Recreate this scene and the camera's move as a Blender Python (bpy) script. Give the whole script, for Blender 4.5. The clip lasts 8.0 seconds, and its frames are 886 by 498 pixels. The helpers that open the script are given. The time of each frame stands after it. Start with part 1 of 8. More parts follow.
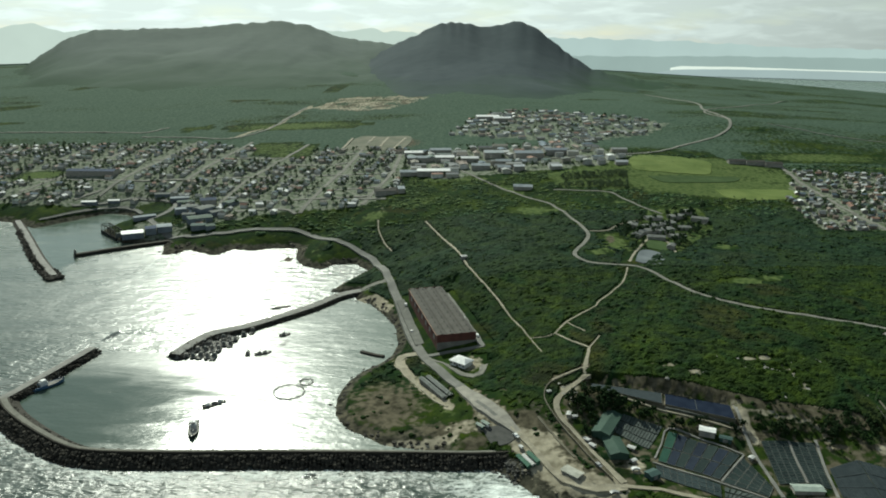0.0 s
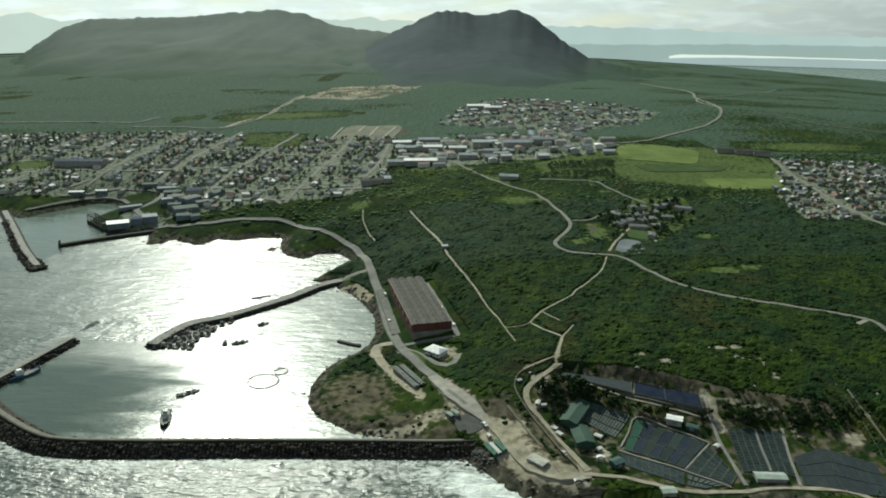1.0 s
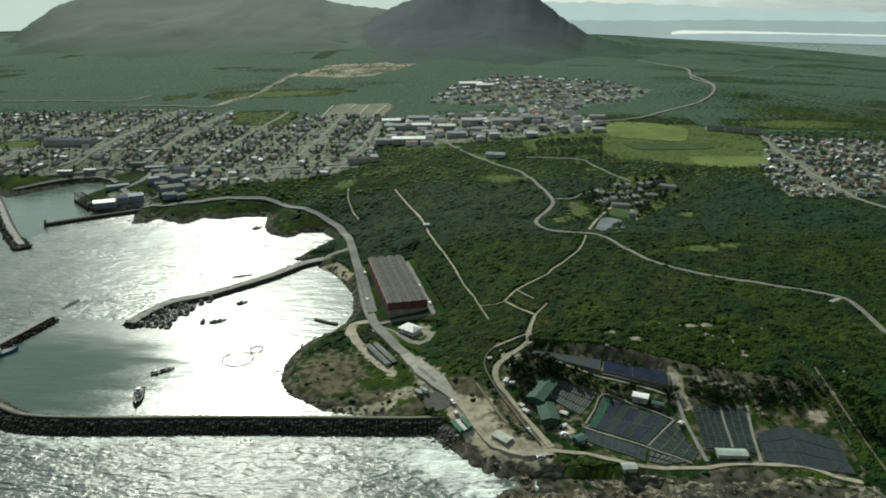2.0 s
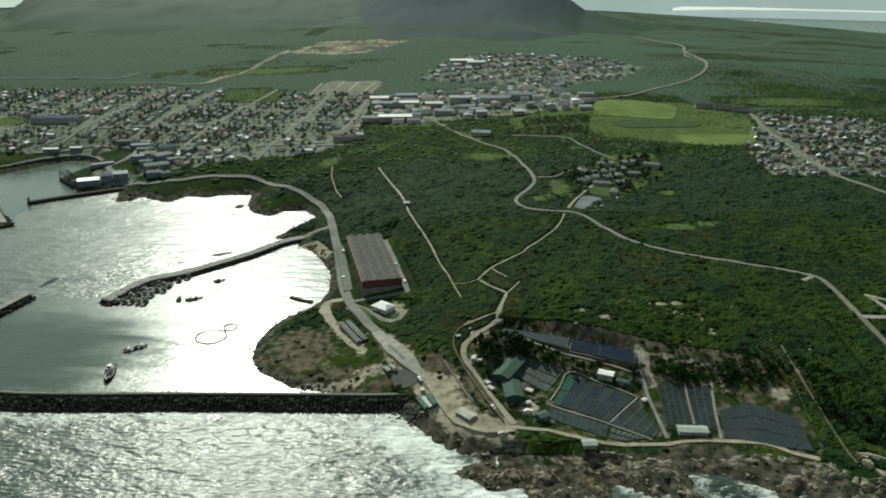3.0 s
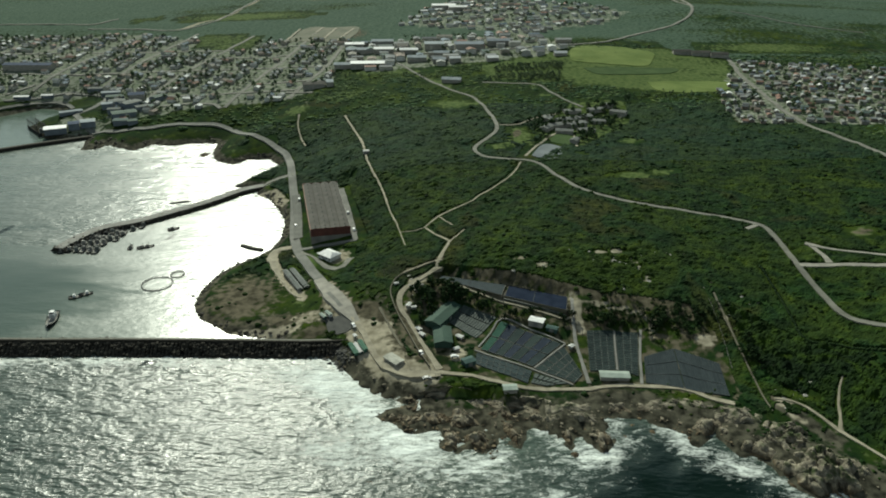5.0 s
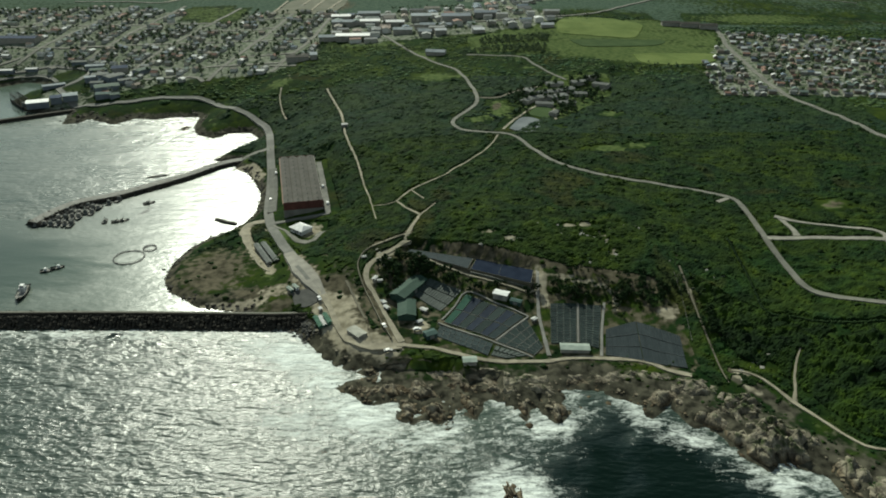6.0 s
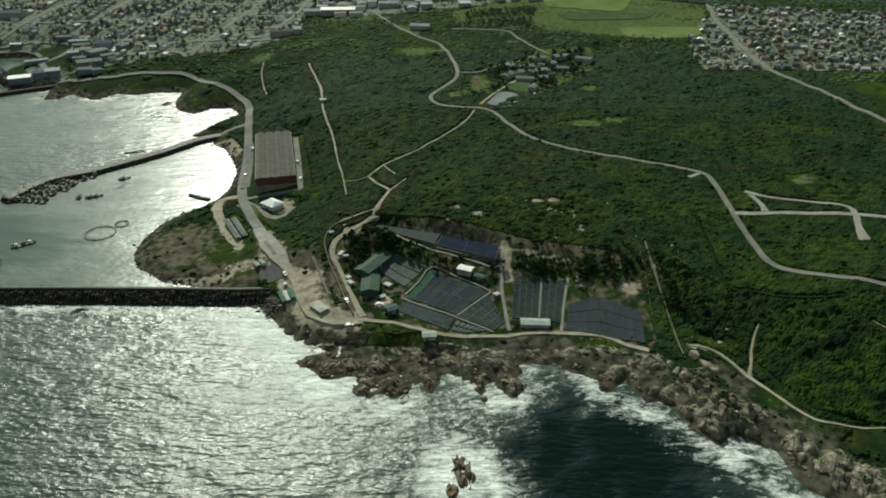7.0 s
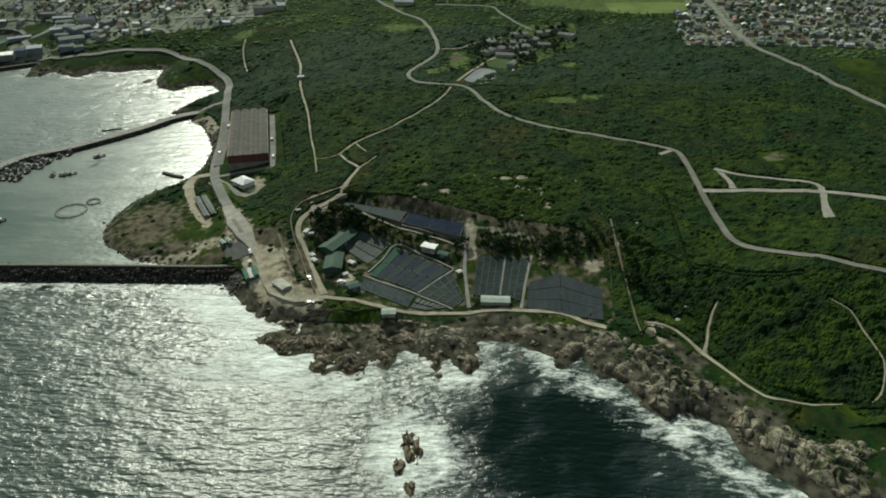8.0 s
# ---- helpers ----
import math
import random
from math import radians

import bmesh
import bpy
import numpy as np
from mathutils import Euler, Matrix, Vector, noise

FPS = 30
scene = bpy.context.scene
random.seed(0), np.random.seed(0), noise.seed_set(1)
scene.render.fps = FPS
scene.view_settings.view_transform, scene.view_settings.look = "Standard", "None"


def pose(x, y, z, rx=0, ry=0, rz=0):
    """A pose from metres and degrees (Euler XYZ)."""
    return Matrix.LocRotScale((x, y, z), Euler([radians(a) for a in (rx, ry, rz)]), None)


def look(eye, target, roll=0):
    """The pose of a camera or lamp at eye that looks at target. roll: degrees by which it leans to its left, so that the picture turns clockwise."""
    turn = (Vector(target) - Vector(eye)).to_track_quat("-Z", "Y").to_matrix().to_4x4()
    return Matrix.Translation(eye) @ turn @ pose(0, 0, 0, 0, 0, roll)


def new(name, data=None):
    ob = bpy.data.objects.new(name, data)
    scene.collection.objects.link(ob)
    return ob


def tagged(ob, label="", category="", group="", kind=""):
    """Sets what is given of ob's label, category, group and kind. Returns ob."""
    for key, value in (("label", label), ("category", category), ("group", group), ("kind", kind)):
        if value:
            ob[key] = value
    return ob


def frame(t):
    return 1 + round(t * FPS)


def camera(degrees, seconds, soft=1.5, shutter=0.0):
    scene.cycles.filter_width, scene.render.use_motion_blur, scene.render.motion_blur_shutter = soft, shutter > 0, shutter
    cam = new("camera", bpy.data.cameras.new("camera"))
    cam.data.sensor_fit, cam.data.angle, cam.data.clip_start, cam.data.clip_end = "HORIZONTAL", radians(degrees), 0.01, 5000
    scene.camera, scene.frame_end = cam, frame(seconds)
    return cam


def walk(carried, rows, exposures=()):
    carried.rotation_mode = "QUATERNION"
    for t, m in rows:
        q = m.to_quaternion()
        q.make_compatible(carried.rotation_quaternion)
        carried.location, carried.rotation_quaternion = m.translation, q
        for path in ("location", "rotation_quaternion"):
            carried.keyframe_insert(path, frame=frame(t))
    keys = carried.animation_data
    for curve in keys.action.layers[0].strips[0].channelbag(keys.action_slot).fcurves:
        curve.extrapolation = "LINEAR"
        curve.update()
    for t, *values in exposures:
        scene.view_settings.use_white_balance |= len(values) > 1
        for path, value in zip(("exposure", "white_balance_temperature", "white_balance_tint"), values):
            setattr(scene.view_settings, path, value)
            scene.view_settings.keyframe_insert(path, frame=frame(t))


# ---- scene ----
cam = camera(62.2, 8.0, soft=1.9)
PATH = [
    (0, (9.03, 2.256, 218.182), (9.026, 4.177, 217.625), 0.5),
    (0.5, (17.498, 1.31, 218.625), (17.493, 3.228, 218.06), 0.4),
    (1, (26.847, 1.352, 218.908), (26.84, 3.265, 218.323), 0.4),
    (1.5, (36.65, 0.984, 219.414), (36.638, 2.888, 218.801), 0.3),
    (3, (66.127, 0.272, 219.85), (66.105, 2.147, 219.153), 0.2),
    (3.5, (75.707, 0.14, 220.027), (75.683, 2.004, 219.301), 0.2),
    (4, (86.026, -0.408, 219.978), (85.999, 1.443, 219.221), 0.1),
    (4.5, (96.189, -0.529, 219.661), (96.158, 1.308, 218.871), 0.1),
    (6, (128.056, -1.219, 219.325), (128.013, 0.574, 218.438), -0.1),
    (6.5, (139.267, -1.229, 219.06), (139.218, 0.548, 218.145), -0.2),
    (7, (150.464, -1.145, 219.02), (150.41, 0.617, 218.076), -0.3),
    (7.5, (161.721, -0.91, 218.657), (161.662, 0.839, 217.687), -0.4),
    (8, (173.253, -0.77, 218.492), (173.187, 0.963, 217.497), -0.5),
]
EXPOSURES = [(0.0, 0.48, 6350, -5), (3.5, 0.45, 6450, -5), (6.0, 0.36, 6550, -5), (8.0, 0.33, 6600, -5)]
walk(cam, [(t, look(eye, target, roll)) for t, eye, target, roll in PATH], EXPOSURES)


# ---------------------------------------------------------------- sky and sun
SUN_TURN, SUN_HIGH = -18.2, 35.0
world = bpy.data.worlds.new("daylight")
scene.world = world
world.use_nodes = True
wn, wl = world.node_tree.nodes, world.node_tree.links
wn.clear()
sky = wn.new("ShaderNodeTexSky")
sky.sky_type, sky.sun_disc = "NISHITA", False
sky.sun_elevation, sky.sun_rotation = radians(SUN_HIGH), radians(SUN_TURN)
sky.air_density, sky.dust_density, sky.altitude = 0.9, 0.15, 50
coord = wn.new("ShaderNodeTexCoord")
stretch = wn.new("ShaderNodeMapping")
stretch.inputs["Scale"].default_value = (5.0, 5.0, 26.0)
cloud = wn.new("ShaderNodeTexNoise")
cloud.inputs["Scale"].default_value, cloud.inputs["Detail"].default_value, cloud.inputs["Roughness"].default_value = 1.6, 6.0, 0.55
ramp = wn.new("ShaderNodeValToRGB")
ramp.color_ramp.elements[0].position, ramp.color_ramp.elements[1].position = 0.04, 0.50
mixed = wn.new("ShaderNodeMix")
mixed.data_type = "RGBA"
# the veil of cloud is brighter towards the sun
facing, brighter, veil_colour = wn.new("ShaderNodeVectorMath"), wn.new("ShaderNodeMapRange"), wn.new("ShaderNodeVectorMath")
facing.operation, veil_colour.operation = "DOT_PRODUCT", "SCALE"
facing.inputs[1].default_value = (math.sin(radians(SUN_TURN)) * math.cos(radians(SUN_HIGH)), math.cos(radians(SUN_TURN)) * math.cos(radians(SUN_HIGH)), math.sin(radians(SUN_HIGH)))
brighter.inputs["From Min"].default_value, brighter.inputs["From Max"].default_value = 0.5, 0.84
brighter.inputs["To Min"].default_value, brighter.inputs["To Max"].default_value = 0.50, 1.10
veil_colour.inputs[0].default_value = (10.1, 10.75, 10.7)
back, out = wn.new("ShaderNodeBackground"), wn.new("ShaderNodeOutputWorld")
back.inputs["Strength"].default_value = 0.058
wl.new(coord.outputs["Generated"], stretch.inputs["Vector"])
wl.new(stretch.outputs["Vector"], cloud.inputs["Vector"])
wl.new(cloud.outputs["Fac"], ramp.inputs["Fac"])
rise, thin, veil = wn.new("ShaderNodeSeparateXYZ"), wn.new("ShaderNodeMapRange"), wn.new("ShaderNodeMath")
thin.inputs["From Min"].default_value, thin.inputs["From Max"].default_value = 0.08, 0.6
thin.inputs["To Min"].default_value, thin.inputs["To Max"].default_value = 1.0, 0.34
veil.operation = "MULTIPLY"
wl.new(coord.outputs["Generated"], rise.inputs[0])
wl.new(rise.outputs["Z"], thin.inputs["Value"])
wl.new(ramp.outputs["Color"], veil.inputs[0])
wl.new(thin.outputs["Result"], veil.inputs[1])
wl.new(veil.outputs[0], mixed.inputs["Factor"])
wl.new(coord.outputs["Generated"], facing.inputs[0])
wl.new(facing.outputs["Value"], brighter.inputs["Value"])
puffs, lumpy, shaded = wn.new("ShaderNodeTexNoise"), wn.new("ShaderNodeMapRange"), wn.new("ShaderNodeMath")
puffs.inputs["Scale"].default_value, puffs.inputs["Detail"].default_value, puffs.inputs["Distortion"].default_value = 3.2, 6.0, 0.4
lumpy.inputs["From Min"].default_value, lumpy.inputs["From Max"].default_value = 0.48, 0.70
lumpy.inputs["To Min"].default_value, lumpy.inputs["To Max"].default_value = 0.95, 1.16
shaded.operation = "MULTIPLY"
wl.new(stretch.outputs["Vector"], puffs.inputs["Vector"])
wl.new(puffs.outputs["Fac"], lumpy.inputs["Value"])
wl.new(lumpy.outputs["Result"], shaded.inputs[0])
wl.new(brighter.outputs["Result"], shaded.inputs[1])
wl.new(shaded.outputs[0], veil_colour.inputs["Scale"])
wl.new(veil_colour.outputs["Vector"], mixed.inputs["B"])
wl.new(sky.outputs["Color"], mixed.inputs["A"])
wl.new(mixed.outputs["Result"], back.inputs["Color"])
wl.new(back.outputs["Background"], out.inputs["Surface"])

sun_data = bpy.data.lights.new("sun", "SUN")
sun_data.energy, sun_data.angle, sun_data.color = 4.1, radians(0.6), (1.0, 0.96, 0.87)
sun = new("sun", sun_data)
sun.matrix_world = look((1000 * math.sin(radians(SUN_TURN)) * math.cos(radians(SUN_HIGH)),
                         1000 * math.cos(radians(SUN_TURN)) * math.cos(radians(SUN_HIGH)), 1000 * math.sin(radians(SUN_HIGH))), (0, 0, 0))


# ---------------------------------------------------------------- materials
def matter(name, dark, light, size=1.0, rough=0.85, bump=0.3, fine=None, metal=0.0, island=0.0, random_object=0.0, spec=0.3, depth=0.1):
    """A surface with a coarse and a fine unevenness. size: metres of the coarse patches."""
    m = bpy.data.materials.new(name)
    m.use_nodes = True
    n, l = m.node_tree.nodes, m.node_tree.links
    b = n["Principled BSDF"]
    geo = n.new("ShaderNodeNewGeometry")
    one, two = n.new("ShaderNodeTexNoise"), n.new("ShaderNodeTexNoise")
    one.inputs["Scale"].default_value, one.inputs["Detail"].default_value = 1 / size, 5
    two.inputs["Scale"].default_value, two.inputs["Detail"].default_value = (1 / fine if fine else 7 / size), 3
    for t in (one, two):
        l.new(geo.outputs["Position"], t.inputs["Vector"])
    add = n.new("ShaderNodeMath")
    add.operation = "MULTIPLY_ADD"
    l.new(two.outputs["Fac"], add.inputs[0])
    add.inputs[1].default_value = 0.45
    l.new(one.outputs["Fac"], add.inputs[2])
    last = add
    for source, amount in ((geo.outputs["Random Per Island"], island), (None, random_object)):
        if amount:
            if source is None:
                source = n.new("ShaderNodeObjectInfo").outputs["Random"]
            more = n.new("ShaderNodeMath")
            more.operation = "MULTIPLY_ADD"
            l.new(source, more.inputs[0])
            more.inputs[1].default_value = amount
            l.new(last.outputs[0], more.inputs[2])
            last = more
    spread = n.new("ShaderNodeMapRange")
    mid = 0.725 + island / 2 + random_object / 2
    half = 0.22 + (island + random_object) * 0.42
    spread.inputs["From Min"].default_value, spread.inputs["From Max"].default_value = mid - half, mid + half
    l.new(last.outputs[0], spread.inputs["Value"])
    mix = n.new("ShaderNodeMix")
    mix.data_type = "RGBA"
    mix.inputs["A"].default_value, mix.inputs["B"].default_value = (*dark, 1), (*light, 1)
    l.new(spread.outputs["Result"], mix.inputs["Factor"])
    l.new(mix.outputs["Result"], b.inputs["Base Color"])
    b.inputs["Roughness"].default_value, b.inputs["Metallic"].default_value = rough, metal
    b.inputs["Specular IOR Level"].default_value = spec
    if bump:
        bp = n.new("ShaderNodeBump")
        bp.inputs["Strength"].default_value, bp.inputs["Distance"].default_value = bump, depth
        l.new(add.outputs[0], bp.inputs["Height"])
        l.new(bp.outputs["Normal"], b.inputs["Normal"])
    return m


def ramped(name, colours, rough=0.7, per_object=False, spec=0.3):
    """A paint that differs from piece to piece over the given colours."""
    m = matter(name, (0, 0, 0), (1, 1, 1), 3.0, rough, 0.15, spec=spec)
    n, l = m.node_tree.nodes, m.node_tree.links
    pick = n.new("ShaderNodeValToRGB")
    pick.color_ramp.interpolation = "CONSTANT"
    for i, c in enumerate(colours):
        e = pick.color_ramp.elements[i] if i < 2 else pick.color_ramp.elements.new(i / len(colours))
        e.position, e.color = i / len(colours), (*c, 1)
    src = n.new("ShaderNodeObjectInfo").outputs["Random"] if per_object else n.new("ShaderNodeNewGeometry").outputs["Random Per Island"]
    l.new(src, pick.inputs["Fac"])
    old = n["Principled BSDF"].inputs["Base Color"].links[0].from_node
    wear = n.new("ShaderNodeMix")
    wear.data_type, wear.blend_type = "RGBA", "MULTIPLY"
    wear.inputs["Factor"].default_value = 1.0
    old.inputs["A"].default_value, old.inputs["B"].default_value = (0.72, 0.7, 0.66, 1), (1, 1, 1, 1)
    l.new(pick.outputs["Color"], wear.inputs["A"])
    l.new(old.outputs["Result"], wear.inputs["B"])
    l.new(wear.outputs["Result"], n["Principled BSDF"].inputs["Base Color"])
    return m


M = dict(
    asphalt=matter("asphalt", (0.075, 0.077, 0.066), (0.118, 0.118, 0.102), 6, 0.9, 0.2),
    gravel=matter("pale_gravel", (0.10, 0.099, 0.082), (0.172, 0.168, 0.14), 5, 0.95, 0.4),
    sand=matter("sandy_track", (0.18, 0.161, 0.115), (0.31, 0.28, 0.21), 4, 0.95, 0.4),
    concrete=matter("weathered_concrete", (0.135, 0.132, 0.118), (0.225, 0.219, 0.198), 5, 0.9, 0.3),
    old_tar=matter("worn_grey_tar", (0.098, 0.098, 0.086), (0.152, 0.15, 0.132), 6, 0.9, 0.2),
    apron=matter("pale_concrete_apron", (0.165, 0.157, 0.132), (0.27, 0.255, 0.215), 5, 0.9, 0.3),
    armour=matter("dark_wet_rock", (0.016, 0.015, 0.0125), (0.062, 0.057, 0.046), 3, 0.9, 0.6, island=0.6, spec=0.1),
    rock=matter("brown_shore_rock", (0.022, 0.018, 0.013), (0.34, 0.305, 0.228), 4.0, 0.9, 0.9, fine=0.6, island=0.2, spec=0.15, depth=0.4),
    bush=matter("fynbos_leaves", (0.0066, 0.0158, 0.0051), (0.0245, 0.0420, 0.0115), 6, 0.9, 0.6, fine=0.6, island=0.16, spec=0.04),
    # far scrub: leaves lightened and blued, distance haze put into their colour
    hazy_slope_bush=matter("hazy_hillside_leaves", (0.026, 0.050, 0.023), (0.082, 0.120, 0.050), 36, 0.9, 0.5, fine=1.5, island=0.16, spec=0.04),
    # town trees: leaf tones lifted, the haze over them put into the colour
    garden=matter("hazed_garden_leaves", (0.046, 0.072, 0.038), (0.106, 0.140, 0.074), 30, 0.9, 0.5, fine=0.7, island=0.4, spec=0.04),
    tree=matter("dark_tree_leaves", (0.007, 0.016, 0.007), (0.024, 0.042, 0.015), 30, 0.9, 0.5, fine=0.7, island=0.4, spec=0.04),
    bark=matter("grey_bark", (0.06, 0.05, 0.04), (0.12, 0.10, 0.08), 1, 0.9, 0.4),
    roof_grey=matter("grey_sheet_roof", (0.055, 0.052, 0.045), (0.098, 0.093, 0.081), 8, 0.85, 0.2, island=0.1, spec=0.1),
    roof_green=matter("green_sheet_roof", (0.026, 0.052, 0.038), (0.044, 0.078, 0.058), 6, 0.8, 0.2, spec=0.15),
    red_wall=matter("dark_red_wall", (0.070, 0.028, 0.022), (0.12, 0.045, 0.036), 4, 0.8, 0.2),
    white=matter("white_paint", (0.50, 0.50, 0.485), (0.72, 0.72, 0.70), 3, 0.6, 0.1),
    cream=matter("cream_wall", (0.22, 0.21, 0.185), (0.34, 0.325, 0.29), 3, 0.8, 0.15),
    net=matter("dark_shade_net", (0.008, 0.017, 0.019), (0.030, 0.046, 0.047), 2.4, 0.85, 0.5, fine=0.5, random_object=0.35, spec=0.15),
    net_blue=matter("dark_blue_net", (0.008, 0.013, 0.024), (0.024, 0.034, 0.050), 2.6, 0.85, 0.5, fine=0.5, random_object=0.3, spec=0.1),
    net_green=matter("green_shade_net", (0.012, 0.044, 0.030), (0.026, 0.072, 0.050), 3, 0.85, 0.2, random_object=0.3, spec=0.1),
    hull_blue=matter("blue_hull", (0.04, 0.10, 0.19), (0.07, 0.15, 0.26), 2, 0.5, 0.1),
    hull_dark=matter("dark_hull", (0.016, 0.018, 0.018), (0.04, 0.042, 0.04), 2, 0.85, 0.1, spec=0.1),
    steel=matter("grey_steel", (0.2, 0.2, 0.2), (0.34, 0.34, 0.33), 2, 0.5, 0.1, metal=0.6),
    float_ring=matter("grey_float_pipe", (0.10, 0.10, 0.09), (0.18, 0.178, 0.165), 2, 0.6, 0.1),
    glass=matter("dark_glass", (0.02, 0.025, 0.03), (0.04, 0.045, 0.05), 2, 0.1, 0.0, spec=0.5),
    lawn=matter("green_sports_lawn", (0.085, 0.12, 0.032), (0.135, 0.17, 0.052), 25, 0.95, 0.3, fine=2, spec=0.05),
    earth=matter("bare_earth", (0.095, 0.086, 0.06), (0.15, 0.138, 0.10), 12, 0.95, 0.4),
    dim_wall=ramped("suburb_walls", [(0.26, 0.25, 0.225), (0.20, 0.195, 0.18), (0.34, 0.335, 0.31), (0.24, 0.20, 0.165)]),
    # house walls and roofs raised above their paint, haze over the town included
    plain_wall=ramped("house_walls", [(0.52, 0.525, 0.50), (0.42, 0.42, 0.395), (0.68, 0.68, 0.65), (0.36, 0.335, 0.29), (0.48, 0.465, 0.41)]),
    house_roof=ramped("house_roofs", [(0.20, 0.215, 0.212), (0.19, 0.155, 0.13), (0.13, 0.14, 0.146), (0.30, 0.31, 0.305), (0.19, 0.18, 0.155), (0.25, 0.262, 0.256), (0.72, 0.73, 0.72), (0.14, 0.185, 0.165), (0.13, 0.17, 0.21), (0.22, 0.13, 0.10)], 0.8, spec=0.12),
    house_wall_own=ramped("house_walls_own", [(0.52, 0.525, 0.50), (0.42, 0.42, 0.395), (0.68, 0.68, 0.65), (0.36, 0.335, 0.29), (0.48, 0.465, 0.41)], 0.8, True),
    house_roof_own=ramped("house_roofs_own", [(0.20, 0.215, 0.212), (0.19, 0.155, 0.13), (0.13, 0.14, 0.146), (0.30, 0.31, 0.305), (0.19, 0.18, 0.155), (0.25, 0.262, 0.256), (0.72, 0.73, 0.72), (0.14, 0.185, 0.165), (0.13, 0.17, 0.21), (0.22, 0.13, 0.10)], 0.8, True, 0.12),
)


def patchwork(m, wide, wide_size, close, close_size):
    """Plant communities: tints of the leaves in wide patches and again in smaller ones."""
    n, l = m.node_tree.nodes, m.node_tree.links
    socket = n["Principled BSDF"].inputs["Base Color"]
    geo = n.new("ShaderNodeNewGeometry")
    for tints, size, warp in ((wide, wide_size, 0.9), (close, close_size, 0.5)):
        old = socket.links[0].from_socket
        t, pick, wash = n.new("ShaderNodeTexNoise"), n.new("ShaderNodeValToRGB"), n.new("ShaderNodeMix")
        t.inputs["Scale"].default_value, t.inputs["Detail"].default_value, t.inputs["Distortion"].default_value = 1 / size, 4, warp
        l.new(geo.outputs["Position"], t.inputs["Vector"])
        l.new(t.outputs["Fac"], pick.inputs["Fac"])
        for i, c in enumerate(tints):
            e = pick.color_ramp.elements[i] if i < 2 else pick.color_ramp.elements.new(0.99)
            e.position, e.color = 0.32 + 0.36 * i / (len(tints) - 1), (*c, 1)
        wash.data_type, wash.blend_type = "RGBA", "MULTIPLY"
        wash.inputs["Factor"].default_value = 1.0
        l.new(old, wash.inputs["A"])
        l.new(pick.outputs["Color"], wash.inputs["B"])
        l.new(wash.outputs["Result"], socket)


HEATH_WIDE = [(1.42, 1.0, 1.02), (0.70, 0.93, 1.0), (0.96, 1.0, 0.88), (1.45, 1.32, 0.78), (0.72, 0.97, 0.88)]
HEATH_CLOSE = [(0.5, 0.56, 0.62), (0.85, 0.90, 1.0), (1.1, 1.1, 1.0), (1.45, 1.35, 1.0)]
patchwork(M["bush"], HEATH_WIDE, 55, HEATH_CLOSE, 9)
UPLAND_WIDE, UPLAND_CLOSE = [(1.15, 1.0, 1.0), (0.82, 0.97, 1.1), (1.0, 1.0, 1.0), (1.25, 1.15, 0.9), (0.78, 0.98, 1.0)], [(0.72, 0.78, 0.84), (1.0, 1.0, 1.0), (1.2, 1.15, 1.0)]
patchwork(M["hazy_slope_bush"], UPLAND_WIDE, 80, UPLAND_CLOSE, 16)
M["upland_bush"] = matter("upland_leaves", (0.0070, 0.0178, 0.0078), (0.0225, 0.0425, 0.0170), 8, 0.9, 0.5, fine=0.9, spec=0.04)
patchwork(M["upland_bush"], UPLAND_WIDE, 70, UPLAND_CLOSE, 12)
M["thicket"] = matter("glossy_thicket_leaves", (0.0046, 0.0118, 0.0034), (0.0155, 0.0300, 0.0062), 5, 0.9, 0.6, fine=0.6, spec=0.06)
patchwork(M["thicket"], [(0.6, 0.7, 0.8), (0.9, 0.95, 1.0), (1.9, 1.75, 0.9), (0.62, 0.72, 0.8)], 30, HEATH_CLOSE, 6)


def wet_foot(m, low, high, dark):
    """Rock wetted and overgrown by the tides up to an uneven line."""
    n, l = m.node_tree.nodes, m.node_tree.links
    socket = n["Principled BSDF"].inputs["Base Color"]
    old = socket.links[0].from_socket
    geo, t, part_, line, dry, wash = (n.new("ShaderNode" + k) for k in ("NewGeometry", "TexNoise", "SeparateXYZ", "Math", "MapRange", "Mix"))
    t.inputs["Scale"].default_value, t.inputs["Detail"].default_value = 0.12, 5
    line.operation = "MULTIPLY_ADD"
    line.inputs[1].default_value = -4.0
    wash.data_type, wash.blend_type = "RGBA", "MULTIPLY"
    wash.inputs["B"].default_value = (*dark, 1)
    dry.inputs["From Min"].default_value, dry.inputs["From Max"].default_value = low - 2.0, high - 2.0
    dry.inputs["To Min"].default_value, dry.inputs["To Max"].default_value = 1.0, 0.0
    l.new(geo.outputs["Position"], t.inputs["Vector"])
    l.new(geo.outputs["Position"], part_.inputs[0])
    l.new(t.outputs["Fac"], line.inputs[0])
    l.new(part_.outputs["Z"], line.inputs[2])
    l.new(line.outputs[0], dry.inputs["Value"])
    l.new(dry.outputs["Result"], wash.inputs["Factor"])
    l.new(old, wash.inputs["A"])
    l.new(wash.outputs["Result"], socket)


wet_foot(M["rock"], 0.8, 3.2, (0.50, 0.43, 0.35))


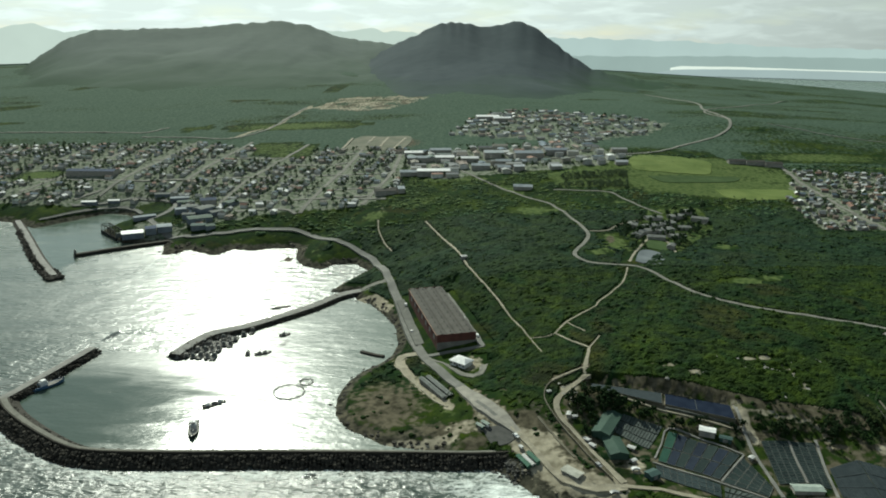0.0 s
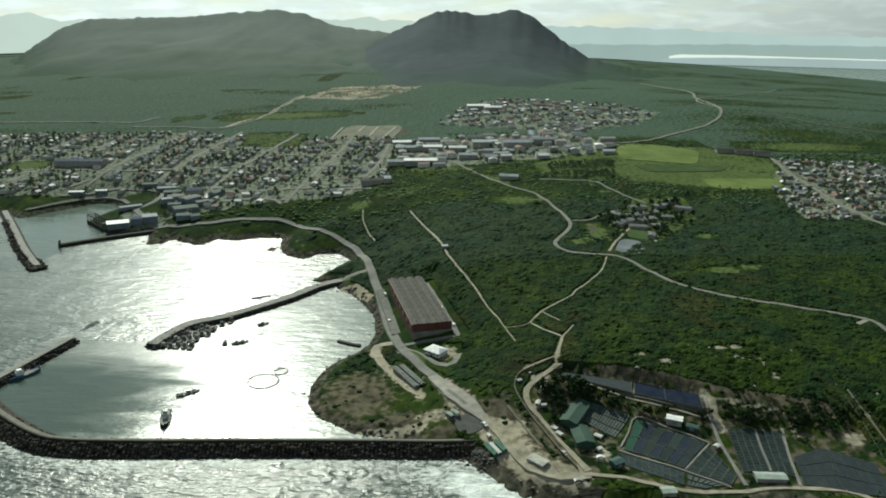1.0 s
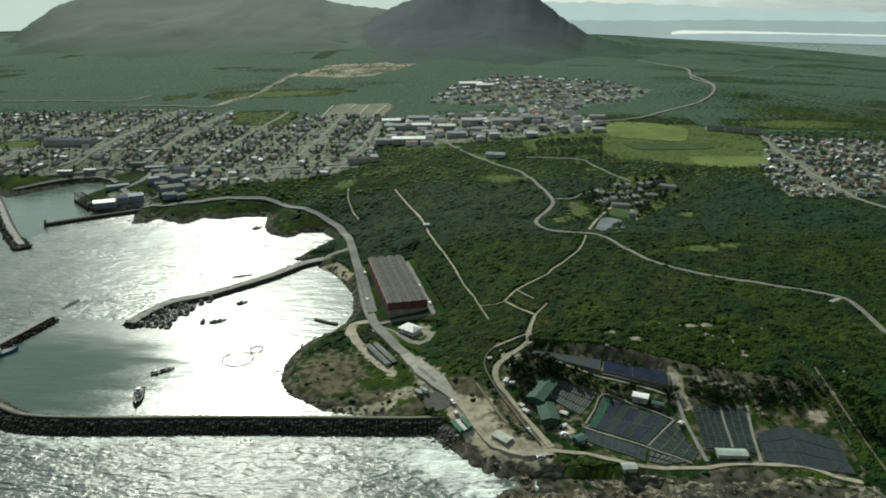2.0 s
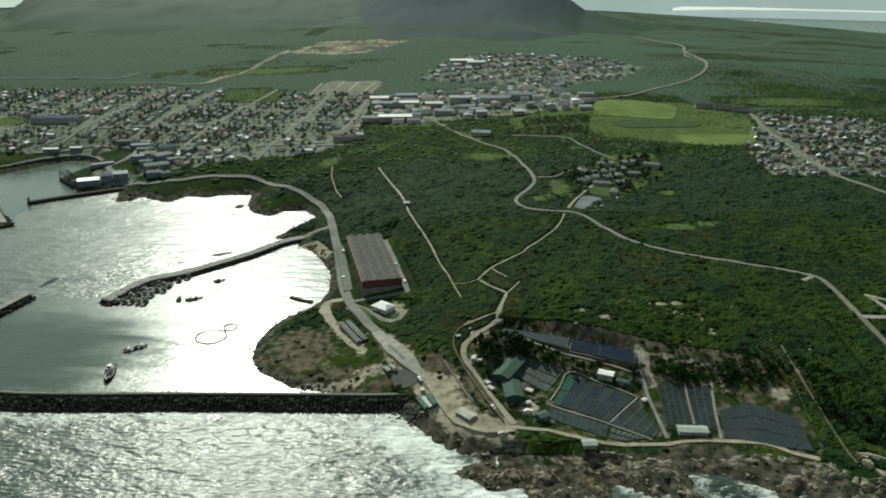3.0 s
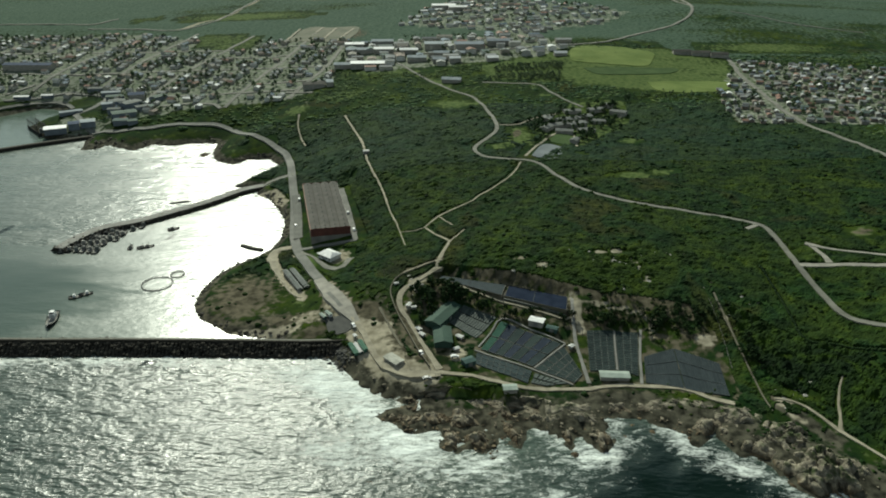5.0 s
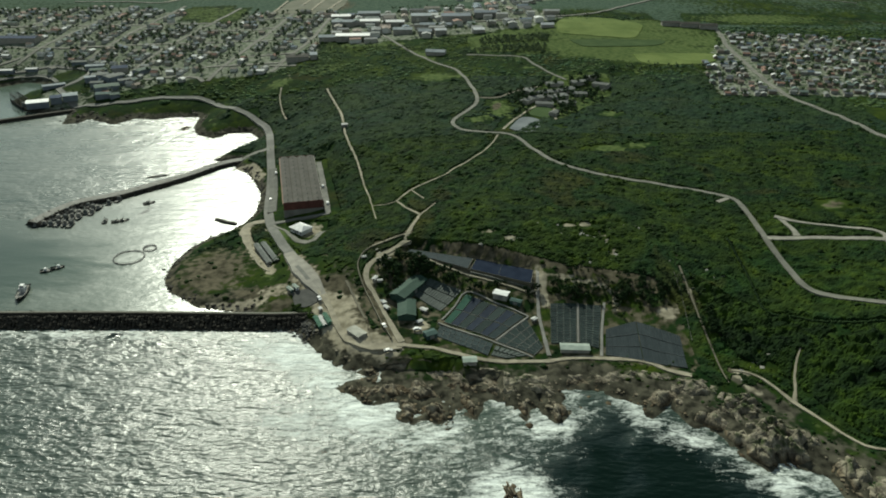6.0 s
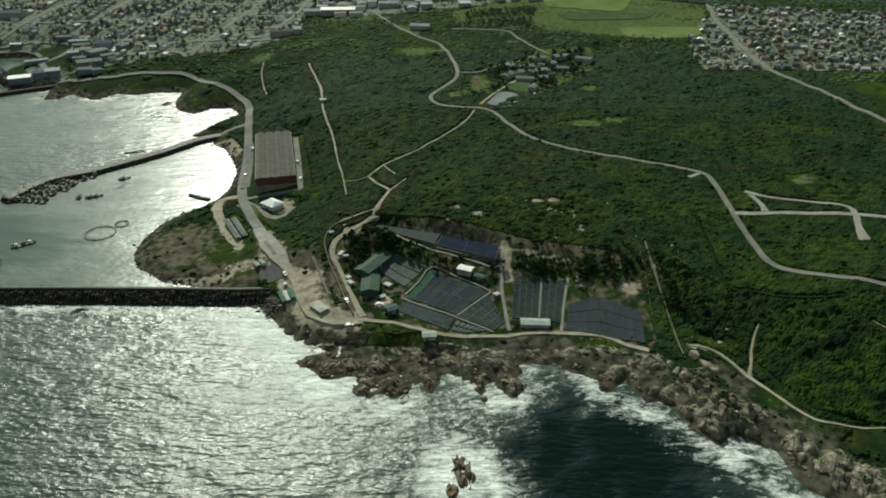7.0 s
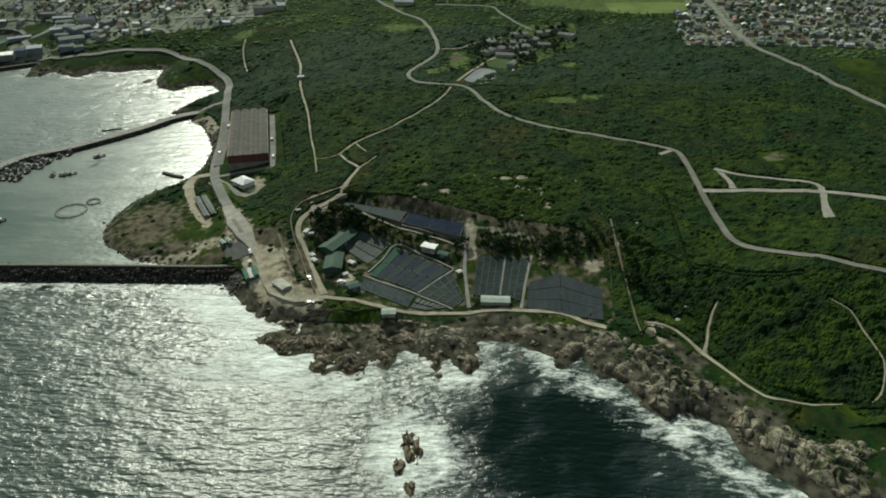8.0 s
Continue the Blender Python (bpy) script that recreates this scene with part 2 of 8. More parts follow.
def turf_caps(m, low, high, tint):
    """Low turf and lichen in patches on the higher ledges of the rock."""
    n, l = m.node_tree.nodes, m.node_tree.links
    socket = n["Principled BSDF"].inputs["Base Color"]
    old = socket.links[0].from_socket
    geo, t, up, where, wash = (n.new("ShaderNode" + k) for k in ("NewGeometry", "TexNoise", "SeparateXYZ", "MapRange", "Mix"))
    patch, both = n.new("ShaderNodeMapRange"), n.new("ShaderNodeMath")
    t.inputs["Scale"].default_value, t.inputs["Detail"].default_value = 0.22, 6
    patch.inputs["From Min"].default_value, patch.inputs["From Max"].default_value = 0.47, 0.58
    where.inputs["From Min"].default_value, where.inputs["From Max"].default_value = low, high
    both.operation = "MULTIPLY"
    wash.data_type = "RGBA"
    wash.inputs["B"].default_value = (*tint, 1)
    l.new(geo.outputs["Position"], t.inputs["Vector"])
    l.new(geo.outputs["Position"], up.inputs[0])
    l.new(up.outputs["Z"], where.inputs["Value"])
    l.new(t.outputs["Fac"], patch.inputs["Value"])
    l.new(patch.outputs["Result"], both.inputs[0])
    l.new(where.outputs["Result"], both.inputs[1])
    l.new(both.outputs[0], wash.inputs["Factor"])
    l.new(old, wash.inputs["A"])
    l.new(wash.outputs["Result"], socket)


turf_caps(M["rock"], 3.0, 5.5, (0.045, 0.060, 0.024))


def attribute(n, name):
    a = n.new("ShaderNodeAttribute")
    a.attribute_name = name
    return a.outputs["Fac"]


def ground_matter():
    m = matter("coastal_ground", (0.0070, 0.0165, 0.0048), (0.026, 0.042, 0.0110), 28, 0.95, 0.7, fine=2.2, spec=0.02, depth=0.5)
    patchwork(m, HEATH_WIDE, 55, HEATH_CLOSE, 9)
    n, l = m.node_tree.nodes, m.node_tree.links
    b = n["Principled BSDF"]
    now = b.inputs["Base Color"].links[0].from_node.outputs["Result"]
    geo = n.new("ShaderNodeNewGeometry")
    speck = n.new("ShaderNodeTexNoise")
    speck.inputs["Scale"].default_value, speck.inputs["Detail"].default_value = 0.22, 6
    l.new(geo.outputs["Position"], speck.inputs["Vector"])
    # heath tones paler and bluer than near scrub: distance haze put into colour
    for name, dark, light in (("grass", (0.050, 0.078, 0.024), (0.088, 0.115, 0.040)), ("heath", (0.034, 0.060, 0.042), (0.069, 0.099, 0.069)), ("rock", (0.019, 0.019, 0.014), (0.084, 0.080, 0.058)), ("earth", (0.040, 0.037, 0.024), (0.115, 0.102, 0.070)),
                              # street tones lifted, the veil of haze over the town put into them
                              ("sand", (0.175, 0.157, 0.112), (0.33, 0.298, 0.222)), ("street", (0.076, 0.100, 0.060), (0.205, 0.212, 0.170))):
        tone = n.new("ShaderNodeMix")
        tone.data_type = "RGBA"
        tone.inputs["A"].default_value, tone.inputs["B"].default_value = (*dark, 1), (*light, 1)
        sharp = n.new("ShaderNodeMapRange")
        sharp.inputs["From Min"].default_value, sharp.inputs["From Max"].default_value = 0.36, 0.64
        l.new(speck.outputs["Fac"], sharp.inputs["Value"])
        l.new(sharp.outputs["Result"], tone.inputs["Factor"])
        edge = n.new("ShaderNodeMath")
        edge.operation = "MULTIPLY_ADD"
        l.new(speck.outputs["Fac"], edge.inputs[0])
        edge.inputs[1].default_value = 0.9
        l.new(attribute(n, name), edge.inputs[2])
        cut = n.new("ShaderNodeMapRange")
        cut.inputs["From Min"].default_value, cut.inputs["From Max"].default_value = 0.85, 1.05
        l.new(edge.outputs[0], cut.inputs["Value"])
        mix = n.new("ShaderNodeMix")
        mix.data_type = "RGBA"
        l.new(cut.outputs["Result"], mix.inputs["Factor"])
        l.new(now, mix.inputs["A"])
        l.new(tone.outputs["Result"], mix.inputs["B"])
        now = mix.outputs["Result"]
    l.new(now, b.inputs["Base Color"])
    return m


def water_matter():
    """Sea water: swell and ripples, calmer and milkier behind the moles, broken white on the rocks."""
    m = bpy.data.materials.new("sea_water")
    m.use_nodes = True
    n, l = m.node_tree.nodes, m.node_tree.links
    b = n["Principled BSDF"]
    geo = n.new("ShaderNodeNewGeometry")
    calm, foam, milky = attribute(n, "calm"), attribute(n, "foam"), attribute(n, "milky")

    def field(scale, detail, stretch=(1, 1, 1), turn=0.0, warp=0.0):
        mp = n.new("ShaderNodeMapping")
        mp.inputs["Scale"].default_value = stretch
        mp.inputs["Rotation"].default_value = (0, 0, turn)
        l.new(geo.outputs["Position"], mp.inputs["Vector"])
        t = n.new("ShaderNodeTexNoise")
        t.inputs["Scale"].default_value, t.inputs["Detail"].default_value, t.inputs["Distortion"].default_value = scale, detail, warp
        l.new(mp.outputs["Vector"], t.inputs["Vector"])
        return t.outputs["Fac"]

    def calc(op, a, c, d=None):
        k = n.new("ShaderNodeMath")
        k.operation = op
        for s, v in zip(k.inputs, (a, c, d)):
            if v is None:
                continue
            if isinstance(v, (int, float)):
                s.default_value = v
            else:
                l.new(v, s)
        return k.outputs[0]

    def span(v, lo, hi):
        k = n.new("ShaderNodeMapRange")
        k.inputs["From Min"].default_value, k.inputs["From Max"].default_value = lo, hi
        l.new(v, k.inputs["Value"])
        return k.outputs["Result"]

    swell = field(0.075, 2, (0.8, 2.0, 1), 0.15)
    chop = field(0.30, 3, (0.8, 1.7, 1), 0.1)
    ripple = field(1.5, 2, (1, 1.4, 1), -0.3)
    gusts = span(field(0.012, 4, (1, 2.2, 1), 0.5, 0.6), 0.40, 0.62)
    sleek = span(calc("ADD", attribute(n, "glassy"), calc("MULTIPLY_ADD", field(0.035, 6, (0.45, 1.6, 1), 0.5, 0.5), 1.5, -0.75)), 0.15, 0.65)
    still = calc("MULTIPLY", calm, calc("MULTIPLY_ADD", gusts, -0.12, 1.0))
    lively = calc("SUBTRACT", 1.0, calc("MULTIPLY", still, 0.97))
    waves_all = calc("MULTIPLY_ADD", swell, 1.7, calc("MULTIPLY_ADD", chop, 0.72, calc("MULTIPLY", ripple, 0.12)))
    bump = n.new("ShaderNodeBump")
    bump.inputs["Distance"].default_value = 1.0
    l.new(calc("MULTIPLY", lively, 1.0), bump.inputs["Strength"])
    l.new(waves_all, bump.inputs["Height"])
    l.new(bump.outputs["Normal"], b.inputs["Normal"])
    deep = n.new("ShaderNodeMix")
    deep.data_type = "RGBA"
    deep.inputs["A"].default_value, deep.inputs["B"].default_value = (0.002, 0.0105, 0.009, 1), (0.090, 0.126, 0.094, 1)
    l.new(milky, deep.inputs["Factor"])
    # in the gut the water is tinted darker and its reflection turned down
    gut_tint = n.new("ShaderNodeMix")
    gut_tint.data_type = "RGBA"
    gut_tint.inputs["B"].default_value = (0.0028, 0.0088, 0.0066, 1)
    l.new(attribute(n, "gut_dark"), gut_tint.inputs["Factor"])
    l.new(deep.outputs["Result"], gut_tint.inputs["A"])
    deep = gut_tint
    lace = calc("MULTIPLY_ADD", field(0.075, 8, (1, 2.2, 1), -0.65, 1.8), 1.7, calc("MULTIPLY_ADD", field(0.42, 7, (1, 1.9, 1), -0.5, 1.4), 1.1, -1.4))
    white = span(calc("ADD", foam, lace), 0.43, 1.08)
    colour = n.new("ShaderNodeMix")
    colour.data_type = "RGBA"
    colour.inputs["B"].default_value = (0.63, 0.67, 0.63, 1)
    l.new(white, colour.inputs["Factor"])
    l.new(deep.outputs["Result"], colour.inputs["A"])
    l.new(colour.outputs["Result"], b.inputs["Base Color"])
    l.new(calc("MULTIPLY_ADD", white, 0.5, calc("MULTIPLY_ADD", sleek, -0.16, calc("MULTIPLY_ADD", gusts, 0.04, 0.265))), b.inputs["Roughness"])
    b.inputs["IOR"].default_value = 1.333
    l.new(calc("MULTIPLY_ADD", attribute(n, "gut_dark"), -0.42, 0.5), b.inputs["Specular IOR Level"])
    return m

# ---------------------------------------------------------------- the lie of the land
# the shoreline, from the old harbour in the north-west round the bay, the point and the open coast
SHORE_BAY = [(-4800, 1300), (-1500, 980), (-800, 905), (-534, 863), (-490, 845), (-466, 826), (-456, 845), (-443, 861), (-430, 881), (-413, 902), (-386, 897), (-368, 876),
             (-374, 852), (-381, 828), (-380, 812), (-338, 768), (-292, 769), (-280, 726), (-267, 727), (-267, 750),
             (-244, 735), (-225, 724), (-216, 751), (-193, 743), (-177, 752), (-144, 753), (-139, 714), (-128, 691),
             (-110, 681), (-101, 696), (-79, 700), (-63, 678), (-71, 661), (-83, 636), (-90, 617)]
SHORE_COVE = [(-67, 613), (-65, 596), (-51, 585), (-37, 559), (-27, 535), (-23, 502), (-26, 482), (-33, 468),
              (-45, 454), (-53, 437), (-56, 417), (-54, 396), (-46, 381), (-33, 372), (-24, 364), (6, 358), (12, 345)]
SHORE_WEST_ROCKS = [(30, 345), (41, 337), (51, 325), (59, 314), (67, 307), (80, 301),
                    (88, 297.5), (80, 294.5), (67, 291), (74, 285), (81, 282), (84, 277),
                    (88, 276), (96, 279), (102, 280), (100, 267), (108, 263), (113, 268),
                    (124, 259), (126, 265), (125, 281), (130, 271), (136, 266), (139, 276),
                    (140, 284), (148, 280)]
SHORE_EAST_ROCKS = [(156, 273), (159, 266), (166, 277), (174, 264), (180, 272), (178, 287),
                    (184, 291.5), (194, 290.5), (203, 285), (212, 281), (217, 269), (229, 280),
                    (234, 264), (246, 260), (250, 246), (259, 237), (268, 239), (282, 237),
                    (286, 214), (298, 203), (307, 193), (327, 177), (420, 120), (700, -60),
                    (4800, -900)]
SHORE_OPEN = SHORE_WEST_ROCKS + SHORE_EAST_ROCKS
HEIGHTS_NEAR = [(239, 707, 37), (30, 480, 12.5), (2, 530, 13.5), (24, 435, 9), (-38, 922, 44), (246, 966, 65),
                (488, 1242, 88), (31, 593, 31), (142, 666, 41), (307, 458, 33), (-48, 649, 15), (435, 925, 53),
                (316, 357, 22), (349, 317, 28), (241, 293, 5.5), (251, 361, 19), (297, 305, 11), (287, 285, 5),
                (372, 363, 32)]
HEIGHTS_INLAND = [(311, 243, 6), (28, 341, 4), (337, 1170, 72), (103, 1301, 78), (-300, 800, 12), (-250, 1000, 36),
                  (-520, 1000, 26), (-110, 800, 27), (-600, 1300, 55), (0, 1700, 95), (-900, 2100, 95), (900, 1600, 78),
                  (800, 1000, 52), (700, 600, 46), (600, 400, 40), (500, 220, 22), (-1500, 1500, 50), (-1800, 2600, 62),
                  (-2600, 4200, 40)]
HEIGHTS_FARM = [(-4200, 3000, 40), (1500, 900, 50), (0, 2600, 110), (1200, 2400, 60), (-20, 400, 4), (5, 368, 4),
                (103, 432, 26.5), (85, 464, 24.5), (112, 452, 28), (97, 409, 24), (172, 374, 19.5), (169, 365.5, 16.5),
                (136, 378, 17.5), (174, 361, 16), (152, 354, 11), (104, 376, 11.5), (131, 364, 11), (145, 321, 7.2),
                (174, 313, 5.4)]
HEIGHTS_SLOPE = [(188, 315, 5.2), (76, 378, 17), (188, 405, 27.5), (156, 397, 26.5), (196, 361, 12.5), (196, 338, 7),
                 (67, 468, 20), (94, 475, 28), (122, 503, 30.5), (159, 581, 37.5), (123, 617, 38), (70, 324, 7.5),
                 (81, 320, 7.5), (52, 338, 6.5), (112, 318, 8.5), (110, 345, 7.8), (232, 330, 9), (225, 385, 22)]
HEIGHTS = HEIGHTS_NEAR + HEIGHTS_INLAND + HEIGHTS_FARM + HEIGHTS_SLOPE
LAGOON = [(1468, 4873), (1886, 3204)]        # its near bank


def lay(points):
    """Shore as one array."""
    return np.array(points, float)


SHORE = lay(SHORE_BAY + SHORE_COVE + SHORE_OPEN)
_h = np.array(HEIGHTS, float)
_k = np.sqrt(((_h[:, None, :2] - _h[None, :, :2]) ** 2).sum(-1) + 400)
_p = np.c_[np.ones(len(_h)), _h[:, 0] / 1000, _h[:, 1] / 1000]
_w = np.linalg.solve(np.block([[_k - 5 * np.eye(len(_h)), _p], [_p.T, np.zeros((3, 3))]]), np.r_[_h[:, 2], 0, 0, 0])


def to_line(x, y, line):
    """Distance of each place to a broken line."""
    best = np.full(x.shape, 1e18)
    for (ax, ay), (bx, by) in zip(line[:-1], line[1:]):
        dx, dy = bx - ax, by - ay
        u = np.clip(((x - ax) * dx + (y - ay) * dy) / (dx * dx + dy * dy), 0, 1)
        best = np.minimum(best, (x - ax - u * dx) ** 2 + (y - ay - u * dy) ** 2)
    return np.sqrt(best)


def inside(x, y, line):
    """Whether each place lies within the closed line."""
    odd = np.zeros(x.shape, bool)
    for (ax, ay), (bx, by) in zip(line, np.roll(line, -1, axis=0)):
        cross = ((ay > y) != (by > y)) & (x < (bx - ax) * (y - ay) / (by - ay + 1e-12) + ax)
        odd ^= cross
    return odd


LAND = np.vstack([SHORE, [(4800, 4950), (-4800, 4950)]])


def shore_distance(x, y):
    """Metres from the shore, plus on land and minus at sea."""
    x, y = np.asarray(x, float), np.asarray(y, float)
    return np.where(inside(x, y, LAND), 1, -1) * to_line(x, y, SHORE)


def waves(x, y, size, seed):
    """Soft uneven field from crossing sines, about -1 to 1."""
    rng = np.random.RandomState(seed)
    total = 0
    for n in range(7):
        a, p = rng.uniform(0, 6.283, 2)
        f = 6.283 / size * rng.uniform(0.6, 1.7)
        total = total + np.sin((x * np.cos(a) + y * np.sin(a)) * f + p + 1.3 * np.sin((y * np.cos(a) - x * np.sin(a)) * f * 0.7 + p * 2))
    return total / 3.4


PADS = [(6, 524, 52, 18, 104.1, 13.0, 16), (21, 448, 12, 11, -38, 9.0, 8), (153.6, 377.8, 19.5, 8, -23, 17.9, 4), (116.1, 393.3, 21, 7, -19, 18.3, 4)]      # levelled yards: middle, half sizes, turn, height, soft edge


BANK = np.array([(44, 333), (55, 320), (66, 309), (80, 305), (100, 305), (118, 303), (138, 299), (150, 297), (150, 255), (60, 255), (20, 320)], float)     # low rock shelf below the steep bank of the lot


def height(x, y):
    """The ground's height."""
    x, y = np.asarray(x, float), np.asarray(y, float)
    k = np.sqrt((x[..., None] - _h[:, 0]) ** 2 + (y[..., None] - _h[:, 1]) ** 2 + 400)
    z = k @ _w[:len(_h)] + _w[-3] + _w[-2] * x / 1000 + _w[-1] * y / 1000
    z = np.clip(z, 4, 130)
    d = shore_distance(x, y)
    near = np.exp(-np.maximum(d, 0) / 22) * np.clip((y < 345) * (x > 15), 0, 1)
    rough = (1.6 * waves(x, y, 17, 3) + 0.8 * waves(x, y, 6, 4)) * near
    land = 3.0 * (1 - np.exp(-np.maximum(d, -5) / 5)) + 0.3 * d + rough
    z = np.where(d > 0, -np.logaddexp(-z / 2.5, -land / 2.5) * 2.5 + 0.35, np.maximum(-9, 0.35 + 0.28 * d))
    z = np.where((d > 0) & inside(x, y, BANK), np.minimum(z, 0.5 + 0.09 * np.maximum(d, 0) + 0.7 * rough), z)
    for cx, cy, a, b, turn, level, soft in PADS:
        c, s = np.cos(np.radians(turn)), np.sin(np.radians(turn))
        u, v = np.abs((x - cx) * c + (y - cy) * s) - a, np.abs((y - cy) * c - (x - cx) * s) - b
        z = z + (np.minimum(z, level) - z) * np.clip(1 - np.maximum(u, v) / soft, 0, 1)
    (ax, ay), (bx, by) = LAGOON
    n = np.hypot(bx - ax, by - ay)
    off = ((x - ax) * (by - ay) - (y - ay) * (bx - ax)) / n
    low = np.minimum(z, np.maximum(-6, 0.045 * off))
    z = np.where(d > 0, z + (low - z) * np.clip((y - 1100) / 900, 0, 1), z)
    z = z + np.where((z > 3) & (d > 12) & (y < 1500), 0.5 * waves(x, y, 45, 11), 0)
    return z + np.clip((y - 1300) / 900, 0, 1) * np.clip(z / 40, 0, 1) * 5 * waves(x, y, 420, 5)

# ---------------------------------------------------------------- building helpers
def mesh_of(name, verts, faces):
    me = bpy.data.meshes.new(name)
    me.from_pydata([tuple(v) for v in verts], [], [tuple(f) for f in faces])
    me.update()
    return me


def tri_mesh(name, verts, tris, mats=(), slots=None, smooth=False):
    """A mesh of triangles from arrays."""
    me = bpy.data.meshes.new(name)
    verts, tris = np.asarray(verts, np.float32), np.asarray(tris, np.int32)
    me.vertices.add(len(verts))
    me.vertices.foreach_set("co", verts.ravel())
    me.loops.add(tris.size)
    me.loops.foreach_set("vertex_index", tris.ravel())
    me.polygons.add(len(tris))
    me.polygons.foreach_set("loop_start", np.arange(0, tris.size, 3, dtype=np.int32))
    me.polygons.foreach_set("use_smooth", np.full(len(tris), smooth))
    for m in mats:
        me.materials.append(m)
    if slots is not None:
        me.polygons.foreach_set("material_index", np.asarray(slots, np.int32))
    me.update(calc_edges=True)
    return me


def z_at(x, y):
    return float(height(np.array([x]), np.array([y]))[0])


def thing(name, m, label, category, group=""):
    """An Empty at a thing's base."""
    ob = new(name)
    ob.empty_display_size = 1
    ob.matrix_world = m
    return tagged(ob, label, category, group)


def part(name, bm, material, parent, label=""):
    """One mesh object under a thing or a part."""
    if isinstance(bm, bmesh.types.BMesh):
        me = bpy.data.meshes.new(name)
        bm.to_mesh(me)
        bm.free()
    else:
        me = bm
    if material and not me.materials:
        me.materials.append(material)
    ob = new(name, me)
    ob.parent = parent
    if label:
        ob["label"] = label
    return ob


def box(bm, x0, x1, y0, y1, z0, z1, bevel=0.0):
    made = bmesh.ops.create_cube(bm, size=1.0, matrix=Matrix.Translation(((x0 + x1) / 2, (y0 + y1) / 2, (z0 + z1) / 2)) @ Matrix.Diagonal((x1 - x0, y1 - y0, z1 - z0, 1)))
    if bevel:
        edges = list({e for v in made["verts"] for e in v.link_edges})
        bmesh.ops.bevel(bm, geom=edges, offset=bevel, segments=1, affect="EDGES")
    return bm


def boxes(*all_of_them, bevel=0.0):
    bm = bmesh.new()
    for b in all_of_them:
        box(bm, *b, bevel=bevel)
    return bm


def prism(bm, outline, axis_from, axis_to):
    """Extrude an outline in x, z along y."""
    a = [bm.verts.new((x, axis_from, z)) for x, z in outline]
    b = [bm.verts.new((x, axis_to, z)) for x, z in outline]
    k = len(outline)
    bm.faces.new(a)
    bm.faces.new(b[::-1])
    for i in range(k):
        bm.faces.new((a[(i + 1) % k], a[i], b[i], b[(i + 1) % k]))
    return bm


def smooth_line(points, step=4.0):
    """Evenly spaced places on a soft curve through the points."""
    p = np.array(points, float)
    p = np.vstack([2 * p[0] - p[1], p, 2 * p[-1] - p[-2]])
    out_points = []
    for i in range(1, len(p) - 2):
        k = max(2, int(np.hypot(*(p[i + 1] - p[i])) / step))
        for u in np.arange(k) / k:
            a, b, c, d = p[i - 1:i + 3]
            out_points.append(0.5 * (2 * b + (c - a) * u + (2 * a - 5 * b + 4 * c - d) * u ** 2 + (3 * b - a - 3 * c + d) * u ** 3))
    out_points.append(p[-2])
    return np.array(out_points)


def sides(line):
    way = np.gradient(line, axis=0)
    way /= np.maximum(np.hypot(way[:, 0], way[:, 1]), 1e-6)[:, None]
    return np.c_[-way[:, 1], way[:, 0]]


def ribbon(name, points, width, material, label, lift=0.24, ragged=0.0, kind_name="road", seed=1):
    """A road or track laid on the ground, with turned-down edges."""
    line = smooth_line(points)
    s = sides(line)
    w = np.broadcast_to(np.asarray(width, float), (1,)) if np.ndim(width) == 0 else np.interp(np.linspace(0, 1, len(line)), np.linspace(0, 1, len(width)), width)
    rng = np.random.RandomState(seed)
    wl_, wr_ = (w * (0.5 + ragged * rng.uniform(-1, 1, len(line))) for _ in range(2))
    rows = []
    for k, drop in ((1.0, 0.75), (0.9, 0.0), (0.0, -0.06), (-0.9, 0.0), (-1.0, 0.75)):
        xy = line + s * (np.where(k > 0, wl_, wr_) * k)[:, None]
        rows.append(np.c_[xy, np.maximum(height(xy[:, 0], xy[:, 1]), 0.4) + lift - drop])
    v = np.stack(rows, 1)
    # level across so that the ground does not cut through
    v[:, 1:4, 2] = np.maximum(v[:, 1:4, 2], v[:, 1:4, 2].mean(1, keepdims=True))
    n, k = v.shape[:2]
    ids = np.arange(n * k).reshape(n, k)
    faces = np.stack([ids[:-1, :-1], ids[:-1, 1:], ids[1:, 1:], ids[1:, :-1]], -1).reshape(-1, 4)
    me = mesh_of(name, v.reshape(-1, 3), faces)
    me.materials.append(material)
    ROADS.append((line, float(np.max(w)) / 2))
    return tagged(new(name, me), label, kind_name, kind="structure")


ROADS = []

# ---------------------------------------------------------------- ground and sea
def spaced(stops):
    """Grid lines that are close in the middle and wider outside."""
    xs = [stops[0][0]]
    for (a, _), (b, step) in zip(stops[:-1], stops[1:]):
        xs += list(np.linspace(a, b, max(2, int((b - a) / step) + 1))[1:])
    return np.array(xs)


def blob(x, y, cx, cy, rx, ry, turn=0.0):
    """1 in the middle of a soft oval patch, 0 at its edge and minus outside."""
    c, s = math.cos(radians(turn)), math.sin(radians(turn))
    u, v = (x - cx) * c + (y - cy) * s, (y - cy) * c - (x - cx) * s
    return 1 - np.sqrt((u / rx) ** 2 + (v / ry) ** 2)


def strip(x, y, line, wide):
    """1 along a line, falling to 0 at its sides."""
    return 1 - to_line(x, y, line) / wide


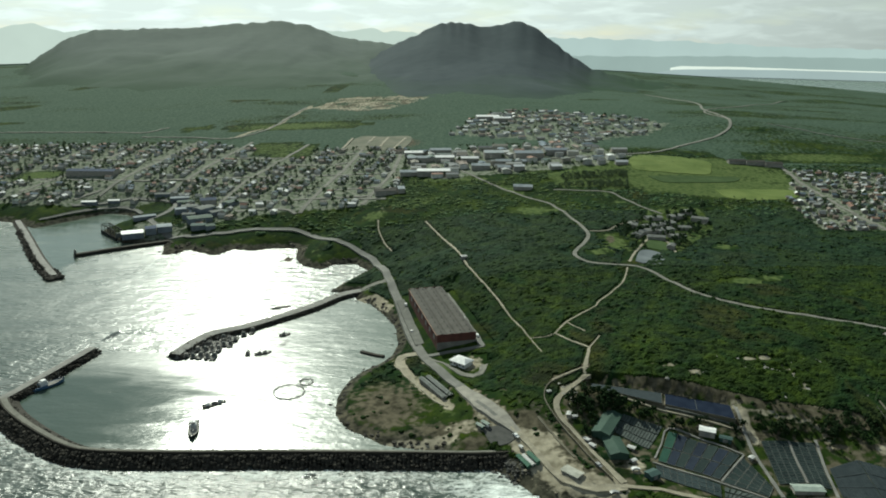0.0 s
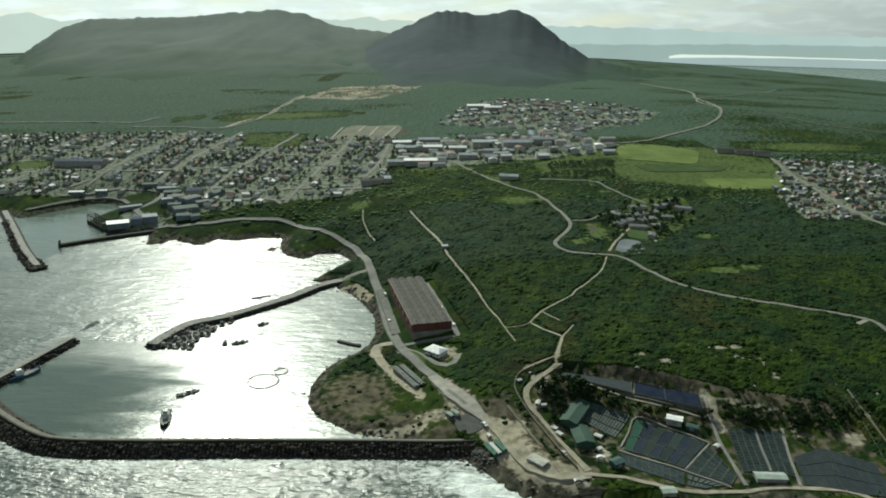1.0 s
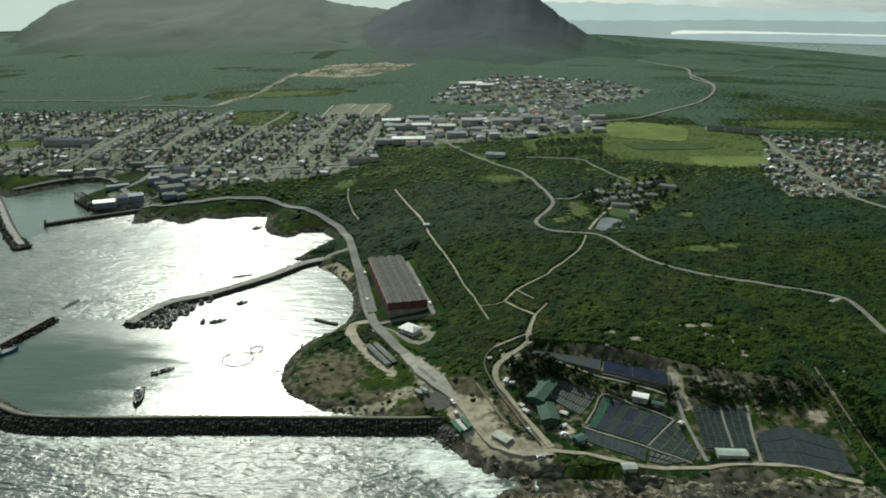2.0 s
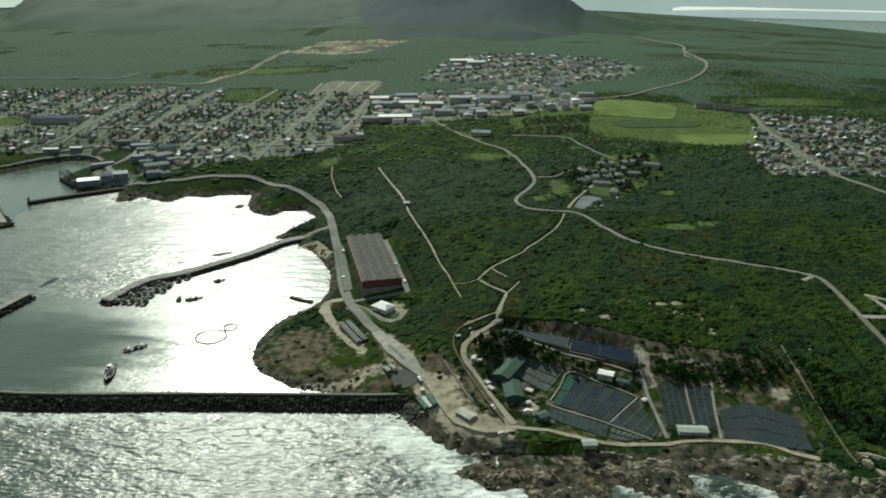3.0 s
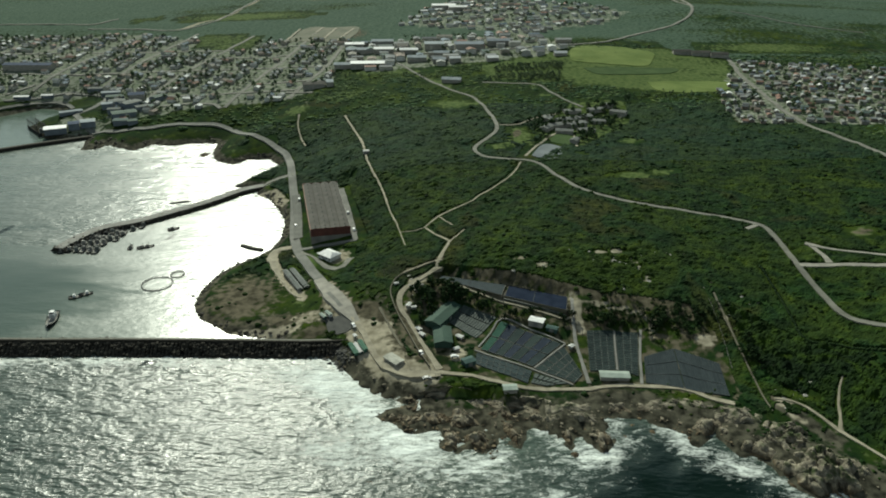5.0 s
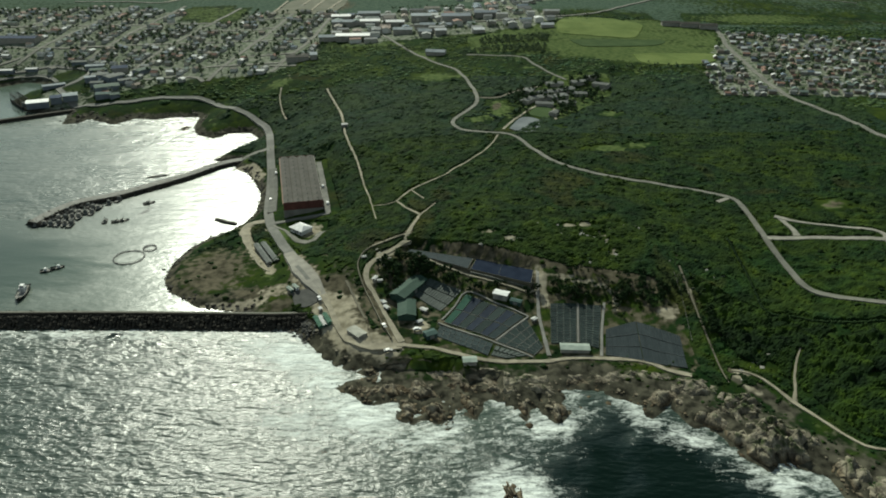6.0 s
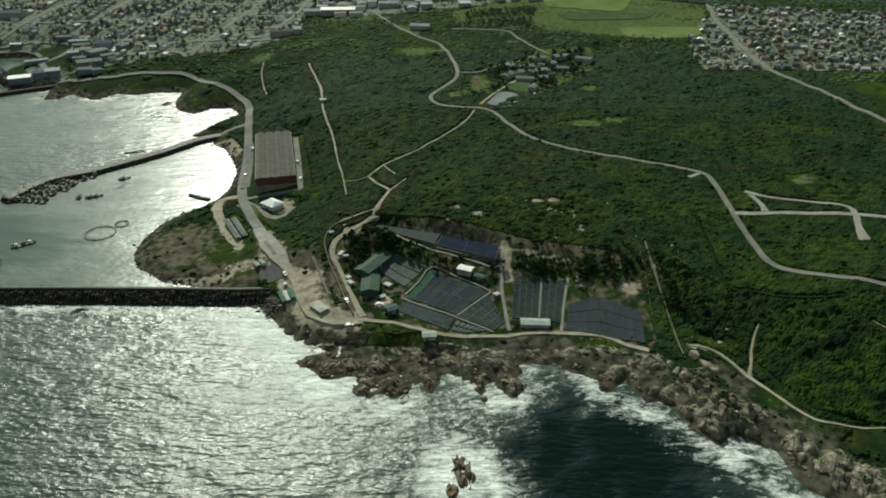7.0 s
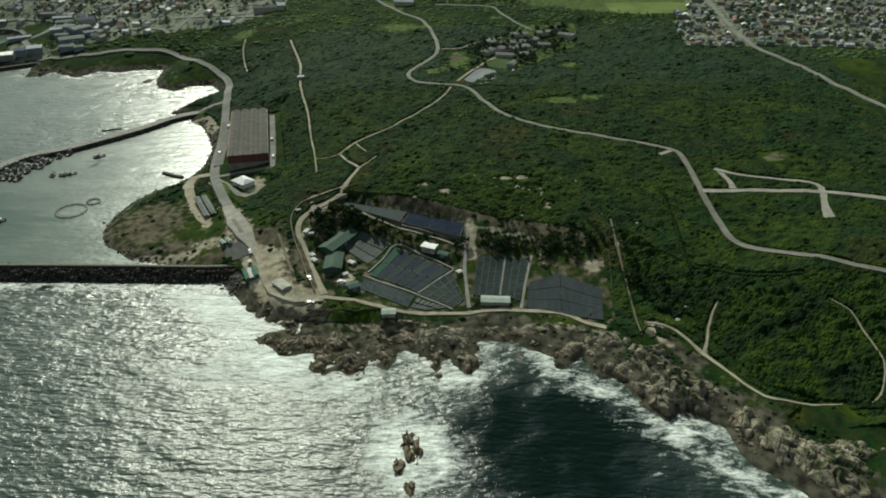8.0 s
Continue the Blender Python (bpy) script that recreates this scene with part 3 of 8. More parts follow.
BARE = [(147, 411, 8, 3, -10), (160, 404, 6, 2.5, -20), (136, 413, 5, 2, 0), (196, 417, 8, 3, 5), (207, 419, 6, 3, 20), (216, 408, 2.5, 6, 10), (220, 393, 4, 4, 0)]     # pale limestone showing in the scrub
CLEARINGS = [(368, 440, 16, 10, 20), (260.2, 636.5, 15, 11, 0), (241.7, 546.3, 19, 9, 10), (270, 553, 19, 8, 15), (144.5, 614.7, 15, 11, 20), (100, 762, 34, 25, -20), (199, 792, 14, 12, 0), (-70, 790, 18, 24, 0), (20, 905, 85, 18, -5), (88, 845, 16, 40, 30), (128, 762, 12, 14, 0), (163.9, 651.8, 15, 32, 0)]     # grassy gaps in the scrub
TERRACE = [(124, 400.6), (149.6, 393.1), (167.1, 387.8), (178.9, 382.7), (200, 379.6), (224.1, 374), (245, 368), (253, 360.9)]


def best(*fields):
    return np.clip(np.maximum.reduce(fields), 0, 1)


TOWN = np.array([(-800, 1185), (-640, 900), (-470, 885), (-427, 903), (-341, 921), (-277, 790), (-174, 823), (-88, 822), (-41, 872), (-46, 945), (-49, 1090), (-271, 1140), (-407, 1188)], float)
INDUSTRY = np.array([(-55, 1056), (-39, 943), (6, 906), (207, 935), (264, 994), (201, 1083)], float)
SUBURB = np.array([(12, 1183), (66, 1340), (140, 1410), (211, 1380), (322, 1315), (386, 1238), (327, 1156), (261, 1120), (195, 1063), (150, 1113), (66, 1145)], float)
SPORTS = np.array([(139, 851), (136, 911), (249, 961), (362, 1000), (450, 960), (408, 800), (344, 800), (260, 825)], float)
TURF = np.array([(254, 888), (272, 860), (358, 873), (370, 900), (307, 896)], float)
COMMON = np.array([(-280, 1090), (-290, 1175), (-235, 1175), (-190, 1140), (-185, 1075), (-230, 1070)], float)
PITCH = np.array([(-585, 1040), (-530, 1040), (-528, 995), (-575, 985)], float)
HARBOUR_BANK = [(-460, 906), (-433, 923), (-411, 938), (-389, 939), (-356, 921), (-333, 901)]
EASTSIDE = np.array([(446, 950), (438, 900), (385, 795), (372, 690), (396, 682), (484, 676), (560, 655), (700, 645), (720, 905), (600, 905), (500, 930)], float)
QUARRY = np.array([(-261, 1491), (-218, 1633), (-63, 1667), (-23, 1619), (-86, 1467), (-151, 1430)], float)
VILLAGE = np.array([(227, 770), (284, 779), (274, 702), (215.6, 619.1), (185.1, 632.4), (177, 662.6)], float)
FARM = np.array([(77.1, 397.4), (95.5, 406.1), (110.2, 408), (143.7, 398), (167.1, 387.8), (182.9, 382), (218.1, 376.9), (240, 368), (247, 346), (247.5, 300), (243, 292), (225, 303), (150, 301), (96.3, 314.6), (74.5, 348.3)], float)
LOT = np.array([(30, 412), (50, 374), (60.2, 349.3), (74.4, 343.6), (90.5, 320.2), (95.4, 310.2), (72.1, 311.7), (58.1, 329.8), (46, 350), (30, 372), (20, 408)], float)


def ground_sheet():
    xs = spaced([(-4800, 0), (-1500, 220), (-560, 40), (-130, 9), (340, 3.2), (480, 6), (900, 14), (1900, 60), (4800, 220)])
    ys = spaced([(-900, 0), (140, 90), (240, 8), (440, 3.2), (720, 6), (1000, 10), (1700, 20), (3000, 90), (4880, 200)])
    x, y = np.meshgrid(xs, ys)
    z = height(x, y)
    n, k = x.shape
    ids = np.arange(n * k).reshape(n, k)
    quads = np.stack([ids[:-1, :-1], ids[:-1, 1:], ids[1:, 1:], ids[1:, :-1]], -1).reshape(-1, 4)
    tris = np.vstack([quads[:, [0, 1, 2]], quads[:, [0, 2, 3]]])
    me = tri_mesh("ground", np.c_[x.ravel(), y.ravel(), z.ravel()], tris, [ground_matter()], smooth=True)
    d = shore_distance(x, y)
    open_coast = ((x > 14) & (y < 345)).astype(float)
    rim = np.where(open_coast > 0, np.clip(1.15 - d / 26, 0, 1), np.clip(1.1 - d / 9, 0, 1)) * (y < 1000)
    rock = best(rim, 0.9 * blob(x, y, 60.1, 317.8, 30, 14), 0.75 * blob(x, y, 268, 260, 30, 34, 35), 0.8 * blob(x, y, 300, 232, 20, 30, 20),
                0.75 * blob(x, y, 4, 370, 66, 22), 0.62 * blob(x, y, -28, 384, 52, 50), 0.6 * blob(x, y, 60.3, 373.9, 36, 50), 0.9 * strip(x, y, [(262, 297), (270, 284), (280, 270)], 9))
    earth = best(0.8 * blob(x, y, 370, 441, 17, 10, 20), 0.95 * blob(x, y, -60, 1130, 60, 60), np.where(inside(x, y, QUARRY), 0.5 + 0.2 * waves(x, y, 60, 68), 0), 1.4 * blob(x, y, 160.9, 651.6, 6, 18, -10), np.where(inside(x, y, FARM), 0.46 + 0.26 * waves(x, y, 13, 72), 0), np.where(inside(x, y, LOT), 0.75, 0), 1.2 * strip(x, y, [(56.1, 371.8), (66.4, 350.6), (74.4, 336.5)], 14), 1.1 * strip(x, y, [(97.6, 417.2), (76.4, 406.9), (69.1, 398.8), (67.7, 383.3), (75.6, 363.9), (84.4, 343.4), (93.5, 319.1)], 4),
                 0.8 * strip(x, y, TERRACE, 13), 1.1 * strip(x, y, [(128.6, 385.7), (150.3, 374.8), (170, 367.1), (178, 351.2)], 8), 0.9 * blob(x, y, 335, 343, 24, 5, -35), 0.9 * blob(x, y, 240.4, 340.1, 16, 16), 0.8 * blob(x, y, 258, 350.2, 10, 16),
                 0.9 * blob(x, y, 6, 415, 24, 14, -60), 0.85 * blob(x, y, -26, 400, 50, 62), 0.8 * blob(x, y, 12, 372, 44, 16), 1.0 * blob(x, y, 26, 358, 18, 11, 15), 0.7 * blob(x, y, 46, 410, 12, 40, 20), 0.8 * blob(x, y, 262, 300, 8, 10))
    sand = best(1.3 * blob(x, y, 266, 295, 7, 4.5), 1.2 * blob(x, y, 284, 277, 4, 4), *[0.95 * blob(x, y, c[0], c[1], c[2] * 1.25, c[3] * 1.25, c[4]) for c in BARE], np.where(inside(x, y, LOT), 0.47 + 0.1 * waves(x, y, 14, 65), 0), 0.75 * blob(x, y, 76.5, 328.3, 14, 22, -20), 1.5 * strip(x, y, [(53, 358), (60.2, 341.5), (66.2, 329.3), (76.4, 320.5), (92.4, 314.4)], 12), 1.5 * blob(x, y, 78.4, 317.8, 24, 9, -12), 1.3 * blob(x, y, -15, 456, 20, 13, -50), 1.2 * strip(x, y, [(-14, 446), (-4, 419), (5, 407), (14, 394)], 4.5), 1.0 * blob(x, y, 2, 362, 34, 7, 10),
                0.8 * blob(x, y, 20, 372, 22, 12), 1.1 * blob(x, y, 83, 394.5, 13, 7, 40), 0.9 * blob(x, y, 79.6, 372.5, 7, 6), 0.36 * strip(x, y, TERRACE, 6.0), 0.95 * strip(x, y, [(128.6, 385.7), (150.3, 374.8), (170, 367.1)], 4.5), 1.0 * strip(x, y, [(174, 378.8), (176, 369.7), (176, 350.8)], 4.5),
                0.9 * strip(x, y, [(179, 371), (191, 371.2), (203.2, 368.2), (212.3, 364.8), (216.4, 357.7), (213.6, 347.8)], 4), 0.85 * blob(x, y, 240.4, 340.1, 13, 9), 0.7 * blob(x, y, 251.2, 350.7, 5, 22), 1.0 * blob(x, y, -12, 363, 24, 5), 1.0 * strip(x, y, [(254, 359), (262, 349), (272, 347)], 4),
                0.9 * blob(x, y, 66.5, 354.4, 11, 18, 20), 0.9 * blob(x, y, 108.4, 332, 9, 14), 1.2 * strip(x, y, [(-68, 590), (-50, 592), (-36, 566)], 7), 1.1 * blob(x, y, 26, 450, 15, 17), 0.9 * blob(x, y, 197.6, 408, 16, 5, 10), 0.8 * blob(x, y, 150.6, 401.7, 16, 4), 0.9 * blob(x, y, 216.7, 400.2, 4, 9), 0.7 * blob(x, y, 221.9, 386.2, 12, 4, -20),
                0.8 * blob(x, y, 250, 748, 9, 9), 0.8 * blob(x, y, 268, 719, 9, 7), np.where(inside(x, y, QUARRY), 0.46 + 0.20 * waves(x * 0.4, y, 60, 66) + 0.08 * waves(x, y, 26, 67), 0), 0.8 * strip(x, y, [(-262, 1505), (-150, 1450), (-90, 1470)], 12), 1.2 * strip(x, y, [(-265, 1524), (-291, 1311), (-349, 1212)], 7), 0.55 * blob(x, y, -62, 805, 20, 16), 0.8 * blob(x, y, 268, 285, 12, 5, -50))
    # beyond y 1150 extra grass pales the far plain in place of haze
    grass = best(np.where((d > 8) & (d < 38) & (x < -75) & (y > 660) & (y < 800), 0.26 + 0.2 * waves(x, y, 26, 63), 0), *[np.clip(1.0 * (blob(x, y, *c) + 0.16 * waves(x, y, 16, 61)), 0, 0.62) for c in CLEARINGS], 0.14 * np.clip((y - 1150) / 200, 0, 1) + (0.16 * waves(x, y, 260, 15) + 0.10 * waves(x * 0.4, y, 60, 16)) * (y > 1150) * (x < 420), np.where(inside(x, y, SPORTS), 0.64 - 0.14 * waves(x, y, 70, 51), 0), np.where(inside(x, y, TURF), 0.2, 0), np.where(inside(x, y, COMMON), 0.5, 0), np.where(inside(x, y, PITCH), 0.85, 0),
                 np.where(inside(x, y, VILLAGE), 0.5, 0), 0.5 * blob(x, y, -425, 1300, 110, 62, 20), 0.9 * blob(x, y, 103, 762, 34, 27), 0.8 * blob(x, y, -66, 790, 24, 30), 0.75 * blob(x, y, 248.6, 544.6, 28, 17), 0.7 * blob(x, y, 20, 905, 90, 18), 0.9 * blob(x, y, 15, 478, 26, 8), 0.62 * blob(x, y, -34, 412, 28, 48, -10), 0.6 * blob(x, y, -8, 402, 24, 22), 0.5 * blob(x, y, 12, 388, 22, 10), 0.75 * blob(x, y, 95, 850, 45, 18, -45), 0.8 * blob(x, y, -25, 820, 45, 30),
                 0.95 * blob(x, y, 330, 860, 130, 90), 0.85 * blob(x, y, 520, 1010, 180, 45), 0.6 * blob(x, y, 250.9, 566.8, 22, 14), 0.6 * blob(x, y, 262.1, 640.5, 24, 18),
                 0.8 * blob(x, y, 159.8, 629.5, 34, 34), 0.8 * blob(x, y, -250, 1300, 240, 60), 0.62 * blob(x, y, 217, 299, 18, 5, -8), 0.62 * blob(x, y, 119, 303.8, 13, 5, -12), 0.3 * blob(x, y, 320, 232, 20, 12), 0.42 * strip(x, y, [(270, 287), (280, 272), (291, 254), (305, 238), (322, 232)], 9), 1.2 * blob(x, y, 9, 445, 6, 17, 25), 0.8 * blob(x, y, 297, 320, 8, 8), 0.8 * blob(x, y, 315, 317, 9, 9), 0.8 * blob(x, y, 317, 289, 13, 10), 0.6 * blob(x, y, 410, 430, 40, 12, -10),
                 0.28 * blob(x, y, 320, 235, 20, 26, 30), 0.85 * blob(x, y, 200, 960, 90, 30), 0.7 * blob(x, y, 60, 880, 70, 18), 0.5 * blob(x, y, 59.9, 560.4, 12, 70, 10))
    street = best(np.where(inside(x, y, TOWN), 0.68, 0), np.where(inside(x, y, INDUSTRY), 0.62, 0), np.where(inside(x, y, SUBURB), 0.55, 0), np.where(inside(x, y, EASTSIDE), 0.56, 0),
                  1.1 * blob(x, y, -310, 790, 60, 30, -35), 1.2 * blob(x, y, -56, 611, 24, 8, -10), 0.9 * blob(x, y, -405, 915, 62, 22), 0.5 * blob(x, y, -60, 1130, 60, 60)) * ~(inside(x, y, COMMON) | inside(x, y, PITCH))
    # heath weight rises inland, carrying the haze painted into its tones
    for name, field in (("heath", np.clip((y - 900 - 80 * (x < 380)) / 90, 0, 0.8) * (grass < 0.35) - 0.24 * np.clip(waves(x * 0.5, y, 330, 91) + 0.2, 0, 1) - 0.16 * np.clip(waves(x * 0.35, y, 90, 93), 0, 1) - 0.13 * np.clip((x - 380) / 150, 0, 1)), ("earth", earth), ("rock", rock), ("sand", sand), ("grass", grass), ("street", street)):
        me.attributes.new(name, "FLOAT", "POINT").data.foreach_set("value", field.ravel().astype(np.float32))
    return tagged(new("ground", me), "rolling scrub-covered coastal land with rocky shore", "ground", kind="structure")


BREAK_LINE = [(47, 351), (26, 349), (-16, 349), (-77, 348.5), (-137, 347), (-177, 348), (-196, 354), (-225, 373), (-248, 392), (-259, 405)]


def sea_sheet():
    xs = spaced([(-4800, 0), (-1500, 300), (-500, 40), (-260, 8), (340, 4), (500, 16), (1200, 80), (4800, 300)])
    ys = spaced([(-900, 0), (-100, 60), (150, 12), (345, 4), (500, 6), (900, 12), (1400, 80), (4880, 250)])
    x, y = np.meshgrid(xs, ys)
    d = shore_distance(x, y)
    n, k = x.shape
    ids = np.arange(n * k).reshape(n, k)
    quads = np.stack([ids[:-1, :-1], ids[:-1, 1:], ids[1:, 1:], ids[1:, :-1]], -1).reshape(-1, 4)
    tris = np.vstack([quads[:, [0, 1, 2]], quads[:, [0, 2, 3]]])
    me = tri_mesh("sea", np.c_[x.ravel(), y.ravel(), np.zeros(x.size)], tris, [water_matter()], smooth=True)
    basin = inside(x, y, np.array([(40, 349), (-16, 349), (-137, 348), (-196, 355), (-250, 394), (-262, 408), (-242, 482), (-190, 486), (-164, 516), (-120, 548), (-77, 600), (-10, 560), (-10, 360)], float))
    old_port = inside(x, y, np.array([(-500, 850), (-396, 702), (-354, 649), (-365, 713), (-292, 768), (-300, 930), (-440, 930)], float))
    calm = np.where(basin, 0.97 - 0.16 * np.clip((x + 130) / 70, 0, 1), 0.0)
    calm = np.where(old_port, 0.9, calm)
    calm = np.maximum(calm, np.clip(1.1 * blob(x, y, -330, 620, 330, 240), 0, 0.68))
    # outside the moles the milky tint is partly upwelling, partly haze painted in
    milky = np.where(basin, np.clip(0.74 - 0.002 * np.abs(d), 0.5, 0.9), np.where(old_port, 0.7, np.where((y > 700) | ((y > 440) & (x < -60)), np.clip(0.36 + 0.0005 * (y - 400), 0.05, 1.0), np.clip(0.30 - 0.26 * np.clip((x - 120) / 60, 0, 1), 0.03, 1))))
    sea_side = (y < 350) & (x > 6)
    surf = np.where(sea_side, np.exp(-np.maximum(-d, 0) / 24) * (0.62 - 0.14 * np.clip((x - 190) / 30, 0, 1) + 0.34 * waves(x, y, 50, 77)), np.where(basin | old_port, 0, np.exp(-np.maximum(-d, 0) / 13) * (0.6 + 0.35 * waves(x, y, 60, 78))))
    along = to_line(x, y, np.array([(34, 336), (-75, 334), (-161, 329), (-196, 341), (-246, 372), (-275, 405)], float))
    surf = np.maximum(surf, np.where((y < 410) & ~basin, 0.74 * np.exp(-along / 9), 0))
    patches = best(1.7 * blob(x, y, 152, 215, 30, 36, 5), 1.25 * blob(x, y, 84, 268, 50, 28, -25), 0.95 * blob(x, y, 56, 262, 48, 22, -20), 1.2 * blob(x, y, 66, 290, 44, 16, -18), 0.95 * blob(x, y, 116, 254, 40, 18), 1.5 * blob(x, y, 46, 312, 46, 22, -32), 0.9 * blob(x, y, 20, 325, 40, 14),
                   (0.78 + 0.25 * waves(x, y, 24, 79)) * strip(x, y, [(216, 270), (232, 255), (247, 243), (256, 230), (272, 212), (295, 192)], 19), 1.25 * blob(x, y, 170, 262, 22, 18), 1.2 * blob(x, y, 92, 297, 24, 3.5, -3), 1.1 * blob(x, y, 160, 268, 12, 9), 0.75 * blob(x, y, 268, 236, 16, 12), 0.35 * blob(x, y, 196, 284, 16, 9, 30), 0.36 * blob(x, y, 130, 225, 70, 40))
    dark_gut = np.clip(1.5 * blob(x, y, 212, 226, 50, 56, 25) * (0.8 + 0.5 * waves(x, y, 34, 81) + 0.25 * waves(x, y, 12, 83)), 0, 1)
    surf = np.where(y > 1400, 0, surf)
    foam = np.clip(np.maximum(surf, 0.94 * patches) - 0.42 * dark_gut * (strip(x, y, [(216, 270), (256, 230), (295, 192)], 14) < 0), 0, 1)
    milky = np.where(sea_side, np.clip(milky + 0.35 * np.exp(-np.maximum(-d, 0) / 14), 0, 0.5), milky)
    calm = np.maximum(calm, 0.5 * dark_gut)
    milky = np.clip(milky - 0.3 * dark_gut, 0.0, 1)
    glassy = np.where(basin, np.clip(0.85 * blob(x, y, -205, 398, 108, 66) + 0.16, 0, 1), np.where(old_port, 0.6, 1.0 * dark_gut))
    for name, field in (("calm", calm), ("milky", milky), ("foam", foam), ("glassy", glassy), ("gut_dark", np.clip(1.4 * dark_gut, 0, 1))):
        me.attributes.new(name, "FLOAT", "POINT").data.foreach_set("value", field.ravel().astype(np.float32))
    return tagged(new("sea", me), "silvery sea water, ruffled outside and calm behind the moles", "water", kind="structure")


ground_sheet()
sea_sheet()


# ---------------------------------------------------------------- hills and distance
def ridge(name, crest, r_foot, r_crest, r_back, z_foot, material, label, rough=1.0, seed=1, kind="structure"):
    """A range of hills: its crest by bearing and rise (degrees seen from the path's start), falling to both sides in gullies."""
    bear = np.array([c[0] for c in crest])
    rise = np.array([c[1] for c in crest])
    b = np.linspace(bear[0], bear[-1], 260)
    tops = 218 + r_crest * np.tan(np.radians(np.interp(b, bear, rise)))
    soft = np.convolve(np.pad(tops, 2, mode="edge"), np.ones(5) / 5, "valid")
    u = np.concatenate([np.linspace(0, 1, 46), np.linspace(1, 1.6, 12)[1:]])
    bb, uu = np.meshgrid(b, u)
    r = np.where(uu <= 1, r_foot + (r_crest - r_foot) * uu, r_crest + (r_back - r_crest) * (uu - 1) / 0.6)
    lift = np.where(uu <= 1, 0.07 * uu + 0.93 * uu ** 2.1, 1 - (np.maximum(uu - 1, 0) / 0.6) ** 1.3)
    xx, yy = r * np.sin(np.radians(bb)), r * np.cos(np.radians(bb))
    gully = (waves(xx, yy * 0.2, 300, seed) + 0.3 * waves(xx, yy * 0.3, 120, seed + 1)) * np.sin(np.pi * np.clip(uu, 0, 1)) ** 0.8
    z_foot = np.minimum(z_foot, height(xx, yy) - 8)
    z = z_foot + (soft[None] - z_foot) * lift + rough * 9 * gully + r_crest * 0.0011 * waves(bb, uu * 0.6, 1.3, seed + 3) * np.clip(uu, 0, 1) ** 9 + rough * 1.6 * waves(xx, yy, 75, seed + 2) * np.sin(np.pi * np.clip(uu, 0, 1))
    n, k = xx.shape
    ids = np.arange(n * k).reshape(n, k)
    q = np.stack([ids[:-1, :-1], ids[:-1, 1:], ids[1:, 1:], ids[1:, :-1]], -1).reshape(-1, 4)
    me = tri_mesh(name, np.c_[xx.ravel(), yy.ravel(), z.ravel()], np.vstack([q[:, [0, 1, 2]], q[:, [0, 2, 3]]]), [material], smooth=True)
    return tagged(new(name, me), label, "hill", kind=kind)


def slope_matter(name, dark, light, low, high):
    """Heath in the given tones on the heights, green scrub on the foot slopes."""
    m = matter(name, dark, light, 260, 0.95, 0.25, fine=40, spec=0.03, depth=4.0)
    n, l = m.node_tree.nodes, m.node_tree.links
    b = n["Principled BSDF"]
    was = b.inputs["Base Color"].links[0].from_node.outputs["Result"]
    geo, cut, t, grow, mix = (n.new("ShaderNode" + k) for k in ("NewGeometry", "SeparateXYZ", "TexNoise", "MapRange", "Mix"))
    t.inputs["Scale"].default_value, t.inputs["Detail"].default_value = 0.006, 5
    add = n.new("ShaderNodeMath")
    add.operation = "MULTIPLY_ADD"
    add.inputs[1].default_value = 70.0
    mix.data_type = "RGBA"
    mix.inputs["A"].default_value = (0.028, 0.054, 0.030, 1)
    grow.inputs["From Min"].default_value, grow.inputs["From Max"].default_value = low, high
    l.new(geo.outputs["Position"], cut.inputs[0])
    l.new(geo.outputs["Position"], t.inputs["Vector"])
    l.new(t.outputs["Fac"], add.inputs[0])
    l.new(cut.outputs["Z"], add.inputs[2])
    l.new(add.outputs[0], grow.inputs["Value"])
    l.new(grow.outputs["Result"], mix.inputs["Factor"])
    l.new(was, mix.inputs["B"])
    l.new(mix.outputs["Result"], b.inputs["Base Color"])
    return m


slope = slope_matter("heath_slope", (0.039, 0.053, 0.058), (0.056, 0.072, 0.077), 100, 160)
# west mountain: its paler heights have bright haze painted into the base colour
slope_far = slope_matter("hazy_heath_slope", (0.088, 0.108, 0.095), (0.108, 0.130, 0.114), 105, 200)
ridge("mountain_east", [(-9, -3.6), (-6, -2.0), (-3.8, -0.7), (-2.1, 0.04), (-0.5, 0.88), (0.6, 0.96), (1.7, 0.92), (2.9, 0.65), (4.2, 0.85), (5.4, 1.12), (6.0, 0.95), (6.7, 0.72), (7.8, -0.05), (8.9, -0.9), (11.0, -2.25), (13.5, -2.85), (17, -3.5), (21, -4.0)],
      1350, 2750, 3400, 84, slope, "dark rounded mountain standing in haze", 0.55, 21)
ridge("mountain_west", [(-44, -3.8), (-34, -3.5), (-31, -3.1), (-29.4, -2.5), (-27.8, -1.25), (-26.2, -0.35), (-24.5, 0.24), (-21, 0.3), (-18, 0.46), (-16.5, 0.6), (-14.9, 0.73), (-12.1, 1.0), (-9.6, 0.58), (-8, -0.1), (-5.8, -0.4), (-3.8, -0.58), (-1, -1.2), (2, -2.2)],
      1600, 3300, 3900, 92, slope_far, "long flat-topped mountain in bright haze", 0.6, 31)


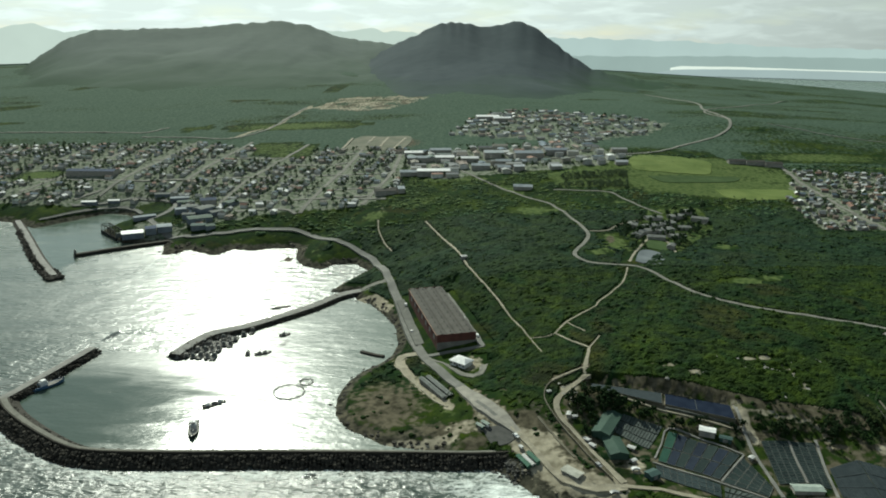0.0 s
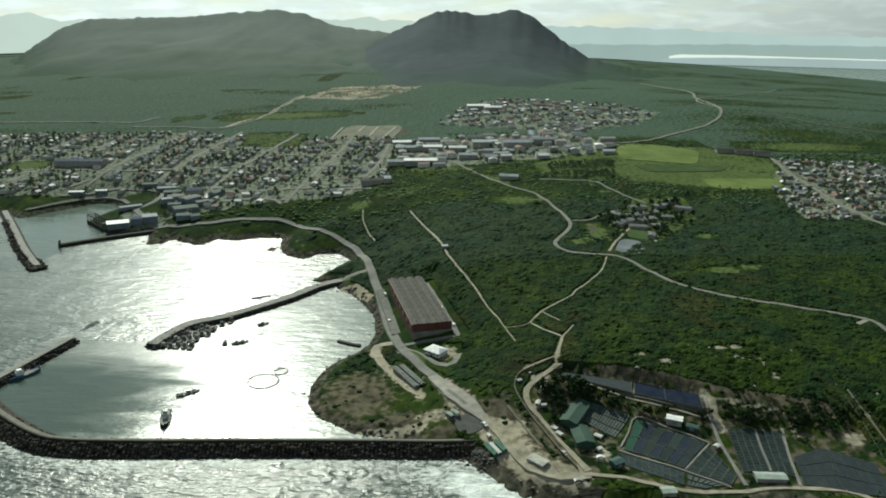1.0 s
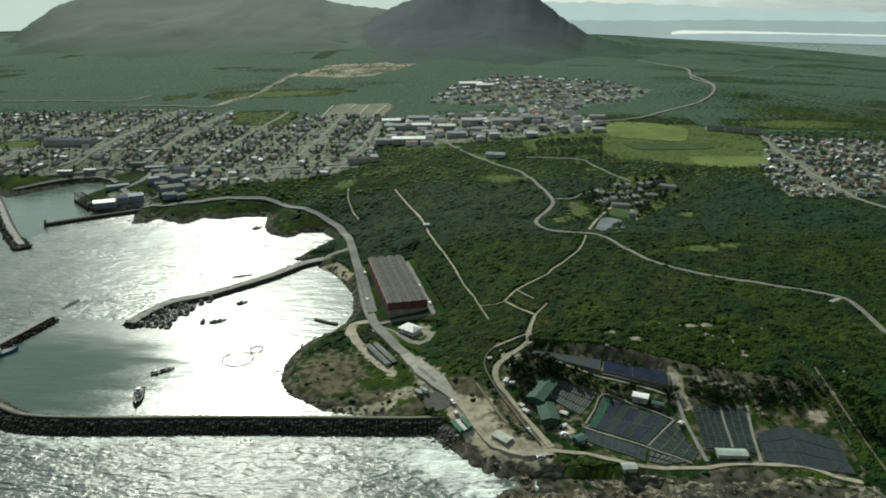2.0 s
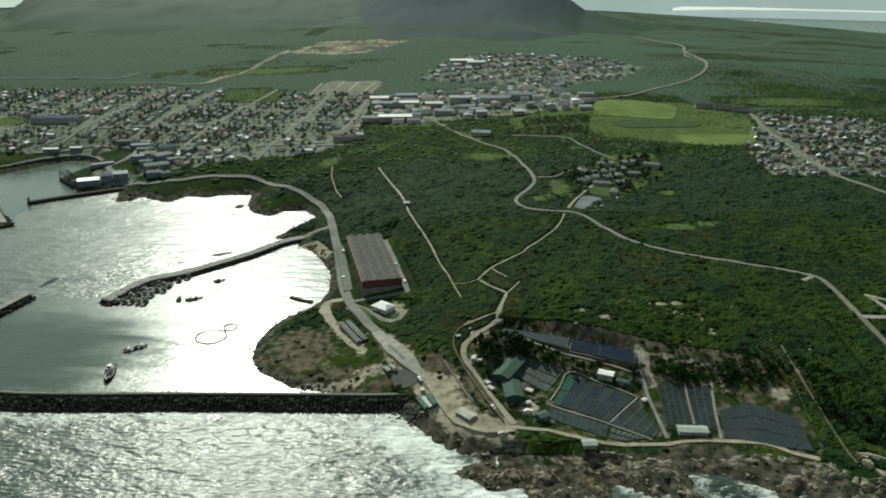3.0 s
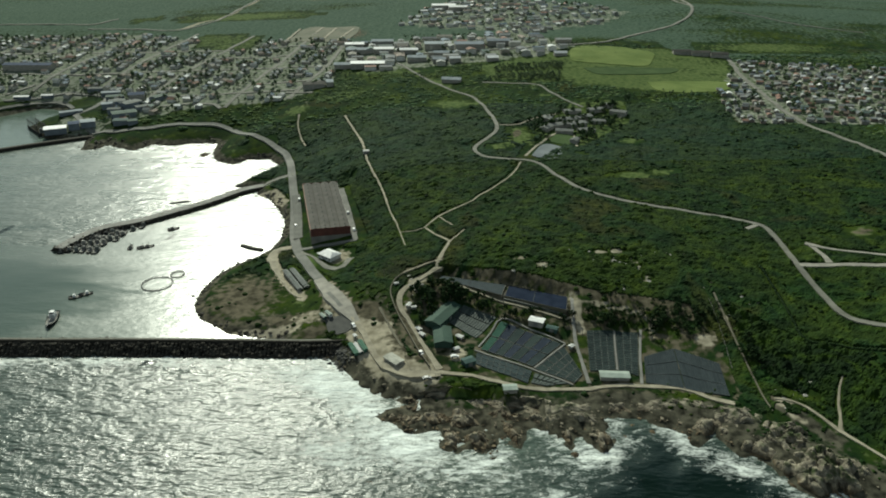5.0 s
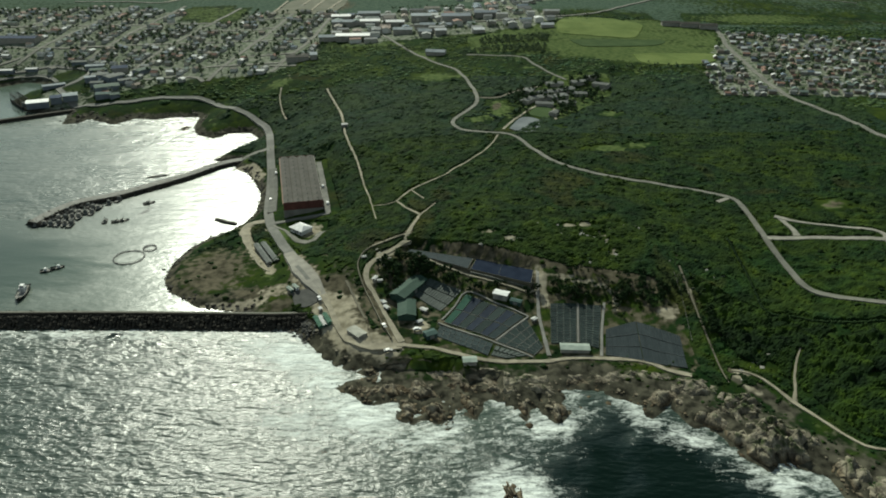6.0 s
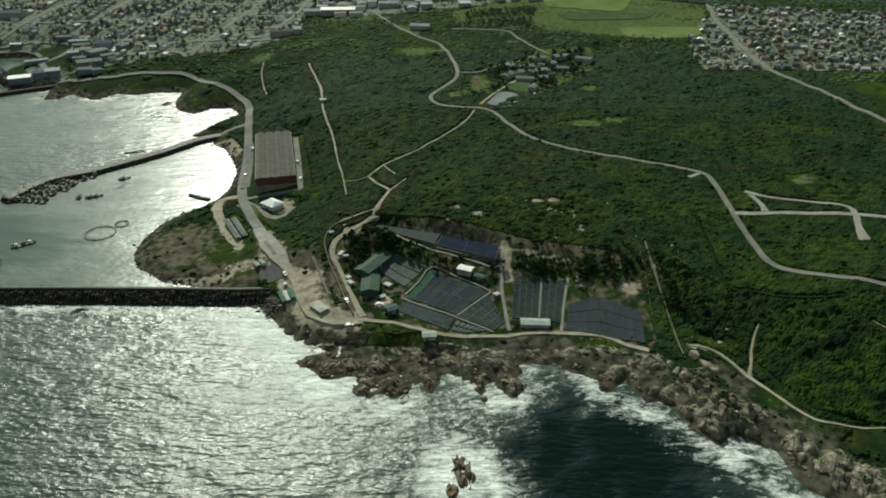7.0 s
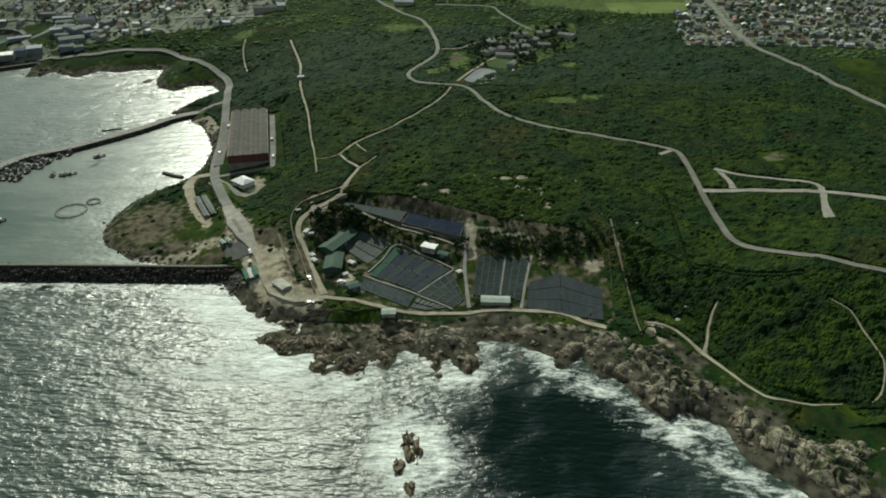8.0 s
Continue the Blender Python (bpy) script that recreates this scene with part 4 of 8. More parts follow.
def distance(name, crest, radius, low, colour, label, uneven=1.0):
    """A plain backdrop of far hills that glows, its haze put into the colour."""
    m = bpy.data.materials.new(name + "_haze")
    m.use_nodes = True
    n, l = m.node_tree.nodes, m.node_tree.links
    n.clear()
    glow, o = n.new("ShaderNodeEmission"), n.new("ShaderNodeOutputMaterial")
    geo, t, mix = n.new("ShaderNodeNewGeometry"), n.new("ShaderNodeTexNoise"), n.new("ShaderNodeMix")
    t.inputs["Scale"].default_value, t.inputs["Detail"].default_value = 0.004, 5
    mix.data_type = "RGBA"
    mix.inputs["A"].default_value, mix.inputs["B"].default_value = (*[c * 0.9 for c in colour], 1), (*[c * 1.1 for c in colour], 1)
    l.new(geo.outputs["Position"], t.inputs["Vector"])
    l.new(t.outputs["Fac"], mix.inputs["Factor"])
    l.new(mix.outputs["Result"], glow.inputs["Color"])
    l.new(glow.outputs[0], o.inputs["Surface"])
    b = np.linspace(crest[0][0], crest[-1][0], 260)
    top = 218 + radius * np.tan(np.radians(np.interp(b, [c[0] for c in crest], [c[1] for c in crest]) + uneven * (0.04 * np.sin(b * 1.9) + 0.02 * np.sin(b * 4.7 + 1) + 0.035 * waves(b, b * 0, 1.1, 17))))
    x, y = radius * np.sin(np.radians(b)), radius * np.cos(np.radians(b))
    k = len(b)
    v = np.vstack([np.c_[x, y, np.full(k, low)], np.c_[x, y, top]])
    i = np.arange(k - 1)
    me = tri_mesh(name, v, np.vstack([np.c_[i, i + 1, i + k + 1], np.c_[i, i + k + 1, i + k]]), [m])
    return tagged(new(name, me), label, "backdrop", kind="structure")


# upright glowing sheets stand in for far water, beach, shore and hills
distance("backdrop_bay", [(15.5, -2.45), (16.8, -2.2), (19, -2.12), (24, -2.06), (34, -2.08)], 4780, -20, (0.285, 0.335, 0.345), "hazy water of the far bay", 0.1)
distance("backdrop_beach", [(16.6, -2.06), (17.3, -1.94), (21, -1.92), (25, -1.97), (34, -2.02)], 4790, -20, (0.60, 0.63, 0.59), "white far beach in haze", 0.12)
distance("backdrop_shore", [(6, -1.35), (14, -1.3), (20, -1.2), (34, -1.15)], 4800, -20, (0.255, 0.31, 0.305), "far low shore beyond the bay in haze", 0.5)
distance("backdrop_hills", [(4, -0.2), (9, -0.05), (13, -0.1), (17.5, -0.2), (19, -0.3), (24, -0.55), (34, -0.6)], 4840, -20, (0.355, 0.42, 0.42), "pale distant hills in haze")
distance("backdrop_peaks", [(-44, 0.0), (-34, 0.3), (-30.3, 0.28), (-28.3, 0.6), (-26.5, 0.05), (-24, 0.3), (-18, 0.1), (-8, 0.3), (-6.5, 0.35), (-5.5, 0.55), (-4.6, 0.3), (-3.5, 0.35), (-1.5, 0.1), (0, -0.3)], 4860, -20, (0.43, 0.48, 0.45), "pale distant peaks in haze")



# ---------------------------------------------------------------- roads and tracks
ribbon("road_coast", [(-330, 820), (-296, 780), (-272, 768), (-241, 769), (-214, 779), (-171, 783), (-139, 774), (-107, 738), (-82, 720), (-60, 690), (-45, 640), (-36, 603), (-28, 570), (-21, 536), (-12, 492), (-2, 460), (11, 433), (26, 405), (41, 379)],
       7.2, M["old_tar"], "worn grey tarred coast road", ragged=0.02)
ribbon("road_apron", [(19, 416), (26, 404), (34, 389), (44, 373), (50, 363)], [7, 10.5, 12.5, 11, 5], M["apron"], "wide pale concrete apron of the harbour road", lift=0.36, ragged=0.04)
ribbon("road_lot", [(48, 368), (54, 356), (60.2, 341.5), (65.3, 329.2), (73.4, 319.8), (84.4, 315.6), (99.4, 315.1)], [5, 3.8, 3.8, 4, 5, 6, 5], M["sand"], "pale sandy road to the shore", lift=0.28, ragged=0.1)
ribbon("track_farm", [(97.5, 409.8), (90.3, 401.7), (83.1, 395.3), (74.8, 384.9), (74.6, 372.6), (81.5, 358.1), (89.4, 339.3), (98.5, 318.1)], [3.4, 3.8, 4.0, 3.2, 2.7, 2.6, 2.8, 4.4], M["sand"], "sandy lane into the fish farm", lift=0.3, ragged=0.08)
ribbon("track_shore", [(96.4, 316.2), (119.4, 311.6), (137.2, 305.7), (152, 303.8), (166, 305), (189.1, 309.4), (220.2, 307), (231, 300), (242, 294)], 2.8, M["sand"], "sandy track along the tanks", lift=0.3, ragged=0.1)
ribbon("path_hill", [(-11, 758), (14, 682), (30, 606), (46, 553), (58.1, 502.7), (64.7, 479), (67.9, 465.8), (73.5, 440.9)], [2.1, 2.0, 2.1, 1.8, 1.7, 1.5, 1.1, 0.6], M["sand"], "narrow sandy footpath through the scrub", lift=0.4, ragged=0.18)
ribbon("path_zigzag", [(96.5, 406), (96.1, 415.4), (102, 435.9), (101.8, 438.8), (92.8, 450.8), (85.8, 465.3), (85.8, 468.1), (94.2, 478.9), (105.6, 489.5), (119, 502.3), (123.7, 512.7), (137.6, 529.5), (148.6, 546), (159.7, 577.9)], [4, 3, 2.2, 1.6, 1.5, 1.5, 1.4, 1.2, 1.3, 1.3, 1.2, 1.3, 1.2, 1.6], M["sand"], "winding sandy footpath up the hill", ragged=0.15)
ribbon("path_stub", [(102.6, 437.4), (107.3, 445.4), (112.1, 453.1)], 1.2, M["sand"], "short sandy side path", ragged=0.15)
ribbon("path_link", [(74.4, 405.2), (81.5, 409.2), (97.5, 415.5)], [1.0, 1.8, 2.4], M["sand"], "short sandy side path", ragged=0.15)
ribbon("track_bank", [(62.5, 373.4), (67.5, 362.2), (72.5, 350.3), (77.5, 338.3)], 1.6, M["earth"], "narrow earth track down the bank", ragged=0.15)
ribbon("path_saddle", [(68, 466), (77, 464), (85.8, 466.5)], [0.7, 0.9, 0.9], M["sand"], "faint sandy path across the saddle", lift=0.4, ragged=0.2)
ribbon("path_spur", [(94.2, 478.9), (99.3, 469.8), (104.2, 462)], [1.2, 1.0, 1.4], M["sand"], "short sandy side path", ragged=0.15)
ribbon("road_east", [(30, 945), (48, 910), (74, 856), (103, 811), (125, 780), (139, 725), (144, 671.9), (134.8, 641.1), (122.2, 615.4), (127.3, 593.7), (146.5, 583.9), (170.9, 576.1), (185.2, 543.4), (202.2, 514), (233.1, 490.5), (269, 476), (306, 457), (312, 437), (313, 400), (315, 373), (317, 353), (326, 342), (345, 330), (363, 319), (382, 309), (470, 270)],
       3.8, M["gravel"], "pale gravel road over the scrubland", ragged=0.06)
ribbon("road_plots", [(314, 403), (347, 398), (377, 392), (391, 387), (420, 377), (470, 360)], 4.5, M["apron"], "pale gravel side road", ragged=0.08)
ribbon("road_plots_north", [(327, 428), (335.3, 422.4), (345, 417), (361.7, 410.7), (378.7, 401.3), (379, 393)], [4, 2.6, 2.2, 2.4, 3.4, 4], M["apron"], "pale gravel loop road", ragged=0.08)
ribbon("road_plots_link", [(329, 427), (331, 418.5), (332.2, 411.4), (331.7, 403)], [4, 3.4, 3.4, 4.5], M["apron"], "short pale gravel link road", ragged=0.08)
ribbon("road_plots_end", [(379, 392), (374, 376), (371, 362)], [4, 3.6, 7], M["apron"], "pale gravel cul-de-sac", ragged=0.05)
ribbon("road_far", [(60, 985), (200, 985), (287, 1010), (367, 1084), (425, 1135), (466, 1194), (487, 1262), (500, 1360), (509, 1454), (556, 1652), (540, 2000)], 4.8, M["gravel"], "pale main road winding inland", lift=0.9)
ribbon("road_suburb", [(452, 985), (447, 924), (439, 881), (435, 810), (431, 725), (434, 668), (450, 620), (464, 552), (480, 505), (520, 430)], 5.5, M["gravel"], "pale road past the eastern suburb", lift=0.4)
ribbon("path_cliff", [(262, 298), (267, 297), (272.7, 293.3), (277.4, 288), (283.6, 277), (291, 264), (296, 255), (302, 246), (309, 243), (319, 239), (330, 237.5)], [1.0, 1.6, 1.8, 1.8, 2.4, 1.7, 1.5, 1.4, 1.3, 0.9, 0.5], M["sand"], "sandy cliff path above the rocks", ragged=0.12)
ribbon("path_cliff_branch", [(284.5, 277), (287.5, 284), (290, 292), (295, 303), (301, 312)], [1.8, 1.5, 1.4, 1.2, 0.6], M["sand"], "sandy path into the scrub", ragged=0.15)
ribbon("path_rim", [(345.7, 297), (352, 288), (353, 277), (354.5, 265), (354.6, 257), (350, 247), (345, 239), (339, 236)], [0.4, 0.6, 0.9, 0.8, 0.7, 0.8, 0.9, 0.5], M["sand"], "thin sandy path through the thicket", ragged=0.15)
ribbon("track_boundary", [(255.5, 377.9), (256, 353.2), (256.8, 320.6), (257.4, 297), (258, 289)], [1.2, 1.0, 0.9, 0.9, 0.6], M["earth"], "straight boundary track beside the farm", ragged=0.1)
ribbon("track_yard", [(174, 378), (173, 366), (172.4, 353), (172, 340), (173.2, 326), (174.5, 311)], [1.8, 2.2, 2.0, 2.0, 2.0, 2.4], M["concrete"], "pale concrete lane between tank blocks", ragged=0.1)
ribbon("track_yard_east", [(209, 353), (204.6, 332), (201.2, 311)], 1.6, M["concrete"], "pale concrete lane between tank blocks", ragged=0.1)
ribbon("track_pool", [(107, 392), (134.4, 375.6), (151.4, 367.4), (168.4, 359.1), (173, 364)], 1.4, M["sand"], "sandy bank path of the long pool", ragged=0.12)
ribbon("track_spit", [(-7, 471), (-16.5, 470), (-21.5, 464), (-19, 452), (-10, 430.5), (4, 403), (12, 395)], [6, 7, 7, 4.5, 2.6, 1.8, 1.2], M["sand"], "sandy track on the point", ragged=0.12)
ribbon("track_house", [(-1, 462), (10, 450), (22, 434), (33, 432), (36, 447)], [2.5, 2.2, 4, 6, 5], M["gravel"], "gravel drive round the white house", ragged=0.08)
ribbon("path_west", [(-63, 775), (-60, 751), (-51, 722), (-41, 696)], 1.6, M["sand"], "thin sandy path", ragged=0.15)
ribbon("track_inland", [(-500, 1235), (-420, 1228), (-349, 1212), (-313, 1247), (-291, 1313), (-272, 1502)], 4.5, M["gravel"], "sandy track rising to the quarry", lift=0.7, ragged=0.1)
ribbon("track_heath", [(487, 1250), (500, 1413), (678, 1650), (1000, 2120)], 3.5, M["gravel"], "thin pale track over the far heath", lift=0.9, ragged=0.15)
ribbon("track_heath_east", [(540, 1225), (575, 1195), (620, 1150), (700, 1120)], 3.0, M["gravel"], "thin pale track over the far heath", lift=0.6, ragged=0.15)
ribbon("lane_resort", [(135, 840), (170, 832), (195, 829), (209, 798), (223, 771), (236, 752)], 3.4, M["gravel"], "pale lane to the cottages", ragged=0.1)
ribbon("lane_loop", [(163.8, 589.7), (173, 611.9), (180.1, 625.1), (199.1, 660.1), (212.3, 655.6), (210.5, 616.3)], 2.4, M["sand"], "pale lane round the lawn and pond", ragged=0.1)
ribbon("pavement_pad", [(298, 450), (307, 455)], 3.6, M["apron"], "small pale pad beside the road", kind_name="pavement")
ribbon("lane_earth", [(147, 680), (165, 684), (185, 711), (208, 729)], 3.5, M["earth"], "brown earth lane to the cottages", ragged=0.12)
ribbon("pavement_jetty", [(-38, 617), (-59, 613), (-73, 608), (-82, 600)], [9, 8, 8, 7], M["gravel"], "worn paved apron at the jetty's root", lift=0.5, ragged=0.05, kind_name="pavement")
ribbon("lane_cottages", [(200.2, 654.4), (206, 672.7), (222, 700), (236, 722), (254, 747)], 2.6, M["gravel"], "pale lane among the cottages", ragged=0.1)
ribbon("road_harbour", [(-330, 820), (-318, 850), (-322, 885), (-345, 910), (-378, 928), (-412, 926), (-455, 893)], 7, M["asphalt"], "grey road round the old harbour", lift=0.35)
ribbon("quay_old", [(-470, 842), (-452, 868), (-436, 890), (-415, 909), (-385, 904), (-364, 882)], [4, 5, 6, 6, 6, 5], M["asphalt"], "worn concrete quay of the old harbour", lift=0.4, ragged=0.06)
STREETS_WEST = [[(-157, 819), (-139, 929), (-123, 1023), (-108, 1170)], [(-266, 815), (-261, 895), (-251, 966), (-227, 1061), (-205, 1150)], [(-86, 829), (-71, 899), (-60, 960), (-55, 1060)], [(-350, 910), (-340, 980), (-325, 1060), (-300, 1180)], [(-440, 925), (-430, 1000), (-410, 1090), (-390, 1200)], [(-540, 930), (-520, 1010), (-500, 1100), (-480, 1200)],
                [(-560, 990), (-430, 985), (-250, 975), (-130, 960), (-50, 955)], [(-600, 1090), (-400, 1085), (-230, 1070), (-110, 1075)], [(-250, 870), (-150, 862), (-80, 858)]]
STREETS_EAST = [[(-93, 851), (-60, 842)], [(-218, 1032), (-160, 1016), (-126, 1020)], [(-71, 891), (-137, 893)], [(-236, 834), (-179, 832), (-161, 817)], [(-553, 908), (-524, 939), (-512, 975)], [(-508, 1060), (-492, 1130)],
                [(-461, 910), (-444, 949)], [(-566, 1084), (-555, 1150)]]
for n, pts in enumerate(STREETS_WEST + STREETS_EAST):
    ribbon("road_street_%d" % (n + 1), pts, 5.6, M["gravel"], "pale tarred town street", lift=0.35)


ribbon("road_top", [(-800, 1283), (-700, 1279), (-559, 1273), (-507, 1270), (-480, 1308)], 5.0, M["gravel"], "pale track along the foot of the heath", lift=0.8, ragged=0.1)
for n, pts in enumerate([[(-147, 1105), (-139, 1180)], [(-110, 1150), (-104, 1185)], [(-90, 1110), (-82, 1176)], [(-69, 1088), (-54, 1168)]]):
    ribbon("track_plots_%d" % (n + 1), pts, 4.0, M["sand"], "bare graded track among the building plots", lift=0.9, ragged=0.1)


# an unexplained dark line through the scrub, drawn as a row of bushes
DARK_LINE = [(290, 404), (291, 371), (291, 338), (302, 331), (313, 325), (324, 320), (340, 316)]
ROADS.append((smooth_line(DARK_LINE, 2), 1.0))


# ---------------------------------------------------------------- scattered growth and rocks
def lump_templates(count, sub, squash, jitter, seed, cut=-0.25):
    """Rough lumps: a ball pulled about, with its underside cut away."""
    rng = np.random.RandomState(seed)
    made = []
    for _ in range(count):
        bm = bmesh.new()
        bmesh.ops.create_icosphere(bm, subdivisions=sub, radius=1.0)
        v = np.array([p.co[:] for p in bm.verts])
        f = np.array([[q.index for q in p.verts] for p in bm.faces])
        bm.free()
        v = v * (1 + rng.uniform(-jitter, jitter, (len(v), 1))) + rng.uniform(-0.12, 0.12, v.shape)
        v[:, 2] *= squash
        keep = v[f][:, :, 2].mean(1) > cut
        f = f[keep]
        used, back_ids = np.unique(f, return_inverse=True)
        made.append((v[used], back_ids.reshape(f.shape)))
    return made


def scatter(name, xyz, size, templates, material, label, category, tall=None, seed=0, sink=0.1):
    """Many lumps in one mesh, each with its own turn and size."""
    rng = np.random.RandomState(seed)
    tall = np.ones(len(xyz)) if tall is None else tall
    vs, fs, base = [], [], 0
    choice, turn = rng.randint(len(templates), size=len(xyz)), rng.uniform(0, 6.283, len(xyz))
    for k, (v, f) in enumerate(templates):
        m = choice == k
        if not m.any():
            continue
        c, s = np.cos(turn[m])[:, None], np.sin(turn[m])[:, None]
        px, py = v[None, :, 0] * c - v[None, :, 1] * s, v[None, :, 0] * s + v[None, :, 1] * c
        r = size[m][:, None]
        p = np.stack([px * r + xyz[m][:, 0:1], py * r + xyz[m][:, 1:2], (v[None, :, 2] - sink) * r * tall[m][:, None] + xyz[m][:, 2:3]], -1)
        count = m.sum()
        fs.append((f[None] + (np.arange(count) * len(v))[:, None, None] + base).reshape(-1, 3))
        vs.append(p.reshape(-1, 3))
        base += count * len(v)
    me = tri_mesh(name, np.vstack(vs), np.vstack(fs), [material], smooth=category in ("shrubs", "trees"))
    return tagged(new(name, me), label, category, kind="stuff")


def clear_of_roads(x, y, margin):
    ok = np.ones(x.shape, bool)
    for line, half in ROADS:
        near = (x > line[:, 0].min() - 12) & (x < line[:, 0].max() + 12) & (y > line[:, 1].min() - 12) & (y < line[:, 1].max() + 12) & ok
        if near.any():
            ok[near] &= to_line(x[near], y[near], line[::2] if len(line) > 6 else line) > half + margin
    return ok


def field_points(x0, x1, y0, y1, step, seed):
    rng = np.random.RandomState(seed)
    x, y = np.meshgrid(np.arange(x0, x1, step), np.arange(y0, y1, step))
    x, y = x.ravel() + rng.uniform(-0.6, 0.6, x.size) * step, y.ravel() + rng.uniform(-0.6, 0.6, y.size) * step
    return x, y, rng


BUILT = [TOWN, INDUSTRY, SUBURB, EASTSIDE, FARM, LOT, VILLAGE]
WAREHOUSE_ZONE = np.array([(-30, 580), (16, 580), (44, 476), (42, 464), (-4, 464), (-12, 500)], float)
HOUSE_ZONE = np.array([(0, 470), (16, 470), (38, 458), (40, 430), (22, 425), (2, 452)], float)
LAWNS = [np.array([(240, 965), (335, 1002), (345, 915), (240, 898)], float), np.array([(285, 835), (420, 845), (395, 796), (285, 796)], float), np.array([(164.9, 616.8), (196.2, 656.4), (214.4, 646.1), (175, 584.4), (154.6, 581.7)], float), SPORTS, COMMON, PITCH]


def scrub_allowed(x, y, d):
    ok = d > np.where((y < 345) & (x > 15), 24, np.where((x < -75) & (y > 660) & (y < 800), 30 + 8 * waves(x, y, 30, 64), 9))
    for zone in BUILT + [WAREHOUSE_ZONE, HOUSE_ZONE] + LAWNS:
        ok &= ~inside(x, y, zone)
    for cx, cy, rx, ry, turn in ((320, 231, 14, 9, 0), (62.3, 350.9, 16, 40, 14), (86.5, 320.3, 22, 11, 0), (-8, 432, 14, 9, 0), (2, 368, 60, 28, 10), (-30, 394, 40, 50, 0), (-10, 396, 26, 22, 0), (25, 385, 30, 25, 0), (268, 262, 26, 30, 35), *CLEARINGS, *BARE):
        ok &= blob(x, y, cx, cy, rx, ry, turn) + 0.28 * waves(x, y, 14, 62) < 0.08
    return ok


bush_shapes = lump_templates(6, 2, 0.52, 0.30, 5)
small_shapes = lump_templates(5, 1, 0.6, 0.30, 6, -0.2)
low_shapes = lump_templates(6, 1, 0.55, 0.32, 7, -0.2)


def domes(x, y, cell, least, most, seed):
    """Height of a cover of overlapping bushes, one or none in each cell, each with its own width."""
    rng = np.random.RandomState(seed)
    table = rng.uniform(0, 1, (4, 256, 256))
    i, j = np.floor(x / cell).astype(int), np.floor(y / cell).astype(int)
    top = np.zeros(x.shape)
    for di in (-1, 0, 1):
        for dj in (-1, 0, 1):
            a, b = (i + di) % 256, (j + dj) % 256
            cx, cy = (i + di + table[0, a, b]) * cell, (j + dj + table[1, a, b]) * cell
            r = cell * (0.45 + 0.55 * table[2, a, b])
            h = least + (most - least) * table[3, a, b] ** 2
            top = np.maximum(top, h * (1 - ((x - cx) ** 2 + (y - cy) ** 2) / r ** 2))
    return top


def canopy(name, x0, x1, y0, y1, step, fits, tall, material, label, seed, margin=0.5):
    """A closed cover of shrubs: one uneven sheet of many small crowns, open where nothing grows."""
    x, y = np.meshgrid(np.arange(x0, x1, step), np.arange(y0, y1, step))
    rng = np.random.RandomState(seed)
    x, y = x + rng.uniform(-0.35, 0.35, x.shape) * step, y + rng.uniform(-0.35, 0.35, x.shape) * step
    ok = fits(x, y)
    ok[ok] &= clear_of_roads(x[ok], y[ok], margin)
    lush = 0.5 + 0.5 * np.clip(waves(x, y, 60, 8) + 0.6 * waves(x, y, 22, 9), -1, 1)
    up = np.maximum(domes(x, y, 2.0, 0.1, 0.7, seed + 1), domes(x, y, 4.2, 0.0, 1.5, seed + 2) * (0.35 + 0.9 * lush))
    up = tall * (up + 0.35 * rng.uniform(0, 1, x.shape))
    z = np.where(ok, height(x, y) + up + 0.05, height(x, y) - 0.5)
    n, k = x.shape
    ids = np.arange(n * k).reshape(n, k)
    quads = np.stack([ids[:-1, :-1], ids[:-1, 1:], ids[1:, 1:], ids[1:, :-1]], -1).reshape(-1, 4)
    quads = quads[ok.ravel()[quads].sum(1) > 1]
    used, back_ids = np.unique(quads, return_inverse=True)
    quads = back_ids.reshape(quads.shape)
    me = tri_mesh(name, np.c_[x.ravel(), y.ravel(), z.ravel()][used], np.vstack([quads[:, [0, 1, 2]], quads[:, [0, 2, 3]]]), [material])
    return tagged(new(name, me), label, "shrubs", kind="stuff")


THICKET = np.array([(259, 372), (275, 352), (290, 338), (320, 321), (350, 316), (480, 280), (480, 215), (335, 234), (304, 252), (288, 290), (268, 306), (260, 330)], float)


def gaps(x, y):
    """Thin places between the bushes."""
    return waves(x, y, 34, 55) + 0.8 * waves(x, y, 11, 56) > -1.25


def heath_fits(x, y):
    return scrub_allowed(x, y, shore_distance(x, y)) & gaps(x, y) & ~inside(x, y, THICKET)


canopy("scrub", -60, 480, 225, 580, 0.85, heath_fits, 1.1, M["bush"], "dense low green coastal heath and bushes", 41)
canopy("inland_scrub", -120, 480, 578, 760, 1.5, heath_fits, 1.1, M["upland_bush"], "dense dark green scrub on the hill", 45)
canopy("thicket", 255, 482, 215, 376, 0.85, lambda x, y: scrub_allowed(x, y, shore_distance(x, y)) & inside(x, y, THICKET) & (waves(x, y, 40, 57) + 0.6 * waves(x, y, 13, 58) > -1.3), 1.8, M["thicket"], "tall dark evergreen thicket above the cliff path", 51)

